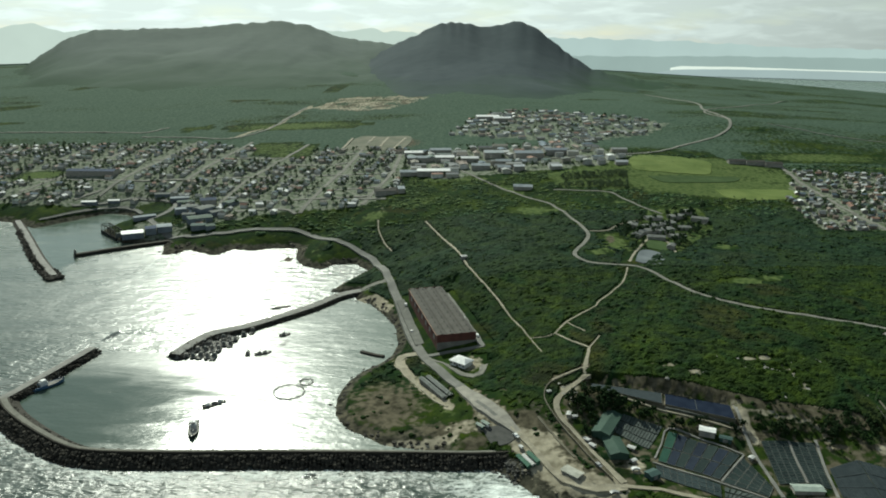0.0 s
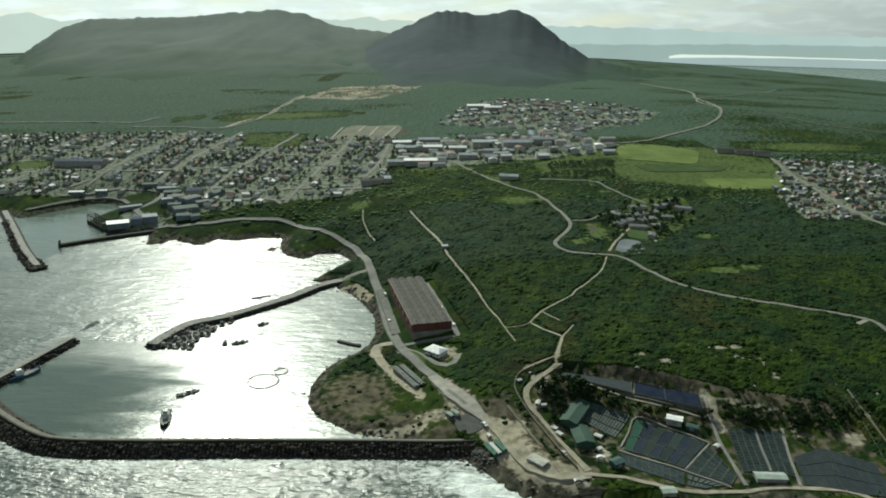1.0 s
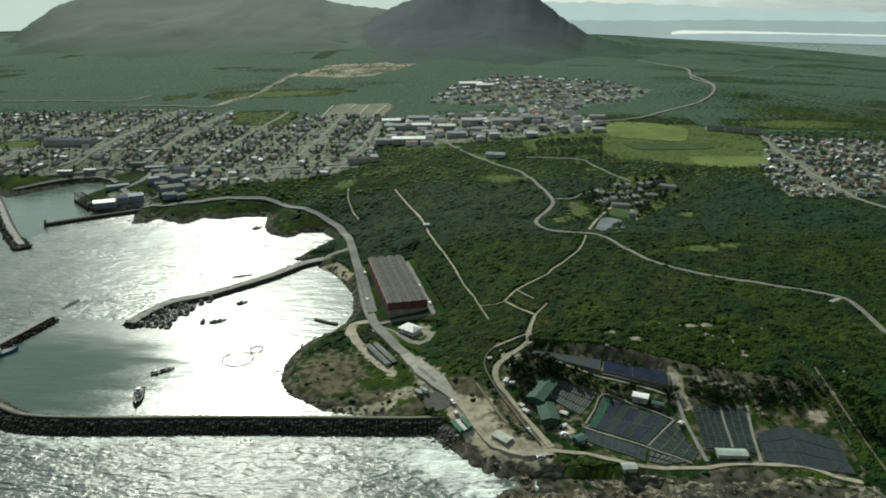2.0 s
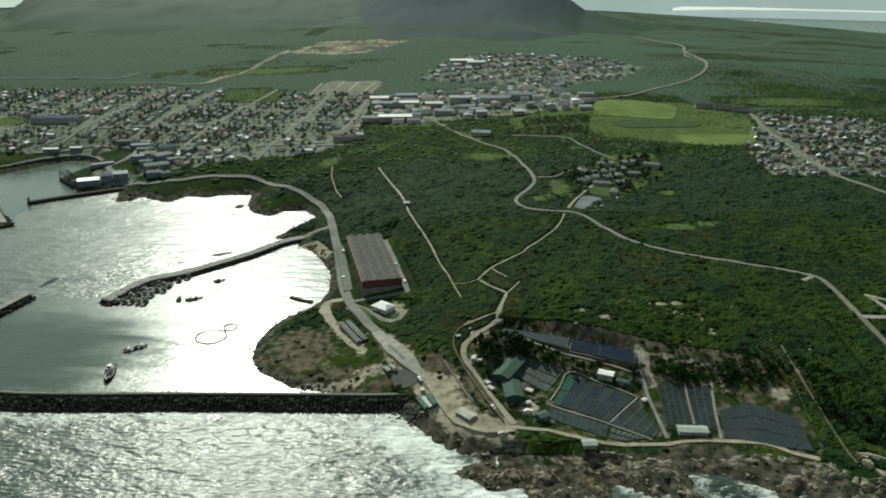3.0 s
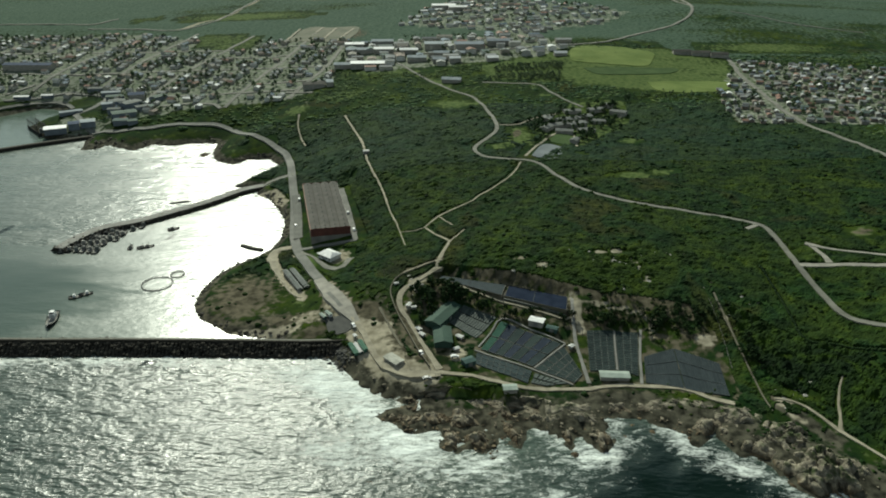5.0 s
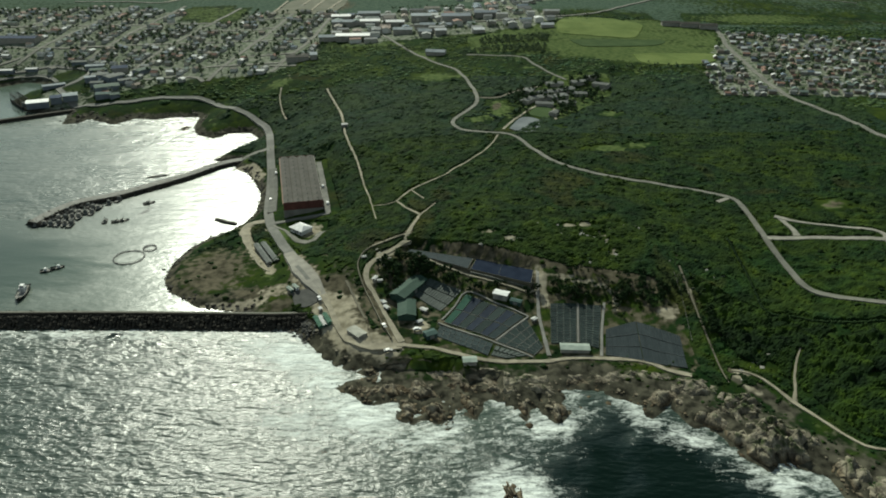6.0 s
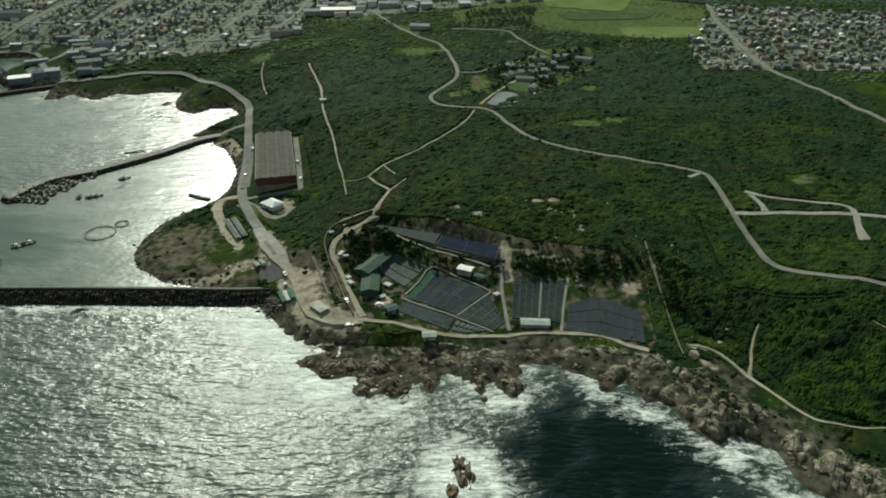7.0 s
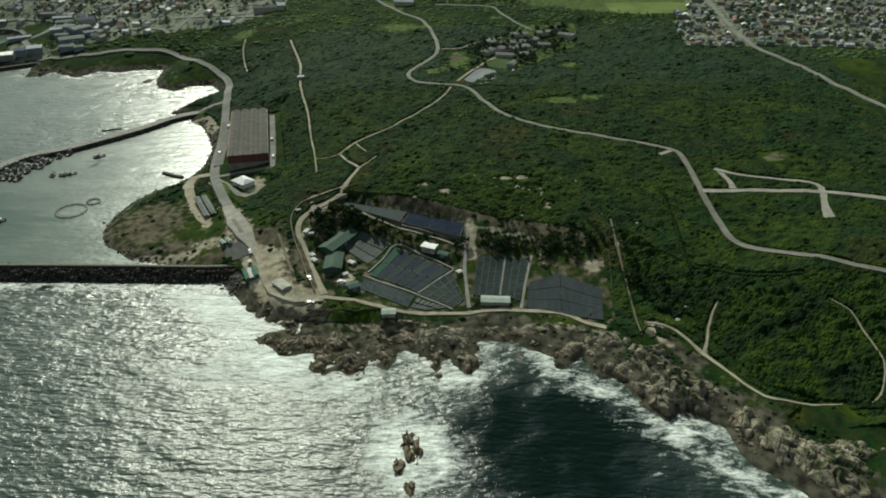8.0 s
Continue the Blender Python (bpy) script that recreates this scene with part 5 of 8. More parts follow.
# darker bushes in clusters, standing out of the heath
x, y, rng = field_points(-60, 480, 215, 740, 3.0, 50)
ok = scrub_allowed(x, y, shore_distance(x, y)) & (waves(x, y, 60, 52) + 0.8 * waves(x, y, 21, 53) + rng.uniform(-0.9, 0.9, x.size) + 0.9 * np.clip(blob(x, y, 200, 425, 110, 55, -12), 0, 1) > 0.25)
ok[ok] &= clear_of_roads(x[ok], y[ok], 1.2)
x, y = x[ok], y[ok]
ragged_shapes = lump_templates(8, 1, 0.75, 0.5, 8, -0.25)
scatter("dark_bushes", np.c_[x, y, height(x, y)], 0.7 + 1.4 * rng.uniform(0, 1, x.size) ** 2.2, ragged_shapes, M["thicket"], "darker evergreen bushes clustered in the heath", "shrubs", rng.uniform(0.7, 1.2, x.size), 52, 0.1)

x, y, rng = field_points(-300, 760, 640, 1010, 5.0, 42)
d = shore_distance(x, y)
patchy = waves(x, y, 110, 18) + 0.6 * waves(x, y, 40, 19)
ok = scrub_allowed(x, y, d) & (rng.uniform(0, 1, x.size) < np.clip(0.8 + 0.3 * patchy, 0.25, 0.98)) & ((y > 735) | (x > 470) | (x < -115))
for cx, cy, rx, ry in ((103, 762, 26, 20), (-66, 790, 22, 26), (20, 905, 80, 14), (520, 1010, 170, 40)):
    ok &= (blob(x, y, cx, cy, rx, ry) < 0) | (rng.uniform(0, 1, x.size) < 0.08)
ok[ok] &= clear_of_roads(x[ok], y[ok], 3)
x, y, patchy = x[ok], y[ok], patchy[ok]
scatter("far_scrub", np.c_[x, y, height(x, y)], (1.7 + 2.2 * rng.uniform(0, 1, x.size) ** 2.0) * np.clip(1 + 0.15 * patchy, 0.7, 1.3), low_shapes, M["hazy_slope_bush"], "dense dark scrub on the inland slope", "shrubs", rng.uniform(0.4, 0.75, x.size), 2)

hedge = smooth_line(DARK_LINE, 0.9)
hedge = hedge + np.random.RandomState(48).normal(0, 0.2, hedge.shape)
scatter("hedge_line", np.c_[hedge, height(hedge[:, 0], hedge[:, 1]) + 0.3], np.full(len(hedge), 0.95), small_shapes, M["tree"], "thin dark row of low bushes along the boundary line", "shrubs", np.full(len(hedge), 1.2), 49)

# tufts and low bushes on the ledges between the crags and the cliff path
x, y, rng = field_points(205, 335, 215, 312, 2.6, 46)
d = shore_distance(x, y)
ok = (d > 9) & (d < 30) & ~inside(x, y, THICKET) & (waves(x, y, 16, 47) + rng.uniform(-0.7, 0.7, x.size) > 0.1)
ok[ok] &= clear_of_roads(x[ok], y[ok], 0.8)
x, y = x[ok], y[ok]
scatter("cliff_bushes", np.c_[x, y, height(x, y)], 0.5 + 1.0 * rng.uniform(0, 1, x.size) ** 2, ragged_shapes, M["bush"], "low green bushes on the cliff ledges", "shrubs", rng.uniform(0.5, 0.9, x.size), 47, 0.1)

# sparse bushes on the point and between the tanks
x, y, rng = field_points(-60, 270, 290, 470, 5.0, 43)
d = shore_distance(x, y)
ok = (d > 7) & (rng.uniform(0, 1, x.size) < np.where(inside(x, y, FARM), 0.34, 0.22)) & ~inside(x, y, LOT) & ~inside(x, y, WAREHOUSE_ZONE) & ~inside(x, y, HOUSE_ZONE)
ok[ok] &= clear_of_roads(x[ok], y[ok], 1.0)
loose = (x[ok], y[ok], rng)



# ---------------------------------------------------------------- harbour moles
def mole(name, points, crest, top, slope_out, slope_in, material, label):
    """A rubble mole: a flat crest with sloping sides, left side first along the line."""
    line = smooth_line(points, 6)
    s = sides(line)
    rows = []
    for off, z in ((crest / 2 + slope_in, -1.5), (crest / 2, top), (crest / 6, top + 0.12), (-crest / 6, top + 0.12), (-crest / 2, top), (-crest / 2 - slope_out, -1.5)):
        rows.append(np.c_[line + s * off, np.full(len(line), z)])
    v = np.stack(rows, 1)
    n, k = v.shape[:2]
    ids = np.arange(n * k).reshape(n, k)
    faces = [tuple(f) for f in np.stack([ids[:-1, :-1], ids[:-1, 1:], ids[1:, 1:], ids[1:, :-1]], -1).reshape(-1, 4)]
    faces += [tuple(ids[0]), tuple(ids[-1][::-1])]
    me = mesh_of(name, v.reshape(-1, 3), faces)
    me.materials.append(material)
    me.materials.append(M["armour"])
    me.polygons.foreach_set("material_index", [1 if i % 5 in (0, 4) else 0 for i in range((n - 1) * 5)] + [1, 1])
    ob = tagged(new(name, me), label, "breakwater", kind="structure")
    return ob, line, s


def boulders(name, line_pts, spread, count, lo, hi, z0, z1, material, label, seed):
    """Rubble tipped along a line. spread: metres to the left and the right, height from z0 (left) to z1 (right)."""
    rng = np.random.RandomState(seed)
    line = smooth_line(line_pts, 2)
    s = sides(line)
    i = rng.randint(len(line), size=count)
    u = rng.uniform(0, 1, count)
    off = spread[0] + (spread[1] - spread[0]) * u
    xy = line[i] + s[i] * off[:, None]
    z = z0 + (z1 - z0) * u + rng.uniform(-0.4, 0.4, count)
    return scatter(name, np.c_[xy, z], lo + (hi - lo) * rng.uniform(0, 1, count) ** 2, rock_shapes, material, label, "boulders", np.ones(count), seed, 0.1)


M["pale_stone"] = matter("pale_limestone", (0.16, 0.155, 0.135), (0.30, 0.29, 0.26), 3, 0.9, 0.5, island=0.2, spec=0.1)
M["rubble"] = matter("grey_rubble", (0.018, 0.018, 0.015), (0.10, 0.098, 0.088), 3, 0.8, 0.6, island=0.5, spec=0.2)
rock_shapes = lump_templates(6, 1, 0.8, 0.28, 12, -2)

main_mole, mole_line, mole_side = mole("breakwater_main", BREAK_LINE, 4.2, 4.4, 8.2, 4.8, M["gravel"], "long concrete-topped breakwater closing the harbour")
# the parapet on its seaward side
v = []
for off, z in ((1.7, 4.5), (1.7, 5.9), (2.6, 5.9), (2.8, 4.3)):
    v.append(np.c_[mole_line + mole_side * off * (1 if mole_side[5][1] < 0 else -1), np.full(len(mole_line), z)])
v = np.stack(v, 1)
ids = np.arange(v.shape[0] * 4).reshape(-1, 4)
me = mesh_of("parapet", v.reshape(-1, 3), [(a[j], a[(j + 1) % 4], b[(j + 1) % 4], b[j]) for a, b in zip(ids[:-1], ids[1:]) for j in range(4)] + [tuple(ids[0]), tuple(ids[-1])])
part("parapet", me, M["armour"], main_mole, "low dark sea wall along the crest")
SEAWARD = 1 if mole_side[5][1] < 0 else -1
boulders("breakwater_armour", BREAK_LINE, (3.6 * SEAWARD, 10.8 * SEAWARD), 3600, 0.7, 1.6, 4.6, -0.6, M["armour"], "dark armour rocks on the seaward slope", 61)
boulders("breakwater_inner_rubble", BREAK_LINE[3:], (-3.2 * SEAWARD, -7.5 * SEAWARD), 500, 0.5, 1.2, 3.4, -0.5, M["armour"], "small dark rubble inside the breakwater", 62)

QUAY_LINE = [(-261, 402), (-254, 428), (-247, 455), (-240, 483)]
mole("quay_outer", QUAY_LINE, 5.4, 3.8, 2.0, 1.2, M["concrete"], "concrete quay arm at the harbour mouth")
boulders("quay_rubble", QUAY_LINE, (-3.8, -7), 320, 0.6, 1.5, 3.4, -0.5, M["armour"], "dark rubble outside the quay", 63)
boulders("quay_rubble_inner", QUAY_LINE, (3.6, 5), 160, 0.5, 1.0, 2.6, -0.4, M["armour"], "dark rubble inside the quay", 64)

GROYNE_LINE = [(-36, 622), (-62, 613), (-81, 600), (-99, 574), (-121, 549), (-143, 527), (-163, 514), (-173, 496), (-179, 474)]
mole("groyne", GROYNE_LINE, 8.0, 3.0, 2.6, 2.6, M["concrete"], "old stone jetty across the bay")
boulders("groyne_rubble", GROYNE_LINE, (-3.4, 3.4), 60, 0.4, 0.9, 3.0, 3.0, M["rock"], "loose stones on the jetty", 65)
boulders("groyne_edge", GROYNE_LINE, (4.0, 7.0), 520, 0.5, 1.4, 2.6, -0.3, M["armour"], "dark stones along the jetty's edge", 66)
boulders("groyne_edge_north", GROYNE_LINE, (-4.0, -6.8), 420, 0.5, 1.4, 2.4, -0.3, M["armour"], "dark stones along the jetty's edge", 67)
rng = np.random.RandomState(68)
pile = np.vstack([np.c_[rng.normal(cx, sx, k), rng.normal(cy, sy, k)] for cx, cy, sx, sy, k in ((-176, 484, 3, 5, 60), (-168, 500, 3, 5, 60), (-160, 512, 4, 3, 50))])
scatter("groyne_head", np.c_[pile, 0.4 + 2.4 * np.exp(-((pile[:, 0] + 155) ** 2 + (pile[:, 1] - 488) ** 2) / 260) * rng.uniform(0.4, 1, len(pile))], 0.9 + 1.5 * rng.uniform(0, 1, len(pile)) ** 2, rock_shapes, M["rubble"], "heaped grey boulders at the jetty's head", "boulders", np.ones(len(pile)), 69)

mole("breakwater_old", [(-500, 850), (-450, 780), (-396, 703), (-352, 646)], 6.0, 3.0, 4.5, 4.5, M["concrete"], "old harbour breakwater")
boulders("breakwater_old_rubble", [(-470, 810), (-396, 703), (-350, 644)], (-3, -9), 420, 0.8, 2.2, 2.8, -0.5, M["armour"], "dark rubble on the old breakwater", 70)
boulders("breakwater_old_head", [(-366, 664), (-348, 640)], (-7, 7), 160, 1.0, 2.4, 1.6, 1.6, M["armour"], "dark boulders at the old breakwater's head", 71)
mole("pier_old", [(-284, 772), (-330, 741), (-366, 713)], 5.0, 3.2, 0.6, 0.6, M["armour"], "narrow dark concrete pier")
light_post = thing("harbour_beacon", pose(-365, 714, 3.2), "small grey beacon on the pier head", "beacon")
part("tower", boxes((-0.9, 0.9, -0.9, 0.9, 0, 3.2), (-1.2, 1.2, -1.2, 1.2, 3.2, 3.5), bevel=0.1), M["concrete"], light_post)
part("lamp", boxes((-0.5, 0.5, -0.5, 0.5, 3.5, 4.6), bevel=0.15), M["steel"], light_post)
mole("jetty_small", [(-33, 479), (-41, 482), (-50, 487)], 2.6, 1.2, 0.6, 0.6, M["armour"], "short dark jetty in the cove")

rng = np.random.RandomState(72)
root = np.c_[rng.normal(40, 7, 260), rng.normal(338, 6, 260)]
root = root[(root[:, 1] < 347) & (shore_distance(root[:, 0], root[:, 1]) > -4) & (shore_distance(root[:, 0], root[:, 1]) < 8)]
scatter("mole_root_rocks", np.c_[root, np.maximum(height(root[:, 0], root[:, 1]), 0)], 0.5 + 1.3 * rng.uniform(0, 1, len(root)) ** 2, rock_shapes, M["rubble"], "tumbled grey rocks at the breakwater's root", "boulders", None, 73, 0.2)

# ---------------------------------------------------------------- shore rocks
rng = np.random.RandomState(81)
path_open = smooth_line(SHORE_OPEN[:45], 1.5)
i = rng.randint(len(path_open), size=1100)
xy = path_open[i] + rng.normal(0, 1, (1100, 2)) * np.array([4.5, 4.5])
d = shore_distance(xy[:, 0], xy[:, 1])
keep = (d > -0.6) & (d < 12) & (xy[:, 1] < 340)
xy, d = xy[keep], d[keep]
scatter("shore_rocks", np.c_[xy, np.maximum(height(xy[:, 0], xy[:, 1]), 0.1)], 0.3 + 1.2 * rng.uniform(0, 1, len(xy)) ** 4.0, rock_shapes, M["rock"], "tumbled brown shore rocks", "rocks", 0.3 + 0.4 * rng.uniform(0, 1, len(xy)), 82, 0.25)


def slabs(u, v, seed):
    """Jointed rock: tilted blocks of uneven size. Gives each place its block's height, -0.5 to 0.5, and how near a joint it lies."""
    table = np.random.RandomState(seed).uniform(0, 1, (5, 64, 64))
    u, v = u / 1.7 + 0.35 * waves(u, v, 9, seed + 8), v / 6.0 + 0.25 * waves(v, u, 9, seed + 9)
    i, j = np.floor(u).astype(int), np.floor(v).astype(int)
    first, second, level = np.full(u.shape, 9.0), np.full(u.shape, 9.0), np.zeros(u.shape)
    for di in (-1, 0, 1):
        for dj in (-1, 0, 1):
            a, b = (i + di) % 64, (j + dj) % 64
            du, dv = u - (i + di + table[0, a, b]), v - (j + dj + table[1, a, b])
            far = np.hypot(du, dv)
            here = table[2, a, b] - 0.5 + (table[3, a, b] - 0.5) * 0.9 * du + (table[4, a, b] - 0.7) * 0.9 * dv
            level = np.where(far < first, here, level)
            second = np.minimum(second, np.maximum(first, far))
            first = np.minimum(first, far)
    return level, np.clip(1 - (second - first) / 0.16, 0, 1)


def outcrop(name, cx, cy, rx, ry, high, turn, seed, label, group, z=None):
    """A fractured rock mass: steep uneven ribs and clefts, falling to the water."""
    k = 56 if high > 4 else 44
    u, v = np.meshgrid(np.linspace(-1, 1, k), np.linspace(-1, 1, k))
    u, v = u * np.sqrt(1 - v * v / 2), v * np.sqrt(1 - u * u / 2)
    c, s = math.cos(radians(turn)), math.sin(radians(turn))
    edge = 1 + 0.22 * waves(u * 10 + seed, v * 10, 9, seed)
    lx, ly = u * rx * edge, v * ry * edge
    px, py = lx * c - ly * s + cx, lx * s + ly * c + cy
    r = np.clip(np.hypot(u, v), 0, 1)
    lean = 0.35 + 0.35 * math.sin(seed)
    across, along = px * math.cos(lean) + py * math.sin(lean), py * math.cos(lean) - px * math.sin(lean)
    big = 1.7 if high > 4.6 else 1.0
    offset, crack = slabs(across / big, along / big, seed)
    lumps = 0.5 + 0.5 * waves(px, py, 9.0, seed + 2)
    fine = waves(px, py, 1.7, seed + 3)
    body = (1 - r ** 2.4) * (0.36 + 0.44 * lumps) + (0.46 * offset - 0.14 * crack) * (1 - r ** 3) + 0.02 * fine
    body -= 0.26 * np.clip(1 - np.abs(waves(across * 0.9, along * 0.35, 9.0, seed + 5)) / 0.2, 0, 1) * (1 - r ** 3)
    if z is None:
        dry = np.clip((shore_distance(px, py) + 1.2) / 2.2, 0, 1)
        ground_z, body = np.maximum(height(px, py), -0.8), body * dry - 0.6 * (1 - dry)
    else:
        ground_z = z
    pz = ground_z - 0.9 * r ** 3 - 0.2 + 0.82 * high * body
    ids = np.arange(k * k).reshape(k, k)
    q = np.stack([ids[:-1, :-1], ids[:-1, 1:], ids[1:, 1:], ids[1:, :-1]], -1).reshape(-1, 4)
    me = tri_mesh(name, np.c_[px.ravel(), py.ravel(), pz.ravel()], np.vstack([q[:, [0, 1, 2]], q[:, [0, 2, 3]]]), [M["rock"]])
    return tagged(new(name, me), label, "rock", group)


CRAGS_WEST = [(84, 286, 10, 4.5, 2.4, 10), (97, 286, 10, 5, 3.2, 0), (110, 285, 9, 8, 4.0, 0), (106, 271, 5.5, 7, 3.0, 10), (117, 270, 6.5, 9, 3.6, 20), (133, 276, 3.4, 8, 3.2, 8),
              (131, 289, 10, 4, 3.0, 0), (149, 286, 9, 4, 2.8, -10), (159, 272, 3.2, 5, 2.4, 0), (176, 272, 5, 8, 3.0, -10), (168, 286, 9, 4, 2.6, 0), (226, 280, 10, 8, 2.8, 30)]
CRAGS_EAST = [(240, 287, 13, 8, 3.0, -20), (259, 274, 11, 11, 5.5, 0), (267, 252, 14, 14, 9.0, 20), (258, 243, 8, 8, 5.0, 40), (281, 252, 4, 6, 3.0, 30), (291, 233, 7, 9, 5.0, 10),
              (300, 220, 9, 10, 5.5, 30), (316, 205, 12, 12, 6.0, 0), (244, 266, 8, 7, 4.0, 0), (206, 296, 14, 4.5, 1.6, 0), (187, 295, 10, 4, 1.5, 0), (150, 291, 16, 4, 1.9, 0)]
CRAGS_LOW = [(60, 308, 9, 3.5, 1.8, -20), (42, 316, 9, 4, 1.8, -25), (308, 214, 9, 8, 4.5, 30), (250, 254, 6, 7, 4.5, 60), (322, 213, 15, 7, 3.2, 0), (101, 303.5, 13, 2.6, 1.5, 0),
             (124, 297, 16, 4.5, 1.8, -6), (144, 296, 14, 4, 1.7, -4), (222, 296, 14, 4, 1.6, -15), (165, 293, 12, 4, 1.8, 0)]
CRAGS = CRAGS_WEST + CRAGS_EAST + CRAGS_LOW
for n, (cx, cy, rx, ry, high, turn) in enumerate(CRAGS):
    outcrop("shore_crag", cx, cy, rx, ry, high, turn, 200 + 7 * n, "weathered brown crag at the water's edge" if high < 4.6 else "tall fluted tan crag above the surf", "crags along the open shore")
for n, (cx, cy, rx, ry, high, turn) in enumerate([(151.5, 217, 4.6, 12.5, 4.6, 14), (147.5, 206, 3.4, 7, 3.6, 10), (152, 196, 3.0, 5, 2.8, 0), (160, 262, 3.5, 3, 2.2, 20), (104.5, 250, 2.0, 4.2, 1.6, 0), (70, 243, 5, 1.5, 1.0, 0), (74, 286, 7, 2.5, 1.6, 30), (191, 284, 3.2, 2.2, 1.3, 30), (199, 279, 2.6, 3.4, 1.5, -10), (186, 276, 1.8, 2.6, 1.0, 10), (208, 275, 2.4, 2, 1.1, 40)]):
    outcrop("sea_rock", cx, cy, rx, ry, high, turn, 400 + 7 * n, "wet brown rock awash in white surf", "rocks in the surf", -0.3)
for n, (cx, cy) in enumerate(smooth_line(SHORE_BAY[19:34], 11)[::2]):
    outcrop("bay_rock", cx + 2.5 * math.sin(n * 2.1), cy - 2 - 1.5 * math.cos(n * 1.7), 5 + 2.4 * math.sin(n * 1.3), 3.4 + 1.2 * math.cos(n * 2.3), 1.5, 35 * math.sin(n * 3.1), 600 + 7 * n, "low dark brown rock along the bay's shore", "rocks along the bay")
bay = smooth_line(SHORE_BAY[12:] + SHORE_COVE, 2)
i = rng.randint(len(bay), size=1000)
xy = bay[i] + rng.normal(0, 2.2, (1000, 2))
scatter("bay_rocks", np.c_[xy, np.clip(height(xy[:, 0], xy[:, 1]), -0.3, 5)], 0.5 + 1.7 * rng.uniform(0, 1, len(xy)) ** 2.5, rock_shapes, M["armour"], "dark low rocks round the bay", "rocks", rng.uniform(0.35, 0.8, len(xy)), 85, 0.2)
for n, (cx, cy, rx, ry, high, turn) in enumerate([(-150, 711, 7, 13, 2.6, -30), (-141, 722, 4, 7, 1.8, -30), (-120, 702, 6, 3, 1.2, 10)]):
    outcrop("bay_skerry", cx, cy, rx, ry, high, turn, 500 + 7 * n, "low dark skerry standing in the bay", "skerries in the bay", -0.3)

rng = np.random.RandomState(88)
xy = np.vstack([np.c_[rng.normal(cx, sx, k), rng.normal(cy, sy, k)] for cx, cy, sx, sy, k in ((202.6, 409.8, 8, 2.5, 26), (216.7, 401.1, 2.5, 5, 16), (177.9, 414.4, 10, 4, 8), (221.9, 387.9, 8, 2, 12), (153.5, 400.6, 9, 2, 16), (78.9, 390.4, 4, 6, 22), (262, 371.9, 8, 5, 18), (239.6, 417.3, 14, 5, 8), (268, 300, 6, 4, 16))])
scatter("pale_stones", np.c_[xy, height(xy[:, 0], xy[:, 1])], 0.5 + 1.3 * rng.uniform(0, 1, len(xy)) ** 2, rock_shapes, M["pale_stone"], "pale limestone blocks showing in the scrub", "rocks", rng.uniform(0.4, 0.8, len(xy)), 89, 0.1)

# ---------------------------------------------------------------- fish farm
def quad_at(q, u, w):
    a, b, c, e = (np.array(p, float) for p in q)
    return (a * (1 - u) + b * u) * (1 - w) + (e * (1 - u) + c * u) * w


def tank(q, u0, u1, w0, w1, wall, cover, high=0.42, level=None, deep=1.6):
    """One rearing tank: four low walls and a sagging net cover just below their rim."""
    corner = [quad_at(q, u, w) for u, w in ((u0, w0), (u1, w0), (u1, w1), (u0, w1))]
    mid = sum(corner) / 4
    if np.cross(corner[1] - corner[0], corner[2] - corner[0]) < 0:
        corner = corner[::-1]
    if level is None:
        z = max(z_at(*mid), 1.0)
        tilt = [0.85 * (z_at(*c) - z) for c in corner]
        # lifted clear of any swell in the ground below
        inner = np.array([corner[j] + (mid - corner[j]) * k for j in range(4) for k in (0.3, 0.65)] + [(corner[j] + corner[j - 1]) / 2 * 0.9 + mid * 0.1 for j in range(4)])
        plane = np.array([z + tilt[j] * (1 - k) for j in range(4) for k in (0.3, 0.65)] + [z + 0.45 * (tilt[j] + tilt[j - 1]) for j in range(4)])
        z += float(np.clip((height(inner[:, 0], inner[:, 1]) - plane).max() - high + 0.25, 0, 1.2))
    else:
        z, tilt = level, [0.0] * 4
    v, f = [], []
    for inset, dz in ((0.0, -deep), (0.0, high), (0.14, high), (0.16, high - 0.05)):
        for c, t in zip(corner, tilt):
            p = c + (mid - c) / np.linalg.norm(mid - c) * inset * 1.4
            v.append((*p, z + t + dz))
    v.append((*mid, z + sum(tilt) / 4 + high - 0.10))
    for r in range(3):
        for j in range(4):
            f.append((r * 4 + j, r * 4 + (j + 1) % 4, r * 4 + 4 + (j + 1) % 4, r * 4 + 4 + j))
    f += [(12 + j, 12 + (j + 1) % 4, 16) for j in range(4)]
    me = mesh_of("tank", v, f)
    me.materials.append(wall)
    me.materials.append(cover)
    me.polygons.foreach_set("material_index", [0] * 12 + [1] * 4)
    return me


TANK_BLOCKS = []


def tank_block(quad, cols, rows, cover, label, gap=0.05, gap_w=0.07, special=None, wall=None):
    mid = sum(np.array(p, float) for p in quad) / 4
    TANK_BLOCKS.append(np.array(quad, float))
    base = thing("tank_block", pose(0, 0, 0), label, "fish tanks", "tank blocks of the farm")
    for i in range(cols):
        for j in range(rows):
            c = special.get(j, cover) if special else cover
            part("tank", tank(quad, (i + gap) / cols, (i + 1 - gap) / cols, (j + gap_w) / rows, (j + 1 - gap_w) / rows, wall or M["tank_wall"], c), None, base)
    return base


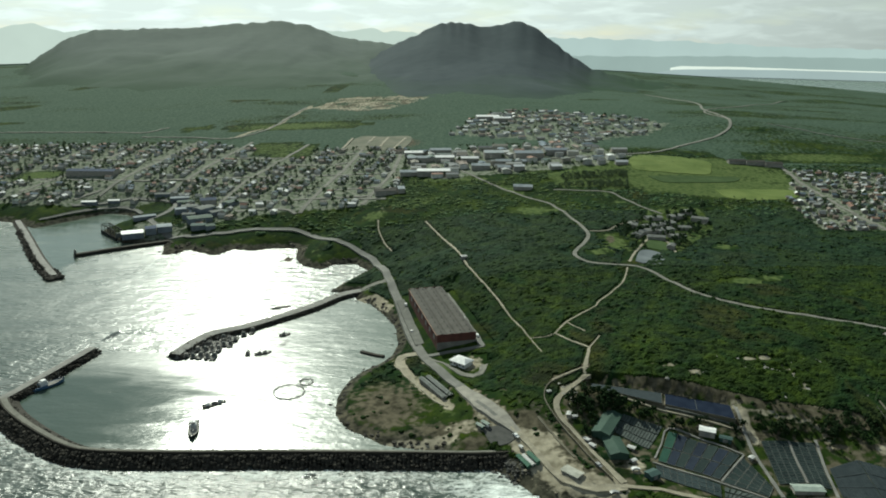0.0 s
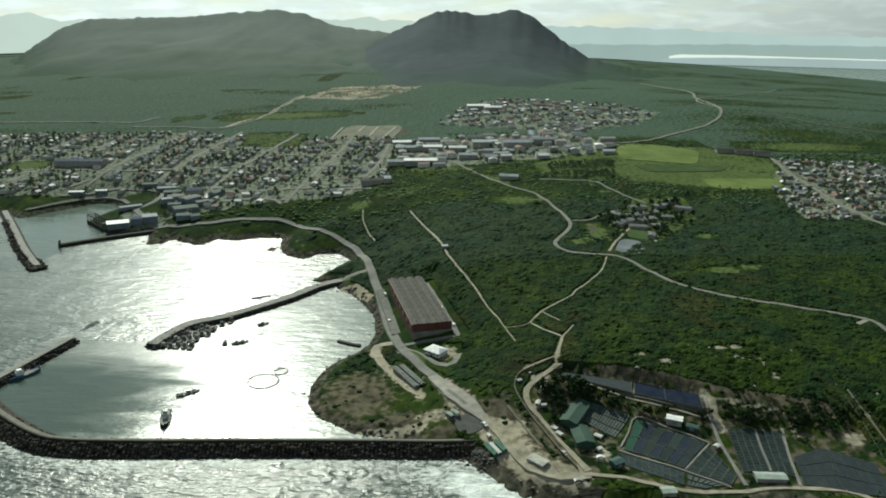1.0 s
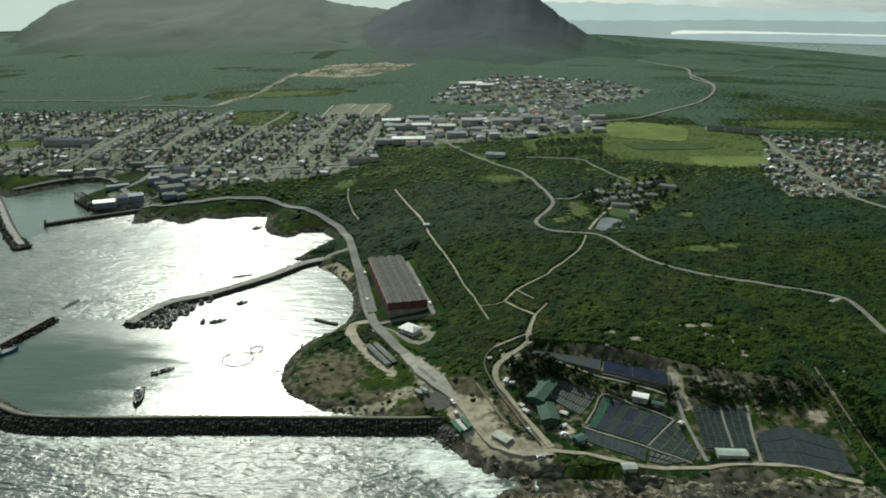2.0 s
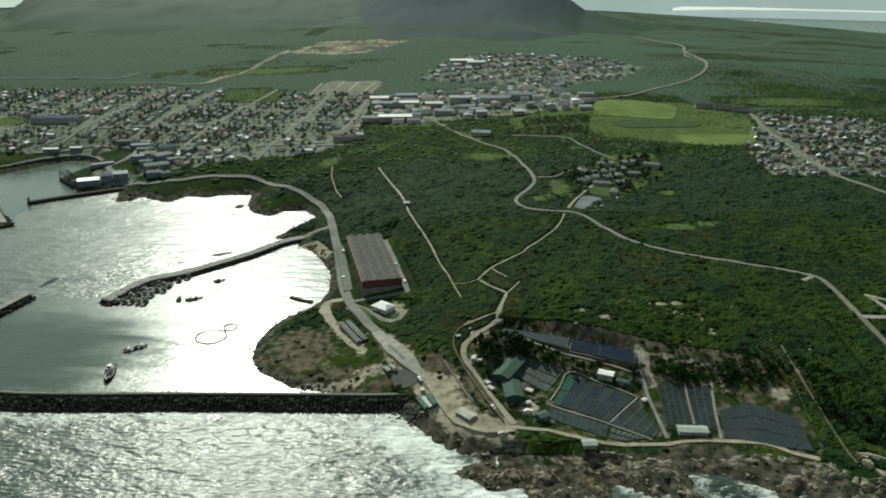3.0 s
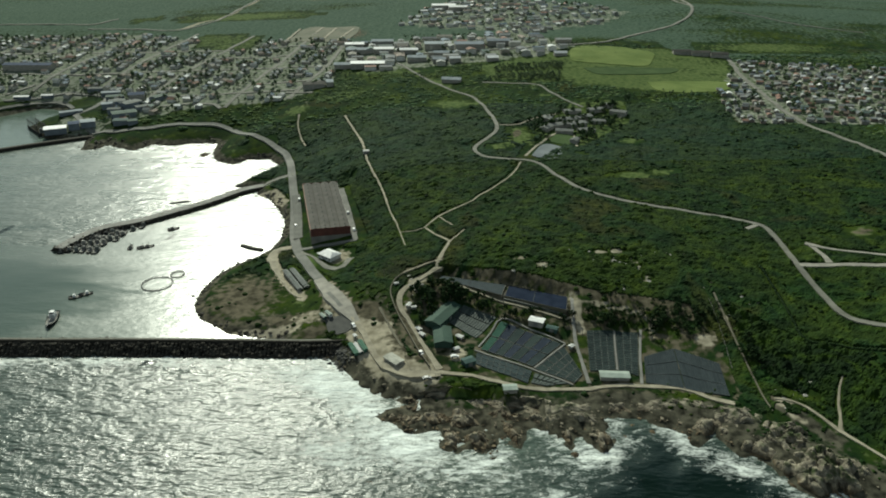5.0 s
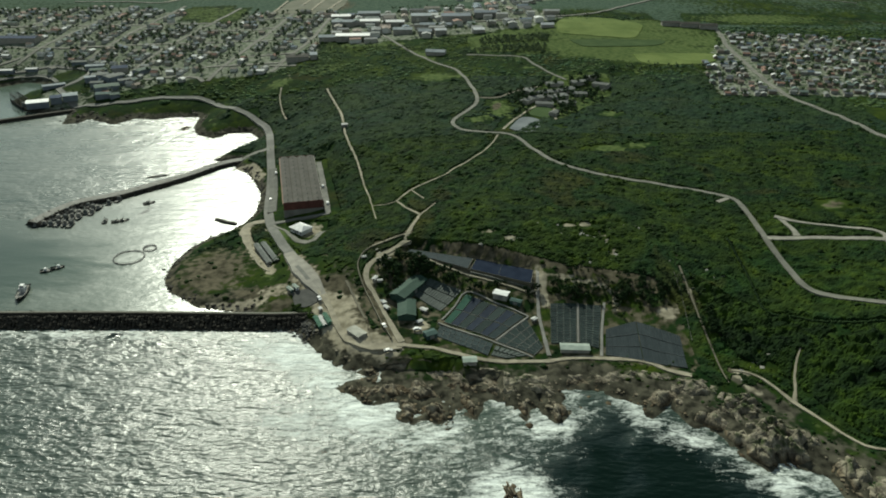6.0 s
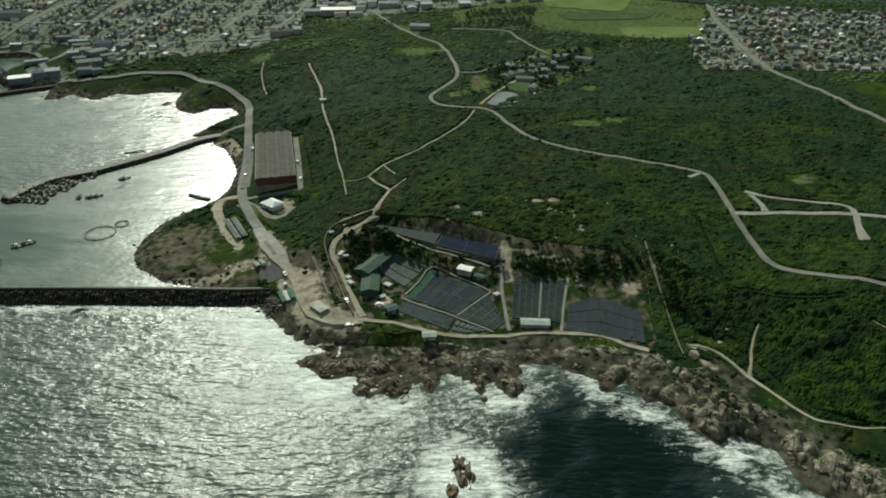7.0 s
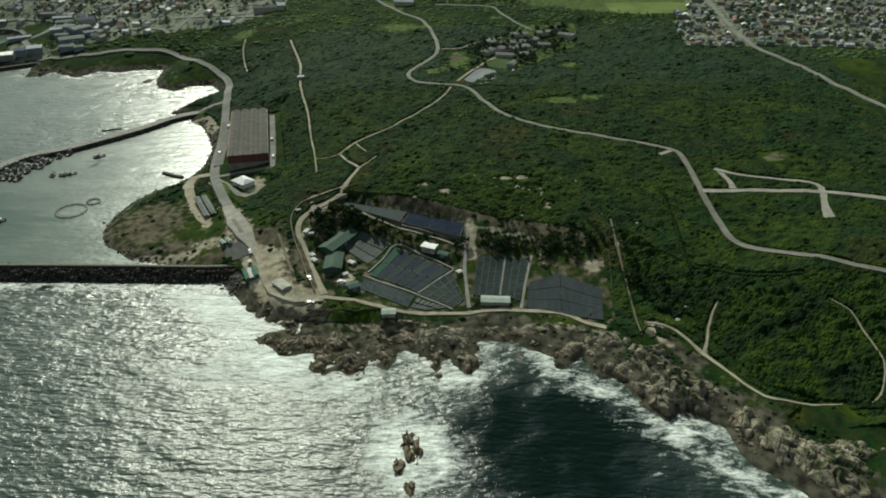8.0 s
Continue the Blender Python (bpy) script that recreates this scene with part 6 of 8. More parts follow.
M["hut_white"] = matter("dull_white_sheet", (0.34, 0.34, 0.32), (0.5, 0.5, 0.48), 2, 0.8, 0.1)
M["net_moss"] = matter("moss_green_net", (0.007, 0.015, 0.015), (0.026, 0.041, 0.038), 2.2, 0.85, 0.5, fine=0.45, random_object=0.5, spec=0.12)
M["net_slate"] = matter("slate_blue_net", (0.014, 0.022, 0.025), (0.033, 0.044, 0.048), 2.5, 0.85, 0.4, fine=0.5, random_object=0.25, spec=0.12)
M["pale_rim"] = matter("pale_tank_rim", (0.07, 0.075, 0.066), (0.13, 0.135, 0.12), 2, 0.85, 0.2)
M["cream_roof"] = matter("pale_stone_coloured_roof", (0.26, 0.26, 0.22), (0.40, 0.395, 0.34), 3, 0.85, 0.15, spec=0.1)
M["teal"] = matter("teal_sheet", (0.032, 0.062, 0.056), (0.055, 0.094, 0.084), 4, 0.8, 0.15, spec=0.15)
M["feed_roof"] = matter("pale_green_sheet_roof", (0.20, 0.24, 0.21), (0.32, 0.36, 0.315), 4, 0.85, 0.15, spec=0.1)
M["shed_green"] = matter("bright_green_sheet", (0.045, 0.105, 0.070), (0.075, 0.15, 0.105), 3, 0.8, 0.15, spec=0.15)
M["shed_roof"] = matter("pale_grey_sheet_roof", (0.10, 0.108, 0.10), (0.17, 0.178, 0.165), 4, 0.85, 0.15, spec=0.1)
M["pool_blue"] = matter("dark_blue_pool_lining", (0.006, 0.011, 0.024), (0.016, 0.024, 0.042), 5, 0.9, 0.2, spec=0.04)
M["slate_rim"] = matter("slate_tank_rim", (0.03, 0.038, 0.04), (0.06, 0.07, 0.07), 2, 0.85, 0.2)
M["tank_wall"] = matter("dull_tank_rim", (0.03, 0.04, 0.038), (0.07, 0.082, 0.076), 3, 0.85, 0.2)
M["net_grey"] = matter("grey_green_net", (0.022, 0.034, 0.030), (0.062, 0.078, 0.068), 4, 0.75, 0.3, random_object=0.4)
tank_block([(102.1, 361.3), (111.3, 376.3), (130.2, 364.1), (118.1, 347.3)], 3, 13, M["net_grey"], "grey-green netted fish tanks in rows", 0.03, 0.09)
tank_block([(120.2, 336.5), (132.2, 360.5), (164, 340.3), (147.1, 321.8)], 2, 7, M["net"], "long netted fish tanks, green and dark blue by turns", 0.008, 0.035, {0: M["net_green"], 1: M["net_blue"], 2: M["net_moss"], 3: M["net_blue"], 4: M["net_moss"], 5: M["net_blue"]}, M["pale_rim"])
tank_block([(148.1, 320.3), (165, 338.5), (172, 317.2), (167, 309.9)], 5, 4, M["net_moss"], "broad dark green netted fish tanks", 0.016, 0.02, None, M["pale_rim"])
tank_block([(118.3, 333.2), (146.1, 318), (143.2, 307.9), (116.5, 323.3)], 9, 3, M["net"], "dark netted fish tanks", 0.02, 0.02)
tank_block([(147.6, 317.2), (164, 309.1), (152, 306.1), (144.6, 307.9)], 6, 2, M["net_grey"], "small grey fish tanks", 0.1, 0.1)
tank_block([(179, 351.1), (193.7, 352.3), (189.8, 321.5), (176.4, 320.4)], 4, 15, M["net_moss"], "dark green netted fish tanks in narrow rows", 0.014, 0.05)
tank_block([(195, 352.4), (207.2, 351.2), (200.6, 317), (191.4, 321)], 3, 17, M["net_moss"], "dark green netted fish tanks in narrow rows", 0.014, 0.05)
tank_block([(206.6, 331.8), (223.1, 337.1), (221.1, 306.7), (203.4, 311.9)], 13, 3, M["net_slate"], "slate-coloured netted fish tanks", 0.012, 0.004, None, M["slate_rim"])
tank_block([(223.5, 337), (243.2, 323.5), (241.2, 299.6), (221.5, 306.4)], 12, 3, M["net_slate"], "slate-coloured netted fish tanks", 0.012, 0.004, None, M["slate_rim"])


for n, pts in enumerate([[(117.3, 335.4), (132.2, 327), (147.1, 319.5), (166, 308.2)], [(119.2, 338.6), (126.1, 351.2), (133.2, 362.2), (150.1, 351.5), (166, 341)], [(147.6, 320.8), (157, 330.8), (166, 340.5)], [(194.4, 352.3), (190.6, 321)]]):
    ribbon("pavement_walkway_%d" % (n + 1), pts, 1.0, M["concrete"], "pale concrete walkway between tanks", lift=0.5, kind_name="walkway")


def basin(name, quad, cover, label, level):
    """A lined pool with a level rim and an earth bank on its low side."""
    TANK_BLOCKS.append(np.array(quad, float))
    base = thing(name, pose(0, 0, 0), label, "pool")
    part("lining", tank(quad, 0.0, 1.0, 0.0, 1.0, M["earth"], cover, 0.35, level, 6.0), None, base)
    part("divider", tank(quad, 0.46, 0.468, 0.02, 0.98, M["slate_rim"], M["slate_rim"], 0.45, level), None, base)
    return base


basin("storage_pool", [(138.5, 391.9), (171.8, 378.1), (169.1, 362.3), (135.1, 378.8)], M["pool_blue"], "long dark blue lined pool behind a bank", 18.25)
basin("settling_pool", [(97.5, 403.4), (136.8, 391.5), (133.5, 378.7), (96.7, 399.5)], M["net_slate"], "dark covered pool behind a bank", 18.65)


def wall_line(name, points, thick, high, material, label):
    """A long low wall that follows the ground."""
    line = smooth_line(points, 3)
    s = sides(line) * thick / 2
    z = height(line[:, 0], line[:, 1])
    v = np.stack([np.c_[line + s, z - 1.0], np.c_[line + s, z + high], np.c_[line - s, z + high], np.c_[line - s, z - 1.0]], 1)
    ids = np.arange(len(line) * 4).reshape(-1, 4)
    me = mesh_of(name, v.reshape(-1, 3), [(a[j], a[(j + 1) % 4], b[(j + 1) % 4], b[j]) for a, b in zip(ids[:-1], ids[1:]) for j in range(4)] + [tuple(ids[0]), tuple(ids[-1])])
    me.materials.append(material)
    return tagged(new(name, me), label, "wall", "walls of the farm")


wall_line("retaining_wall", [(93.6, 412.7), (81.4, 406.6), (72.3, 400.9), (68.4, 392.7), (68.3, 383.2), (72.6, 368.9), (79.5, 352.1), (86.5, 335.2), (93.5, 320)], 0.6, 1.2, M["earth"], "long earth-coloured retaining wall beside the farm lane")
wall_line("pool_wall", [(134.8, 377.4), (151.8, 369.2), (168.8, 360.9)], 0.6, 0.9, M["pale_rim"], "low pale wall below the long pool")


def gable(length, width, eave, rise, over=0.4, thick=0.18):
    """Walls with gables, along x, and a two-pitch roof of some thickness."""
    walls = bmesh.new()
    half = width / 2
    prism(walls, [(-half, -1.5), (half, -1.5), (half, eave), (0, eave + rise - 0.05), (-half, eave)], -length / 2, length / 2)
    roof = bmesh.new()
    k = rise / half
    o = half + over
    prism(roof, [(-o, eave - k * over + 0.02), (0, eave + rise + 0.02), (o, eave - k * over + 0.02), (o, eave - k * over + thick + 0.02), (0, eave + rise + thick + 0.02), (-o, eave - k * over + thick + 0.02)], -length / 2 - over, length / 2 + over)
    for bm in (walls, roof):
        bmesh.ops.rotate(bm, verts=bm.verts, matrix=Matrix.Rotation(radians(-90), 3, "Z"))
        bmesh.ops.recalc_face_normals(bm, faces=bm.faces)
    return walls, roof


def building(name, x, y, turn, length, width, eave, rise, wall, roof, label, category="building", group="", windows=0, door=True, z=None):
    base = thing(name, pose(x, y, z_at(x, y) if z is None else z, 0, 0, turn), label, category, group)
    w, r = gable(length, width, eave, rise)
    part("wall", w, wall, base)
    part("roof", r, roof, base)
    for k in range(windows):
        px = -length / 2 + (k + 0.5) * length / windows
        for side in (-1, 1):
            part("window", boxes((px - 0.6, px + 0.6, side * width / 2 - 0.06, side * width / 2 + 0.06, eave * 0.4, eave * 0.8), bevel=0.02), M["glass"], base)
    if door:
        part("door", boxes((-1.2, 1.2, -width / 2 - 0.07, -width / 2 + 0.05, 0, min(2.6, eave * 0.8)), bevel=0.02), M["steel"], base)
    return base


building("farm_hall", 99.7, 365.1, 62, 25, 9.5, 2.8, 1.3, M["roof_green"], M["roof_green"], "long green-roofed farm hall", windows=6)
building("farm_office", 99.8, 344.8, 94, 16.5, 9.5, 2.8, 1.2, M["roof_green"], M["roof_green"], "green-roofed farm office building", windows=4)
building("pump_house", 152.1, 356.9, -22, 8.0, 5, 3.0, 0.4, M["cream"], M["white"], "small white-roofed pump house")
building("pump_shelter", 160, 350.9, -25, 6, 3.0, 2.2, 0.5, M["teal"], M["teal"], "small teal shelter beside the pump house")
building("feed_store", 188.1, 315.9, -2, 14.5, 5.5, 1.7, 0.5, M["cream"], M["feed_roof"], "pale green-roofed feed store")
building("shore_hut", 134, 303, 5, 6.5, 4.5, 1.4, 0.4, M["cream"], M["feed_roof"], "small pale hut at the shore")
building("gate_hut", 113.5, 322.4, 30, 6, 5, 2.6, 0.6, M["teal"], M["teal"], "small teal-roofed gate hut")
building("lot_store", 74.5, 326.4, -45, 10, 5.6, 0.8, 0.4, M["cream"], M["cream_roof"], "long low pale store on the gravel lot")
building("boat_shed", 51.5, 340, -64, 11, 2.2, 2.0, 0.6, M["shed_green"], M["shed_green"], "narrow green shed beside the road", group="green sheds by the road")
building("boat_shed", 54, 340, -64, 10, 1.7, 1.6, 0.4, M["teal"], M["hut_white"], "narrow pale-roofed shed beside the road", group="green sheds by the road")
building("boat_shed", 56.5, 340.4, -64, 10, 2.0, 2.0, 0.6, M["shed_green"], M["shed_green"], "narrow green shed beside the road", group="green sheds by the road")
building("boat_shed", 30, 370, -50, 5, 1.7, 1.8, 0.4, M["teal"], M["feed_roof"], "short pale green shed beside the apron", group="green sheds by the road")
building("boat_shed", 33, 371.5, -50, 5, 1.7, 1.8, 0.4, M["white"], M["feed_roof"], "short pale shed beside the apron", group="green sheds by the road")
building("long_shed", 2.5, 416.5, -60, 30, 2.8, 2.2, 0.6, M["concrete"], M["shed_roof"], "long low grey shed on the point", group="long sheds on the point")
building("long_shed", 6.5, 418.5, -60, 29, 2.8, 2.2, 0.6, M["concrete"], M["shed_roof"], "long low grey shed on the point", group="long sheds on the point")
for x_, y_, t_, l_, w_ in ((70.9, 392.6, 20, 2.6, 1.8), (79.6, 372.5, 70, 4.5, 2.2), (82.6, 370.7, 10, 3, 1.8), (91.3, 358.5, 40, 4, 2.6), (86.4, 352.3, -50, 3.6, 2.2), (88.4, 347.5, -50, 4, 2.2), (109.1, 347.3, -35, 4.2, 2.8), (107.3, 335.3, 30, 3.4, 2.2), (51, 350, -60, 2.6, 1.8), (169, 338, 40, 3, 2.4)):
    building("site_hut", x_, y_, t_, l_ * 0.85, w_ * 0.8, 1.3, 0.25, M["cream"], M["hut_white"], "small white hut beside the farm lane", group="white huts of the farm")



# ---------------------------------------------------------------- warehouse and white house
def warehouse():
    """A long factory store of four low-pitched bays side by side, with a dark red front."""
    base = thing("warehouse", pose(6.0, 524.2, 13.2, 0, 0, 104.1), "large factory warehouse with grey ribbed roof and dark red front", "warehouse")
    length, width, eave = 99.0, 28.0, 6.0
    part("side_wall", boxes((-length / 2, length / 2, width / 2 - 0.3, width / 2, -9, eave - 0.2)), M["red_wall"], base, "brown-red side wall")
    part("side_wall", boxes((-length / 2, length / 2, -width / 2, -width / 2 + 0.3, -9, eave - 0.2)), M["cream"], base, "pale side wall")
    part("front_wall", boxes((-length / 2 - 0.3, -length / 2, -width / 2, width / 2, -9, eave + 0.7), bevel=0.05), M["red_wall"], base, "dark red front wall")
    part("back_wall", boxes((length / 2, length / 2 + 0.3, -width / 2, width / 2, -9, eave + 0.7)), M["red_wall"], base)
    part("plinth", boxes((-length / 2 - 0.5, -length / 2 - 0.3, -width / 2 - 0.2, width / 2 + 0.2, -9, 0.9)), M["concrete"], base)
    bay = width / 4
    for k in range(4):
        c = -width / 2 + (k + 0.5) * bay
        bm = bmesh.new()
        prism(bm, [(-bay / 2 + 0.25, eave - 0.1), (0, eave + 0.9), (bay / 2 - 0.25, eave - 0.1), (bay / 2 - 0.25, eave + 0.08), (0, eave + 1.08), (-bay / 2 + 0.25, eave + 0.08)], -length / 2, length / 2)
        bmesh.ops.rotate(bm, verts=bm.verts, matrix=Matrix.Rotation(radians(-90), 3, "Z"))
        bmesh.ops.translate(bm, verts=bm.verts, vec=(0, c, 0))
        bmesh.ops.recalc_face_normals(bm, faces=bm.faces)
        roof = part("roof", bm, M["roof_grey"], base, "weathered grey sheet roof bay")
        for i in range(11):
            px = -length / 2 + 4 + i * 9.0
            part("roof_vent", boxes((px - 0.9, px + 0.9, c - 0.3, c + 0.3, eave + 0.9, eave + 1.35), bevel=0.08), M["hull_dark"], roof)
        if k:
            part("valley_gutter", boxes((-length / 2, length / 2, c - bay / 2 - 0.3, c - bay / 2 + 0.3, eave - 0.35, eave - 0.12)), M["armour"], base, "dark valley gutter")
    part("verge", boxes((-length / 2, length / 2, width / 2 + 0.0, width / 2 + 0.5, eave - 0.3, eave + 0.0), bevel=0.04), M["rust"], base, "rusty verge strip")
    for k in range(5):
        part("loading_door", boxes((-length / 2 - 0.38, -length / 2 - 0.28, -12 + k * 5.5, -9 + k * 5.5, 0.3, 4.2), bevel=0.02), M["red_wall"], base)
    for k in range(7):
        part("side_door", boxes((-42 + k * 13, -38 + k * 13, width / 2 - 0.02, width / 2 + 0.08, 0.2, 3.6), bevel=0.02), M["steel"], base)
    return base


M["rust"] = matter("rusty_orange_metal", (0.13, 0.075, 0.045), (0.22, 0.14, 0.09), 4, 0.8, 0.2)
warehouse()
ribbon("pavement_warehouse", [(36, 471), (28, 506), (18, 547), (11, 576)], 4.5, M["old_tar"], "worn yard strip beside the warehouse", lift=0.5, ragged=0.05, kind_name="pavement")
ribbon("pavement_warehouse_front", [(-1, 466), (16, 468), (37, 471)], 4.0, M["old_tar"], "worn apron before the warehouse", lift=0.5, kind_name="pavement")
ribbon("pavement_warehouse_side", [(-8, 486), (-17, 530), (-27, 572)], 7.0, M["asphalt"], "tarred yard between road and warehouse", lift=0.42, kind_name="pavement")


def white_house():
    base = thing("white_house", pose(21, 449, z_at(21, 449), 0, 0, -38), "white-walled house with a pale hipped sheet roof", "house")
    L, W, e, h = 12.0, 9.5, 3.2, 2.0
    part("wall", boxes((-L / 2, L / 2, -W / 2, W / 2, -1.5, e)), M["white"], base)
    bm = bmesh.new()
    o = 0.6
    low = [bm.verts.new((x, y, e + 0.03)) for x, y in ((-L / 2 - o, -W / 2 - o), (L / 2 + o, -W / 2 - o), (L / 2 + o, W / 2 + o), (-L / 2 - o, W / 2 + o))]
    under = [bm.verts.new((v.co.x, v.co.y, e - 0.2)) for v in low]
    ridge_a, ridge_b = bm.verts.new((-L / 4, 0, e + h)), bm.verts.new((L / 4, 0, e + h))
    for f in ((low[0], low[1], ridge_b, ridge_a), (low[1], low[2], ridge_b), (low[2], low[3], ridge_a, ridge_b), (low[3], low[0], ridge_a)):
        bm.faces.new(f)
    for j in range(4):
        bm.faces.new((under[j], under[(j + 1) % 4], low[(j + 1) % 4], low[j]))
    bm.faces.new(under[::-1])
    bmesh.ops.recalc_face_normals(bm, faces=bm.faces)
    part("roof", bm, M["white"], base, "white hipped roof")
    for x in (-5, -2, 2, 5):
        for s in (-1, 1):
            part("window", boxes((x - 0.7, x + 0.7, s * W / 2 - 0.05, s * W / 2 + 0.05, 1.0, 2.4), bevel=0.02), M["glass"], base)
    part("door", boxes((-0.6, 0.6, -W / 2 - 0.08, -W / 2 + 0.04, 0, 2.1), bevel=0.02), M["hull_dark"], base)
    return base


M["pale_roof"] = matter("pale_sheet_roof", (0.24, 0.265, 0.275), (0.38, 0.405, 0.415), 5, 0.9, 0.15, spec=0.06)
white_house()


# ---------------------------------------------------------------- boats and fish rings
def boat(name, x, y, turn, length, beam, hull, label, masts=2, house_at=-0.2, cabin_paint="white"):
    base = thing(name, pose(x, y, 0, 0, 0, turn), label, "boat", "moored boats")
    bm = bmesh.new()
    stations = [(-0.5, 0.72, 1.5), (-0.3, 0.95, 1.35), (0.0, 1.0, 1.35), (0.25, 0.86, 1.6), (0.42, 0.45, 2.0), (0.5, 0.06, 2.4)]
    k = length / 18
    rings = []
    for s, w, top in stations:
        h = beam / 2 * w
        rings.append([bm.verts.new((s * length, px, pz)) for px, pz in ((-h, top * k), (-h * 0.82, 0.1), (-h * 0.3, -0.9 * k), (h * 0.3, -0.9 * k), (h * 0.82, 0.1), (h, top * k))])
    for a, b in zip(rings[:-1], rings[1:]):
        for j in range(5):
            bm.faces.new((a[j], a[j + 1], b[j + 1], b[j]))
    bm.faces.new(rings[0][::-1])
    bmesh.ops.recalc_face_normals(bm, faces=bm.faces)
    part("hull", bm, hull, base)
    deck = bmesh.new()
    rows = [[deck.verts.new((s * length, px, top * k - 0.35)) for px in (-beam / 2 * w * 0.95, beam / 2 * w * 0.95)] for s, w, top in stations]
    for a, b in zip(rows[:-1], rows[1:]):
        deck.faces.new((a[0], a[1], b[1], b[0]))
    part("deck", deck, M["concrete"], base)
    c = house_at * length
    cabin = part("wheelhouse", boxes((c - length * 0.11, c + length * 0.11, -beam * 0.28, beam * 0.28, 0.9 * k, 3.6 * k), (c - length * 0.08, c + length * 0.08, -beam * 0.22, beam * 0.22, 3.6 * k, 4.9 * k), bevel=0.08), M[cabin_paint], base, "pale wheelhouse")
    part("window", boxes((c + length * 0.08, c + length * 0.083, -beam * 0.2, beam * 0.2, 4.0 * k, 4.6 * k)), M["glass"], cabin)
    for i in range(masts):
        px = c + (0.14 if i == 0 else 0.5) * length * (1 if house_at < 0 else -1)
        bm = bmesh.new()
        bmesh.ops.create_cone(bm, cap_ends=True, segments=8, radius1=0.16, radius2=0.09, depth=7 * k, matrix=Matrix.Translation((px, 0, 1 + 3.5 * k)))
        mast = part("mast", bm, M["steel"], base)
        part("boom", boxes((px - 0.1, px + length * 0.2, -0.09, 0.09, 2.6 * k, 2.8 * k), bevel=0.03), M["steel"], mast)
    for side in (-1, 1):
        part("bulwark_rail", boxes((-length * 0.48, -length * 0.1, side * beam * 0.44 - beam * 0.02, side * beam * 0.44 + beam * 0.02, 1.4 * k, 2.1 * k), bevel=0.03), hull, base)
    return base


M["hull_green"] = matter("dark_green_hull", (0.016, 0.028, 0.022), (0.04, 0.058, 0.046), 2, 0.85, 0.1, spec=0.1)
boat("fishing_vessel", -244.5, 430, 53, 20, 6.4, M["hull_blue"], "blue fishing vessel moored at the quay", 2, -0.15)
boat("fishing_boat", -133.5, 376, -76, 19, 6.0, M["hull_dark"], "dark fishing boat moored in the harbour", 2, -0.12)
boat("work_boat", -133.5, 405.5, 25, 8.5, 3.6, M["hull_dark"], "small dark work boat on a mooring", 1, -0.1)
boat("work_boat", -129.0, 409.5, 30, 8.5, 3.6, M["hull_dark"], "small dark work boat with a mast on a mooring", 1, 0.1)


def fish_ring(x, y, radius, label):
    base = thing("fish_ring", pose(x, y, 0.1), label, "fish cage", "fish cages in the harbour")
    for name, r, tube, z in (("float_pipe", radius, 0.32, 0.1), ("hand_pipe", radius - 0.2, 0.12, 1.1)):
        bm = bmesh.new()
        k, s = 56, 8
        rings = [[bm.verts.new(((r + tube * math.cos(b)) * math.cos(a), (r + tube * math.cos(b)) * math.sin(a), z + tube * math.sin(b))) for b in (6.2832 * j / s for j in range(s))] for a in (6.2832 * i / k for i in range(k))]
        for i in range(k):
            for j in range(s):
                bm.faces.new((rings[i][j], rings[(i + 1) % k][j], rings[(i + 1) % k][(j + 1) % s], rings[i][(j + 1) % s]))
        part(name, bm, M["float_ring"], base)
    for i in range(16):
        a = 6.2832 * i / 16
        part("stanchion", boxes((math.cos(a) * radius - 0.09, math.cos(a) * radius + 0.09, math.sin(a) * radius - 0.09, math.sin(a) * radius + 0.09, 0.2, 1.15)), M["float_ring"], base)
    return base


for x_, y_, t_, l_ in ((-111, 517, 40, 9.0), (-130, 482, 100, 8.5), (-121, 482, 20, 8.5), (-117.5, 484, 30, 8.0)):
    boat("small_boat", x_, y_, t_, l_, l_ * 0.42, M["hull_dark"], "small dark fishing boat with pale wheelhouse on a mooring", 1, -0.1, "cream")
rng = np.random.RandomState(93)
RAFT = [(-177 + 4.9 * i, 478 - 0.9 * abs(i - 2.5)) for i in range(6)] + [(-172 + 4.9 * i, 489) for i in range(5)] + [(-166 + 4.8 * i, 499.5 - 0.5 * i) for i in range(5)] + [(-160 + 4.8 * i, 510 - 1.0 * i) for i in range(4)] + [(-142, 517), (-137, 523)]
for n, (x_, y_) in enumerate(RAFT):
    boat("rafted_boat", x_ + rng.uniform(-0.3, 0.3), y_ + rng.uniform(-0.5, 0.5), 100 + rng.uniform(-9, 9) + 180 * (n % 3 == 1), rng.uniform(10.2, 11.6), rng.uniform(4.4, 4.9), M[("hull_dark", "hull_dark", "hull_green")[n % 3]],
         ("small dark fishing boat rafted beside the jetty", "small dark fishing boat rafted beside the jetty", "small green fishing boat rafted beside the jetty")[n % 3], 1, (-0.12, 0.1)[n % 2], ("concrete", "cream", "shed_roof")[n % 3])
pontoon = thing("mooring_pontoon", pose(-126.5, 575, 0, 0, 0, 22), "dark floating pontoon moored outside the jetty", "pontoon")
part("deck", boxes((-8, 8, -1.1, 1.1, 0.35, 0.7), bevel=0.06), M["armour"], pontoon)
for k in range(4):
    part("float", boxes((-7.4 + 4.1 * k, -4.9 + 4.1 * k, -1.0, 1.0, -0.4, 0.34), bevel=0.1), M["hull_dark"], pontoon)
fish_ring(-89, 425, 9.8, "large floating ring of a fish cage")
fish_ring(-80.5, 439, 4.4, "small floating ring of a fish cage")


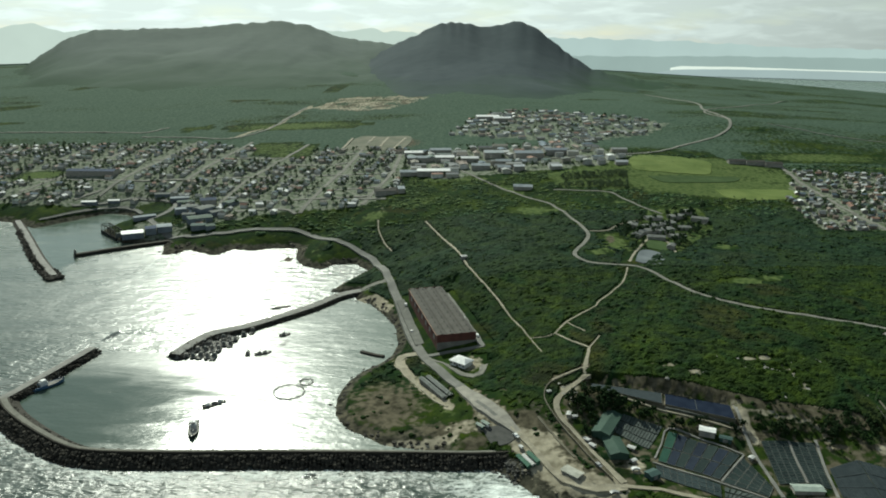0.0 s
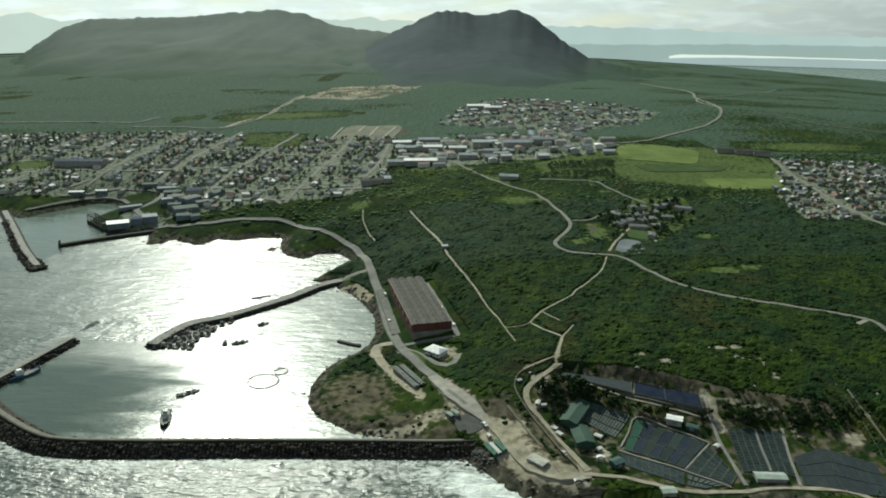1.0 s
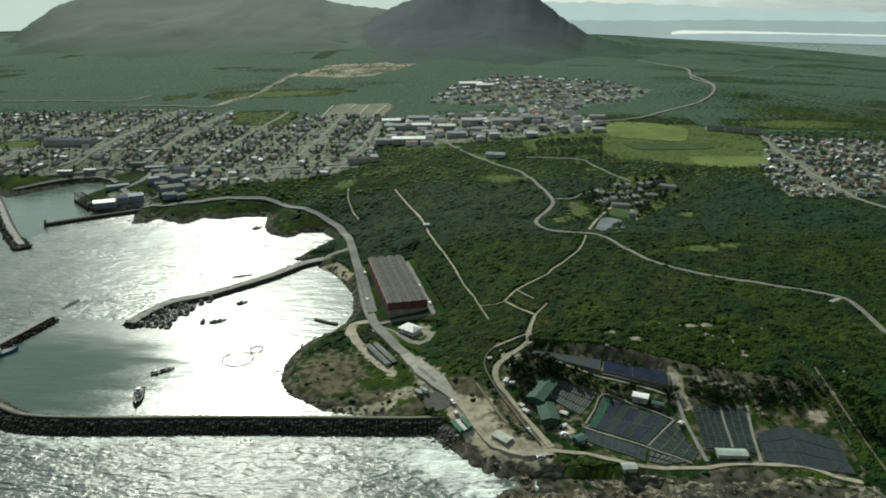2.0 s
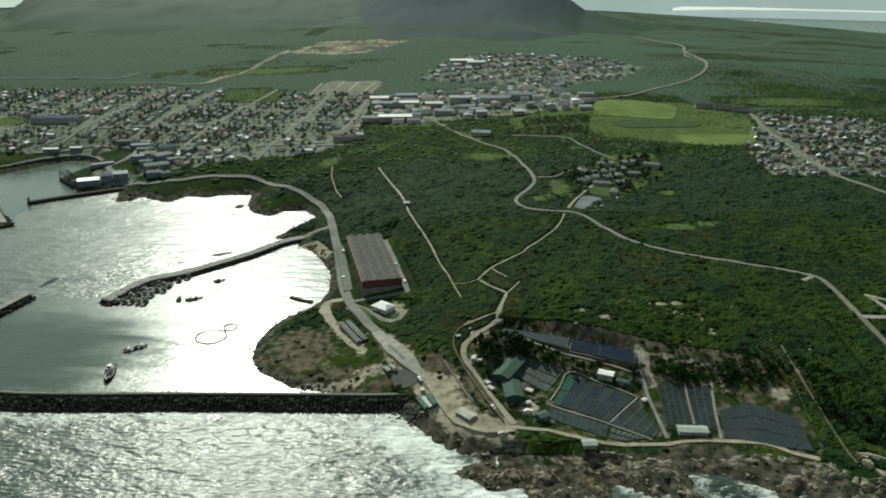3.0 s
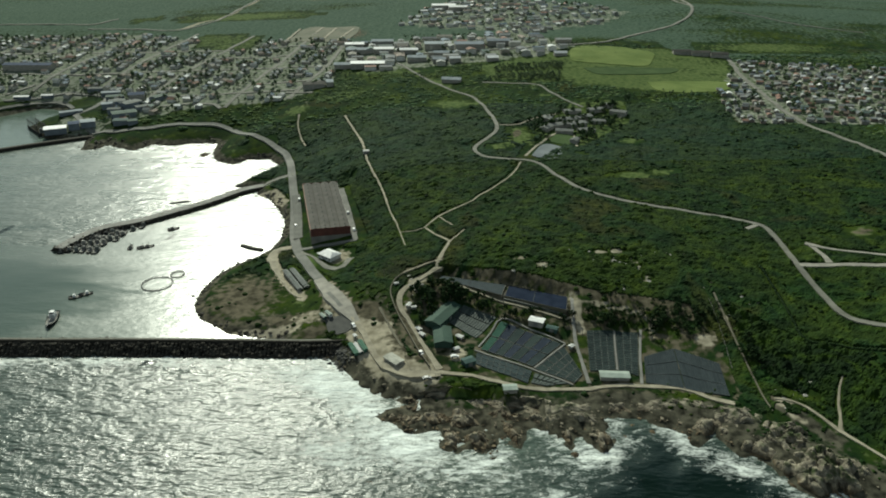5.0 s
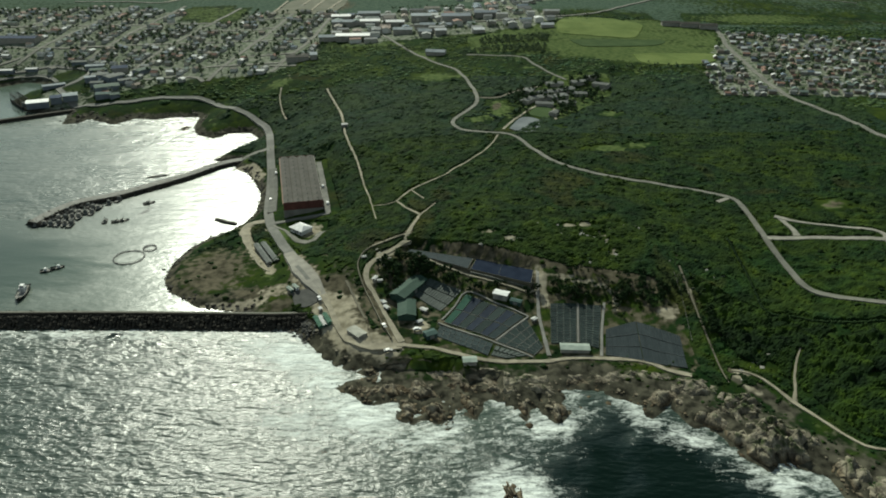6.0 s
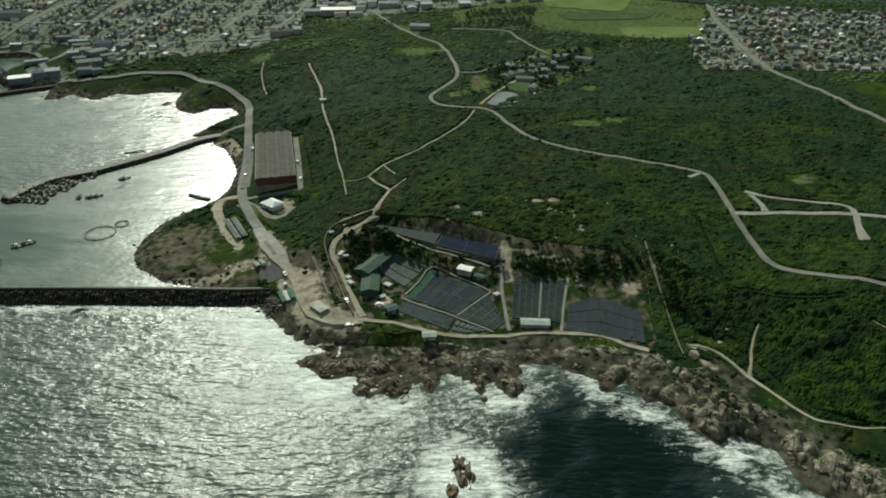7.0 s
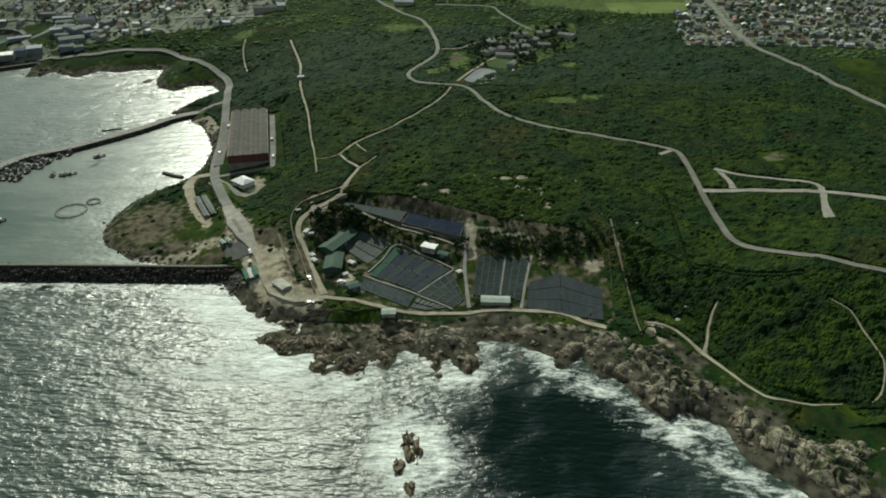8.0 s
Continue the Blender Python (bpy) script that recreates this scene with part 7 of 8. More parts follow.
# ---------------------------------------------------------------- town
def house_arrays(length, width, eave, rise, turn, x, y, z):
    """Corner arrays of one plain house: walls with gables, and its roof."""
    c, s = math.cos(turn), math.sin(turn)
    a, b, o = length / 2, width / 2, 0.35
    k = rise / b
    wall = [(-a, -b, -2), (a, -b, -2), (a, b, -2), (-a, b, -2), (-a, -b, eave), (a, -b, eave), (a, b, eave), (-a, b, eave), (-a, 0, eave + rise - .04), (a, 0, eave + rise - .04)]
    wall_f = [(0, 1, 5), (0, 5, 4), (2, 3, 7), (2, 7, 6), (1, 2, 6), (1, 6, 5), (5, 6, 9), (3, 0, 4), (3, 4, 7), (4, 8, 7)]
    e = eave - k * o + 0.03
    roof = [(-a - o, -b - o, e), (a + o, -b - o, e), (a + o, 0, eave + rise + .05), (-a - o, 0, eave + rise + .05), (a + o, b + o, e), (-a - o, b + o, e),
            (-a - o, -b - o, e + .2), (a + o, -b - o, e + .2), (a + o, 0, eave + rise + .25), (-a - o, 0, eave + rise + .25), (a + o, b + o, e + .2), (-a - o, b + o, e + .2)]
    roof_f = [(6, 7, 8), (6, 8, 9), (9, 8, 10), (9, 10, 11), (0, 1, 7), (0, 7, 6), (4, 5, 11), (4, 11, 10), (1, 2, 8), (1, 8, 7), (2, 4, 10), (2, 10, 8), (3, 0, 6), (3, 6, 9), (5, 3, 9), (5, 9, 11), (0, 3, 2), (0, 2, 1), (3, 5, 4), (3, 4, 2)]
    put = lambda pts: np.array([(x + px * c - py * s, y + px * s + py * c, z + pz) for px, py, pz in pts])
    return put(wall), np.array(wall_f), put(roof), np.array(roof_f)


def many_houses(name, rows, label, roof_mat=None, wall_mat=None):
    """Houses too far off to tell their parts: one mesh."""
    vs, fs, ms, base = [], [], [], 0
    for r in rows:
        wv, wf, rv, rf = house_arrays(*r)
        for v, f, m in ((wv, wf, 0), (rv, rf, 1)):
            vs.append(v); fs.append(f + base); ms += [m] * len(f); base += len(v)
    me = tri_mesh(name, np.vstack(vs), np.vstack(fs), [wall_mat or M["plain_wall"], roof_mat or M["house_roof"]], ms)
    return tagged(new(name, me), label, "houses", kind="stuff")


BLUE_HALL = np.array([(-522, 1026), (-440, 1024), (-440, 996), (-522, 998)], float)


def plots(zone, turn, across, along, rng, fill, street_every=0, off=(0, 0)):
    """House places in rows inside a zone."""
    mid = zone.mean(0)
    c, s = math.cos(radians(turn)), math.sin(radians(turn))
    reach = np.hypot(*(zone - mid).T).max()
    got = []
    rows = np.arange(-reach, reach, across)
    for j, v in enumerate(rows):
        if street_every and j % street_every == 0:
            continue
        for u in np.arange(-reach, reach, along):
            uu, vv = u + rng.uniform(-0.28, 0.28) * along, v + rng.uniform(-0.2, 0.2) * across
            if rng.uniform() < fill:
                got.append((mid[0] + uu * c - vv * s + off[0], mid[1] + uu * s + vv * c + off[1]))
    p = np.array(got)
    ok = inside(p[:, 0], p[:, 1], zone)
    ok[ok] &= clear_of_roads(p[ok][:, 0], p[ok][:, 1], 5.0)
    ok[ok] &= shore_distance(p[ok][:, 0], p[ok][:, 1]) > 16
    for green in (COMMON, PITCH, BLUE_HALL):
        ok &= ~inside(p[:, 0], p[:, 1], green)
    ok &= to_line(p[:, 0], p[:, 1], HARBOUR_BANK) > 11
    return p[ok]


rng = np.random.RandomState(91)
templates = []
for k in range(6):
    L, W, e, h = rng.uniform(7.2, 10.5), rng.uniform(5.6, 7.4), rng.uniform(2.6, 3.0), rng.uniform(1.1, 1.8)
    wv, wf, rv, rf = house_arrays(L, W, e, h, 0, 0, 0, 0)
    templates.append((tri_mesh("wall", wv, wf, [M["house_wall_own"]]), tri_mesh("roof", rv, rf, [M["house_roof_own"]]), L, W, e))
town = plots(TOWN, 81, 12.0, 12.0, rng, 0.74, 4)
order = np.argsort(town[:, 1])
near, rest = town[order[:290]], town[order[290:]]
group = "houses of the harbour town"
for n, (px, py) in enumerate(near):
    wall, roof, L, W, e = templates[n % 6]
    base = thing("house", pose(px, py, z_at(px, py), 0, 0, 81 + 90 * (rng.uniform() < 0.35) + rng.uniform(-4, 4)), "plain single-storey town house with a pitched roof", "house", group)
    part("wall", wall, None, base)
    part("roof", roof, None, base)
far_rows = [(rng.uniform(6, 10) + 8 * (rng.uniform() < 0.08), rng.uniform(5, 7.5), rng.uniform(2.6, 3.6), rng.uniform(1.0, 1.8), radians(81 + 90 * (rng.uniform() < 0.4)), px, py, z_at(px, py)) for px, py in rest]
many_houses("town_houses", far_rows, "houses of the town, mixed roofs")
east = plots(EASTSIDE, -12, 9.5, 9.0, rng, 0.72, 5)
many_houses("eastside_houses", [(rng.uniform(4.2, 7.4), rng.uniform(4.0, 5.6), rng.uniform(2.4, 2.8), rng.uniform(0.8, 1.3), radians(-12 + 90 * (rng.uniform() < 0.4) + rng.uniform(-5, 5)), px, py, z_at(px, py)) for px, py in east], "close-built small houses of the eastern suburb", M["house_roof"], M["dim_wall"])
works = plots(INDUSTRY, 8, 19, 21, rng, 0.8)
many_houses("works_buildings", [(rng.uniform(8, 22), rng.uniform(7, 12), rng.uniform(3, 5.5), rng.uniform(0.8, 1.8), radians(8 + 90 * (rng.uniform() < 0.4) + rng.uniform(-6, 6)), px, py, z_at(px, py)) for px, py in works], "mixed small workshops of the works area")
north = plots(SUBURB, 15, 15.0, 13.0, rng, 0.72, 3)
many_houses("suburb_houses", [(rng.uniform(7, 12), rng.uniform(6, 8.5), rng.uniform(2.6, 3.2), rng.uniform(1, 1.7), radians(15 + 90 * (rng.uniform() < 0.4)), px, py, z_at(px, py)) for px, py in north], "small houses of the distant suburb")

M["blue_roof"] = matter("blue_grey_sheet_roof", (0.12, 0.14, 0.16), (0.19, 0.215, 0.24), 6, 0.85, 0.15, spec=0.1)
M["blue_dark"] = matter("dark_blue_sheet_roof", (0.035, 0.05, 0.085), (0.055, 0.075, 0.12), 6, 0.85, 0.15, spec=0.1)
# sheds of the works area
WORKS_FACTORIES = [(-6, 934, 42, 15, 6, 4, "white", "large white-roofed factory shed"), (-38, 937, 22, 12, 5, 6, "pale_roof", "pale-roofed factory annexe"), (-27, 1006, 32, 13, 6, 4, "pale_roof", "pale-roofed store"), (8, 1002, 26, 12, 6, 4, "white", "white-roofed store"), (-36, 1040, 26, 12, 6, 6, "white", "white-roofed store"), (2, 1046, 30, 12, 6, 6, "pale_roof", "pale-roofed store"),
                   (75, 1010, 26, 20, 7, 4, "pale_roof", "tall pale-roofed workshop"), (55, 949, 24, 11, 5, 0, "pale_roof", "pale-roofed workshop"), (84, 934, 16, 9, 5, 0, "pale_roof", "pale-roofed workshop"), (103, 934, 14, 8, 5, 10, "white", "white-roofed workshop"), (121, 996, 38, 24, 8, 4, "blue_roof", "large blue-grey roofed workshop"), (42, 992, 24, 10, 5, 2, "white", "white-roofed workshop"),
                   (32, 1020, 14, 30, 5, 2, "roof_grey", "grey workshop"), (96, 968, 40, 9, 4, 0, "pale_roof", "long low pale-roofed workshop")]
WORKS_STORES = [(160, 1010, 30, 14, 6, 4, "blue_roof", "blue-grey roofed workshop"), (150, 930, 14, 9, 4, 8, "white", "small white workshop"), (82, 1300, 40, 16, 7, 6, "white", "white school block of the far suburb"), (106, 1282, 30, 12, 6, 6, "white", "white school block of the far suburb"), (100, 846, 22, 9, 4, -8, "pale_roof", "white farm shed"), (-62, 862, 26, 12, 5, 12, "roof_grey", "grey-roofed school hall"),
                (-44, 866, 8, 16, 5, 12, "pale_roof", "pale-roofed school wing"), (-481, 1010, 66, 16, 7, 0, "blue_dark", "long hall with a dark blue roof"), (-276, 866, 18, 14, 7, 20, "blue_dark", "dark blue-roofed hall"), (395, 972, 22, 8, 4, 0, "roof_grey", "grey club house"), (418, 968, 24, 9, 4, 0, "roof_grey", "grey club house"), (440, 962, 22, 8, 4, 0, "roof_grey", "grey club house"),
                (235, 940, 16, 7, 3.5, 5, "white", "white pavilion")]
for x_, y_, L, W, e, turn, roof, words in WORKS_FACTORIES + WORKS_STORES:
    building("works_shed", x_, y_, turn, L, W, e, 2.0, M["cream"], M[roof], words + " in the works area", "shed", "sheds of the works area", door=False)
HARBOUR_HALLS = [(-332, 776, 22, 15, 7, 25, "white", "cold store with a pale roof"), (-315, 784, 11, 14, 7.5, 25, "blue_dark", "dark blue harbour hall"), (-302, 790, 15, 14, 7, 25, "pale_roof", "pale-roofed harbour hall"), (-262, 785, 15, 11, 6, 10, "teal", "green harbour works"), (-249, 783, 10, 10, 5, 30, "roof_green", "green-roofed workshop"), (-338, 826, 24, 8, 4, 34, "pale_roof", "low pale harbour shed"),
                 (-290, 850, 24, 14, 7, 20, "shed_roof", "grey harbour works"), (-272, 838, 22, 14, 8, 60, "shed_roof", "grey harbour works"), (-268, 808, 26, 16, 7, 30, "roof_green", "green-roofed harbour works")]
HARBOUR_STORES = [(-305, 872, 20, 12, 6, 20, "roof_green", "green harbour store"), (-440, 908, 18, 7, 4, 8, "white", "white boathouse"), (-415, 922, 14, 6, 4, 8, "white", "white boathouse"), (-350, 928, 26, 10, 5, 10, "shed_roof", "grey net store"), (-255, 828, 16, 10, 6, 40, "shed_roof", "grey fish hall"), (-285, 822, 14, 9, 7, 15, "shed_roof", "grey engine hall"),
                  (-300, 838, 12, 10, 8, 30, "pale_roof", "pale silo hall"), (-247, 858, 20, 10, 6, 70, "roof_green", "green-roofed packing hall"), (-322, 900, 22, 10, 5, 15, "pale_roof", "pale boat hall")]
for x_, y_, L, W, e, turn, roof, words in HARBOUR_HALLS + HARBOUR_STORES:
    building("harbour_shed", x_, y_, turn, L, W, e * 0.75, 1.0, M["blue_roof"], M[roof], words + " at the old harbour", "shed", "sheds at the old harbour", door=False)
building("path_hut", 26, 627, 20, 5, 4, 2.4, 0.5, M["cream"], M["hut_white"], "small pale hut beside the hill path", "hut", door=True)
# slipway cradle at the old harbour
cradle = thing("slipway", pose(-360, 792, 2.4, 0, 0, -47), "dark steel slipway gantry at the water", "slipway")
for side in (-4.6, 4.0):
    part("rail", boxes((-28, 20, side, side + 0.6, -2.5, 0.8), bevel=0.05), M["hull_dark"], cradle)
    part("top_rail", boxes((-24, 14, side, side + 0.7, 7.6, 8.5), bevel=0.05), M["hull_dark"], cradle)
for k in range(5):
    part("cross_beam", boxes((-24 + k * 9, -23.2 + k * 9, -4.6, 4.6, 7.7, 8.4), bevel=0.05), M["hull_dark"], cradle)
    for side in (-4.6, 4.0):
        part("post", boxes((-24 + k * 9, -23.2 + k * 9, side, side + 0.7, 0.6, 7.7), bevel=0.05), M["hull_dark"], cradle)
winch = part("winch_house", boxes((14.5, 19, -3, 3, 0, 5.5), bevel=0.1), M["shed_roof"], cradle, "grey winch house")

M["resort_leaf"] = matter("resort_garden_leaves", (0.014, 0.030, 0.013), (0.050, 0.078, 0.032), 20, 0.9, 0.5, fine=0.7, island=0.4, spec=0.04)
M["cottage_roof"] = matter("pale_grey_thatch", (0.10, 0.105, 0.098), (0.19, 0.195, 0.183), 3, 0.95, 0.3, random_object=0.3, spec=0.05)
# village in the scrub
for x_, y_, L, W, turn in ((202, 682, 20, 10, 20), (220, 687, 19, 10, 30), (212, 703, 20, 10, 25), (190, 668.2, 15, 8, 60), (205.2, 660.4, 16, 8, -10), (247, 738, 17, 9, 20), (268, 728, 16, 9, -30), (194, 704, 15, 9, 70), (231, 715, 18, 9, 40), (222, 733, 17, 9, 10), (243, 702, 14, 9, 0), (226.2, 666.7, 15, 9, 15), (210.5, 630.2, 10, 6, 60), (262, 752, 13, 8, 40)):
    building("cottage", x_, y_, turn, L, W, 3.0, 0.9, M["cream"], M["cottage_roof"], "grey-roofed cottage among trees", "cottage", "cottages of the resort", door=False)


def pool_surface(name, quad, material, label, lift=0.3, kind="structure"):
    """A level patch of water or lawn with a soft edge."""
    p = np.array(quad, float)
    line = smooth_line(np.vstack([p, p[:1]]), 3)[:-1]
    z = np.maximum(height(line[:, 0], line[:, 1]), 0) + lift
    mid = line.mean(0)
    inner = mid + (line - mid) * 0.5
    zi = height(inner[:, 0], inner[:, 1]) + lift
    k = len(line)
    v = np.vstack([np.c_[line, z - 1.0], np.c_[mid + (line - mid) * 0.985, z], np.c_[inner, zi], [[*mid, z_at(*mid) + lift]]])
    i = np.arange(k)
    j = (i + 1) % k
    tris = np.vstack([np.c_[a + i, a + j, b + j] for a, b in ((0, k), (k, 2 * k))] + [np.c_[a + i, b + j, b + i] for a, b in ((0, k), (k, 2 * k))] + [np.c_[2 * k + i, 2 * k + j, np.full(k, 3 * k)]])
    me = tri_mesh(name, v, tris, [material])
    return tagged(new(name, me), label, "water" if "pond" in name else "pavement" if "pavement" in name else "lawn", kind=kind)


pond_water = matter("pale_pond_water", (0.05, 0.058, 0.055), (0.08, 0.09, 0.085), 12, 0.3, 0.02, spec=0.5)
M["dark_tar"] = matter("dark_worn_tar", (0.045, 0.046, 0.042), (0.085, 0.085, 0.076), 4, 0.95, 0.3)
M["garden_lawn"] = matter("dull_garden_lawn", (0.034, 0.060, 0.020), (0.055, 0.084, 0.030), 10, 0.95, 0.3, fine=1.5, spec=0.05)
pool_surface("pond", [(168.9, 590.5), (178.1, 616), (186.2, 622.5), (196.4, 613.7), (194.5, 592.8), (187.3, 582.2), (176.1, 584.3)], pond_water, "pale pond beside the lawn", 0.5)
pool_surface("lawn_resort", [(187.2, 628.9), (198.2, 655.8), (209.3, 651.8), (205.5, 621.4)], M["garden_lawn"], "mown green lawn above the pond", 0.5)
pool_surface("lawn_sports", [(249, 961), (247, 938), (249, 915), (290, 905), (333, 902), (350, 935), (358, 967), (338, 985), (316, 995), (265, 986)], M["lawn"], "bright green sports field", 0.6)
M["plot_earth"] = matter("grassy_bare_earth", (0.058, 0.066, 0.036), (0.115, 0.112, 0.074), 22, 0.95, 0.4, fine=3)
pool_surface("bare_plots", [(-146, 1100), (-130, 1188), (-90, 1185), (-45, 1172), (-56, 1084), (-100, 1092)], M["plot_earth"], "bare brown building plots behind the town", 0.5)
pool_surface("pavement_patch", [(31, 369), (39, 370), (47, 367), (48, 357), (41, 354), (35, 357)], M["dark_tar"], "dark tarred patch beside the apron", 0.3)
pool_surface("lawn_turf", [(256, 888), (262, 874), (274, 863), (315, 866), (356, 874), (368, 897), (310, 894)], M["garden_lawn"], "dull green strip of turf below the sports field", 0.55)
pool_surface("lawn_practice", [(320, 836), (375, 842), (415, 838), (396, 803), (330, 800)], M["lawn"], "green practice field", 0.6)


# ---------------------------------------------------------------- trees
def crown_cloud(name, trees, label, seed, leaves="tree", category="trees", dense=1.0):
    """Crowns of many small clumps over tapered trunks, with gaps."""
    rng = np.random.RandomState(seed)
    xyz, size = [], []
    tv, tf, base = [], [], 0
    for px, py, h in trees:
        z = max(z_at(px, py), 0)
        k = int((7 + h * 1.2) * dense)
        for _ in range(k):
            a, r, u = rng.uniform(0, 6.283), rng.uniform(0, 1) ** 0.6 * h * 0.42, rng.uniform(0.35, 1)
            xyz.append((px + math.cos(a) * r * (1.25 - 0.6 * u), py + math.sin(a) * r * (1.25 - 0.6 * u), z + h * u))
            size.append(h * rng.uniform(0.11, 0.2) / dense ** 0.45)
        ring = [(math.cos(j * 1.2566), math.sin(j * 1.2566)) for j in range(5)]
        for zz, rr in ((-0.8, 0.05), (h * 0.6, 0.02)):
            tv += [(px + c * h * rr, py + s * h * rr, z + zz) for c, s in ring]
        for j in range(5):
            tf += [(base + j, base + (j + 1) % 5, base + 5 + (j + 1) % 5), (base + j, base + 5 + (j + 1) % 5, base + 5 + j)]
        base += 10
    ob = scatter(name, np.array(xyz), np.array(size), small_shapes_full, M[leaves], label, category, None, seed, 0.0)
    part("trunks", tri_mesh("trunks", tv, tf, [M["bark"]]), None, ob)
    return ob


small_shapes_full = lump_templates(6, 1, 0.75, 0.35, 16, -9)
rng = np.random.RandomState(95)
spots = []
FARM_GROVES = [(108.5, 386.9, 13, 6, 44, 4, 7), (92.5, 381.4, 6, 9, 26, 4, 6), (124.4, 376.9, 9, 5, 18, 4, 6), (142.3, 365, 12, 3, 18, 3, 5), (192, 358, 11, 3, 18, 2, 4), (86.4, 364.2, 3, 8, 12, 3, 4),
               (166, 360, 6, 4, 10, 3, 5), (228.4, 354.8, 14, 5, 24, 2.5, 4.5), (216.5, 350.3, 5, 6, 12, 2.5, 4), (262, 330.1, 4, 14, 26, 2.5, 4.5), (200, 375.5, 10, 2, 10, 2, 3.5)]
VILLAGE_GROVES = [(228.2, 366.5, 14, 3, 26, 2, 3.5), (195.1, 364.3, 16, 4, 34, 2, 4), (222.4, 359.8, 14, 5, 34, 2, 4), (240.3, 355.3, 7, 7, 18, 2, 3.5), (238, 372.2, 10, 3, 12, 2, 3), (228, 700, 28, 28, 60, 3.5, 6.5),
                  (190, 690, 12, 22, 22, 4, 7), (262, 742, 20, 14, 20, 4, 7), (182.1, 645.5, 8, 20, 14, 3, 5), (222.4, 645.7, 9, 16, 16, 4, 6)]
for cx, cy, sx, sy, k, lo, hi in FARM_GROVES + VILLAGE_GROVES:
    for _ in range(k):
        px, py = rng.normal(cx, sx * 0.7), rng.normal(cy, sy * 0.7)
        h = rng.uniform(lo, hi)
        before_pool = 90 < px < 178 and 388 - 0.49 * (px - 128) - 1.2 * h < py < 415
        if not before_pool and not any(inside(np.array([px, px]), np.array([py, py + 1.1 * h]), q).any() for q in TANK_BLOCKS):
            spots.append((px, py, h))
crown_cloud("grove_trees", [p for p in spots if p[1] < 600], "dark evergreen trees between the farm's tanks", 96, dense=2.2)
crown_cloud("resort_trees", [p for p in spots if p[1] >= 600], "green garden trees round the cottages", 94, "resort_leaf", dense=1.4)
p = plots(TOWN, 76, 11.0, 10.5, rng, 0.82)
q = plots(EASTSIDE, 20, 12, 12, rng, 0.66)
r = plots(INDUSTRY, 20, 20, 20, rng, 0.5)
s_ = plots(SUBURB, 10, 18, 17, rng, 0.6)
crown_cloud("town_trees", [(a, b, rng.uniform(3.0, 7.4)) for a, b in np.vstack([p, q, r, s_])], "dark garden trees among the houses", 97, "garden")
def tree_row(points, count, wide):
    """Places strewn along a line."""
    line = smooth_line(points, 2)
    return line[rng.randint(len(line), size=count)] + rng.normal(0, wide, (count, 2))


BLOCK = np.array([(142, 848), (153, 903), (236, 912), (222, 843)], float)
wood = rng.uniform((140, 840), (240, 915), (900, 2))
wood = wood[inside(wood[:, 0], wood[:, 1], BLOCK) & (np.abs(wood[:, 1] - 868 - 0.1 * (wood[:, 0] - 140)) > 4)]
line_trees = [(a, b, rng.uniform(2.0, 3.6)) for a, b in np.vstack([wood, tree_row([(21, 972), (66, 965), (139, 951), (190, 950)], 110, 3), tree_row([(-60, 905), (20, 893), (90, 868)], 60, 4), tree_row([(285, 788), (380, 790)], 40, 6),
                                                               tree_row([(-330, 885), (-250, 880)], 25, 8), tree_row([(-300, 800), (-285, 830), (-265, 850), (-250, 800)], 60, 9), tree_row(HARBOUR_BANK, 90, 4), tree_row([(-501, 949), (-537, 1045)], 60, 8), tree_row([(30, 1092), (110, 1082), (190, 1058)], 50, 4), tree_row([(244, 992), (300, 1012), (390, 985)], 18, 4)])]
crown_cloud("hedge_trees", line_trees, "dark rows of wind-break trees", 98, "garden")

x, y, rng2 = loose
keep = np.ones(len(x), bool)
for q in TANK_BLOCKS:
    c = q.mean(0)
    keep &= ~inside(x, y, c + (q - c) * 1.12)
x, y = x[keep], y[keep]
scatter("farm_bushes", np.c_[x, y, height(x, y)], 0.9 + 1.3 * rng2.uniform(0, 1, len(x)) ** 2, bush_shapes, M["bush"], "scattered low bushes on sandy ground", "shrubs", None, 44)


# ---------------------------------------------------------------- small things
def car(x, y, turn, paint, label, long=4.4):
    base = thing("car", pose(x, y, z_at(x, y) + 0.45, 0, 0, turn), label, "car", "parked cars")
    w = 1.8
    bm = bmesh.new()
    prism(bm, [(-long / 2, 0.35), (long / 2, 0.35), (long / 2, 0.8), (long * 0.28, 0.95), (long * 0.14, 1.45), (-long * 0.3, 1.5), (-long * 0.45, 1.0), (-long / 2, 0.9)], -w / 2, w / 2)
    bmesh.ops.recalc_face_normals(bm, faces=bm.faces)
    part("body", bm, paint, base)
    part("window_band", boxes((-long * 0.3, long * 0.13, -w / 2 - 0.01, w / 2 + 0.01, 1.0, 1.35)), M["glass"], base)
    for px in (-long * 0.32, long * 0.32):
        for py in (-w / 2, w / 2):
            bm = bmesh.new()
            bmesh.ops.create_cone(bm, cap_ends=True, segments=12, radius1=0.33, radius2=0.33, depth=0.22, matrix=Matrix.Translation((px, py, 0.33)) @ Matrix.Rotation(radians(90), 4, "X"))
            part("wheel", bm, M["hull_dark"], base)
    return base


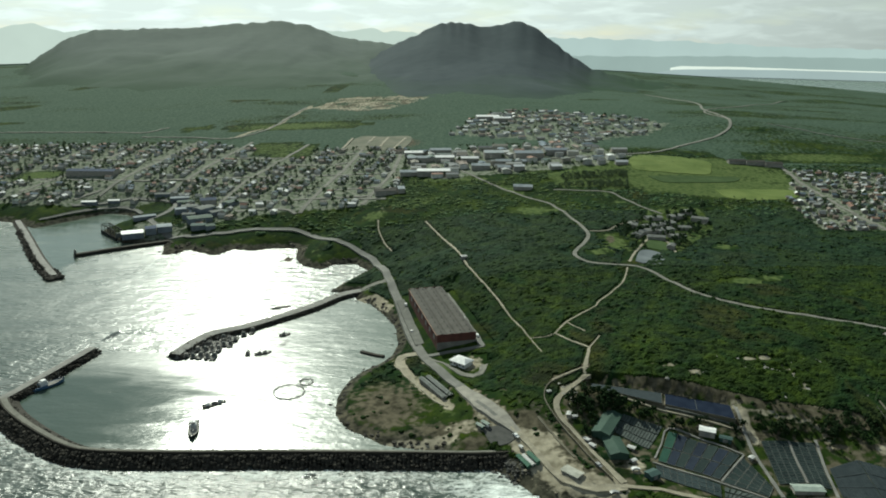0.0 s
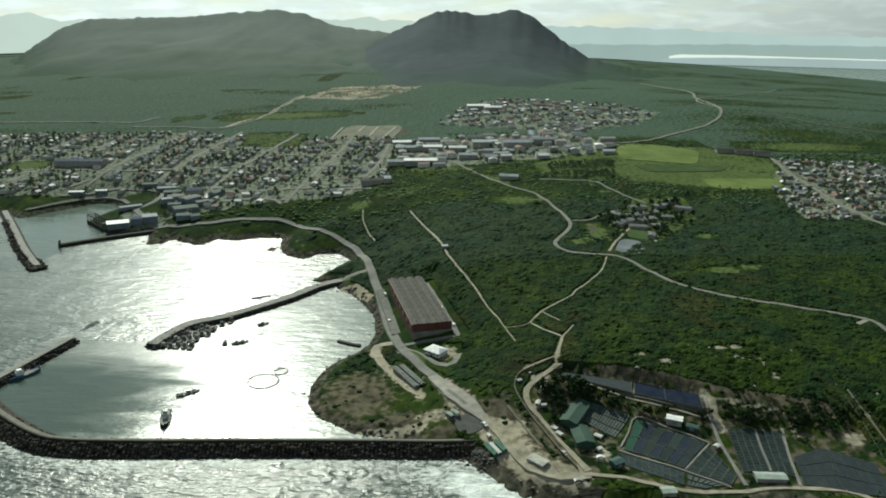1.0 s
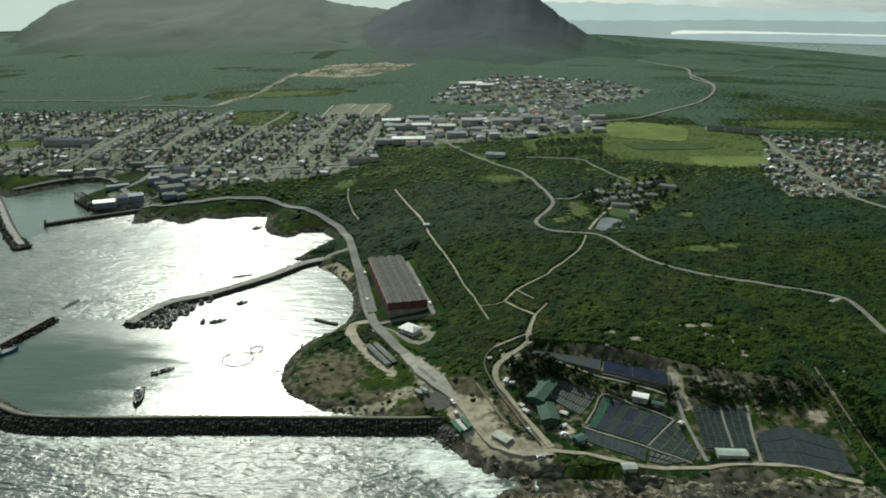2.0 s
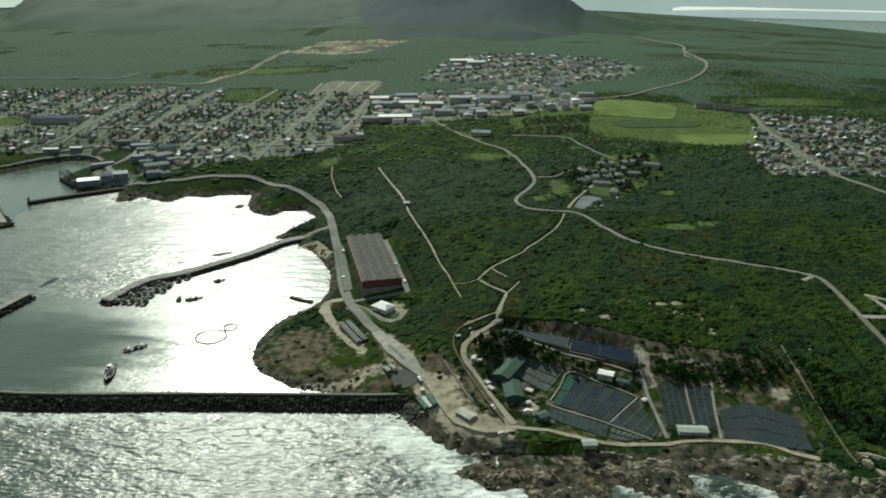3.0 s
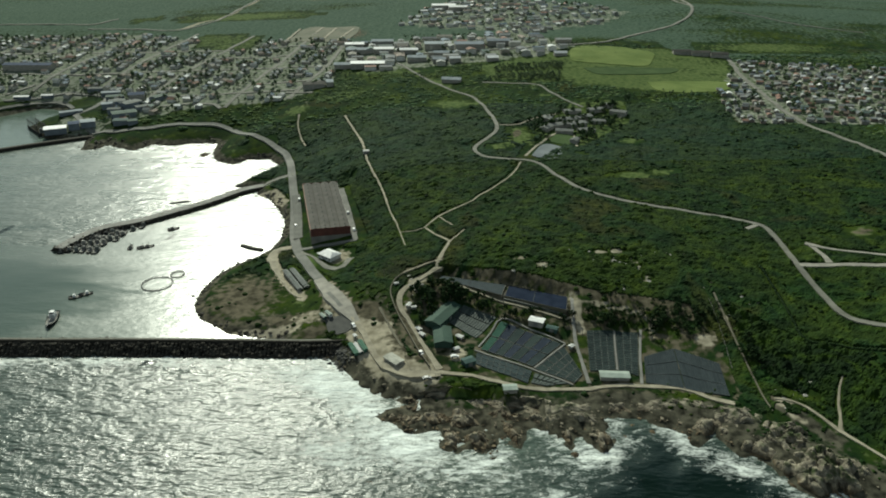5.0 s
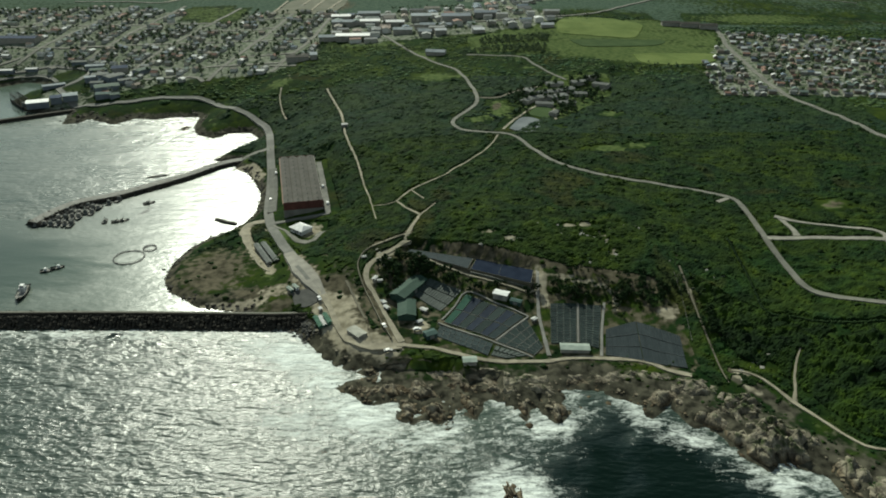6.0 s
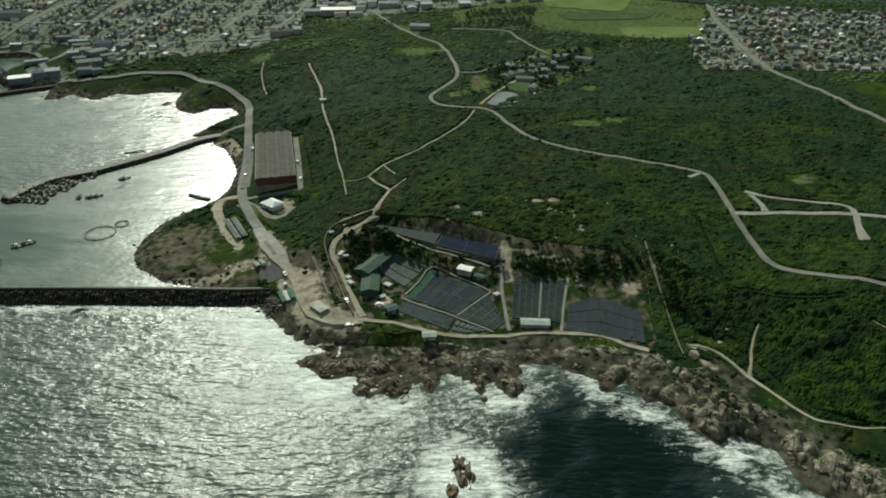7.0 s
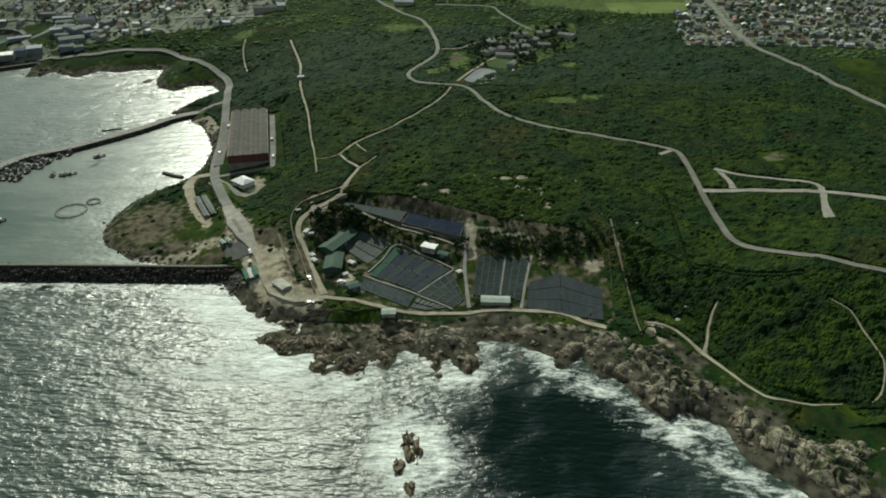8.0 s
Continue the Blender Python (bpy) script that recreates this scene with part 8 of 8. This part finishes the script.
for x_, y_, t, p_, l_ in ((49, 359, -60, "white", "white car parked beside the sandy road"), (-22, 562, 100, "white", "white van parked by the warehouse"),
                          (-15, 512, 100, "steel", "grey car on the warehouse yard"), (88.5, 331.1, -60, "steel", "grey car on the farm lane"), (106.5, 327.7, 10, "white", "white car in the farm yard"),
                          (92.5, 311.3, 15, "steel", "grey car on the gravel lot"), (33, 487, 100, "white", "white van behind the warehouse"), (24, 520, 100, "white", "white car behind the warehouse")):
    car(x_, y_, t, M[p_], l_, 5.2 if "van" in l_ else 4.4)


def pole(x, y, high, label):
    base = thing("power_pole", pose(x, y, z_at(x, y)), label, "pole", "power poles")
    bm = bmesh.new()
    bmesh.ops.create_cone(bm, cap_ends=True, segments=8, radius1=0.16, radius2=0.1, depth=high + 1, matrix=Matrix.Translation((0, 0, high / 2 - 0.5)))
    part("shaft", bm, M["bark"], base)
    part("crossarm", boxes((-1.1, 1.1, -0.07, 0.07, high - 0.9, high - 0.72), bevel=0.02), M["bark"], base)
    return base


for x_, y_, h in ((252.8, 377.2, 8), (250, 360.2, 8), (115.4, 538.3, 7), (62.9, 401.6, 7), (80.4, 328.4, 7), (176, 346.5, 6), (214.5, 354.2, 6)):
    pole(x_, y_, h, "tall wooden power pole")


def fence(points, label):
    """A low fence: posts and two rails."""
    line = smooth_line(points, 4)
    base = thing("fence", pose(0, 0, 0), label, "fence", "fences of the farm")
    post = boxes((-0.1, 0.1, -0.1, 0.1, -0.4, 1.3))
    me = bpy.data.meshes.new("post")
    post.to_mesh(me)
    post.free()
    me.materials.append(M["concrete"])
    tops = []
    for px, py in line:
        z = z_at(px, py)
        o = part("post", me, None, base)
        o.location = (px, py, z)
        tops.append((px, py, z))
    for lift in (0.6, 1.15):
        v, f = [], []
        for i, (px, py, pz) in enumerate(tops):
            v += [(px, py, pz + lift - 0.07), (px, py, pz + lift + 0.07), (px + 0.05, py + 0.05, pz + lift + 0.07), (px + 0.05, py + 0.05, pz + lift - 0.07)]
            if i:
                b = 4 * i
                f += [(b - 4 + j, b - 4 + (j + 1) % 4, b + (j + 1) % 4, b + j) for j in range(4)]
        part("rail", mesh_of("rail", v, f), M["concrete"], base)
    return base


fence([(248.3, 319.4), (250.2, 346), (250.9, 371.5)], "pale fence along the boundary track")
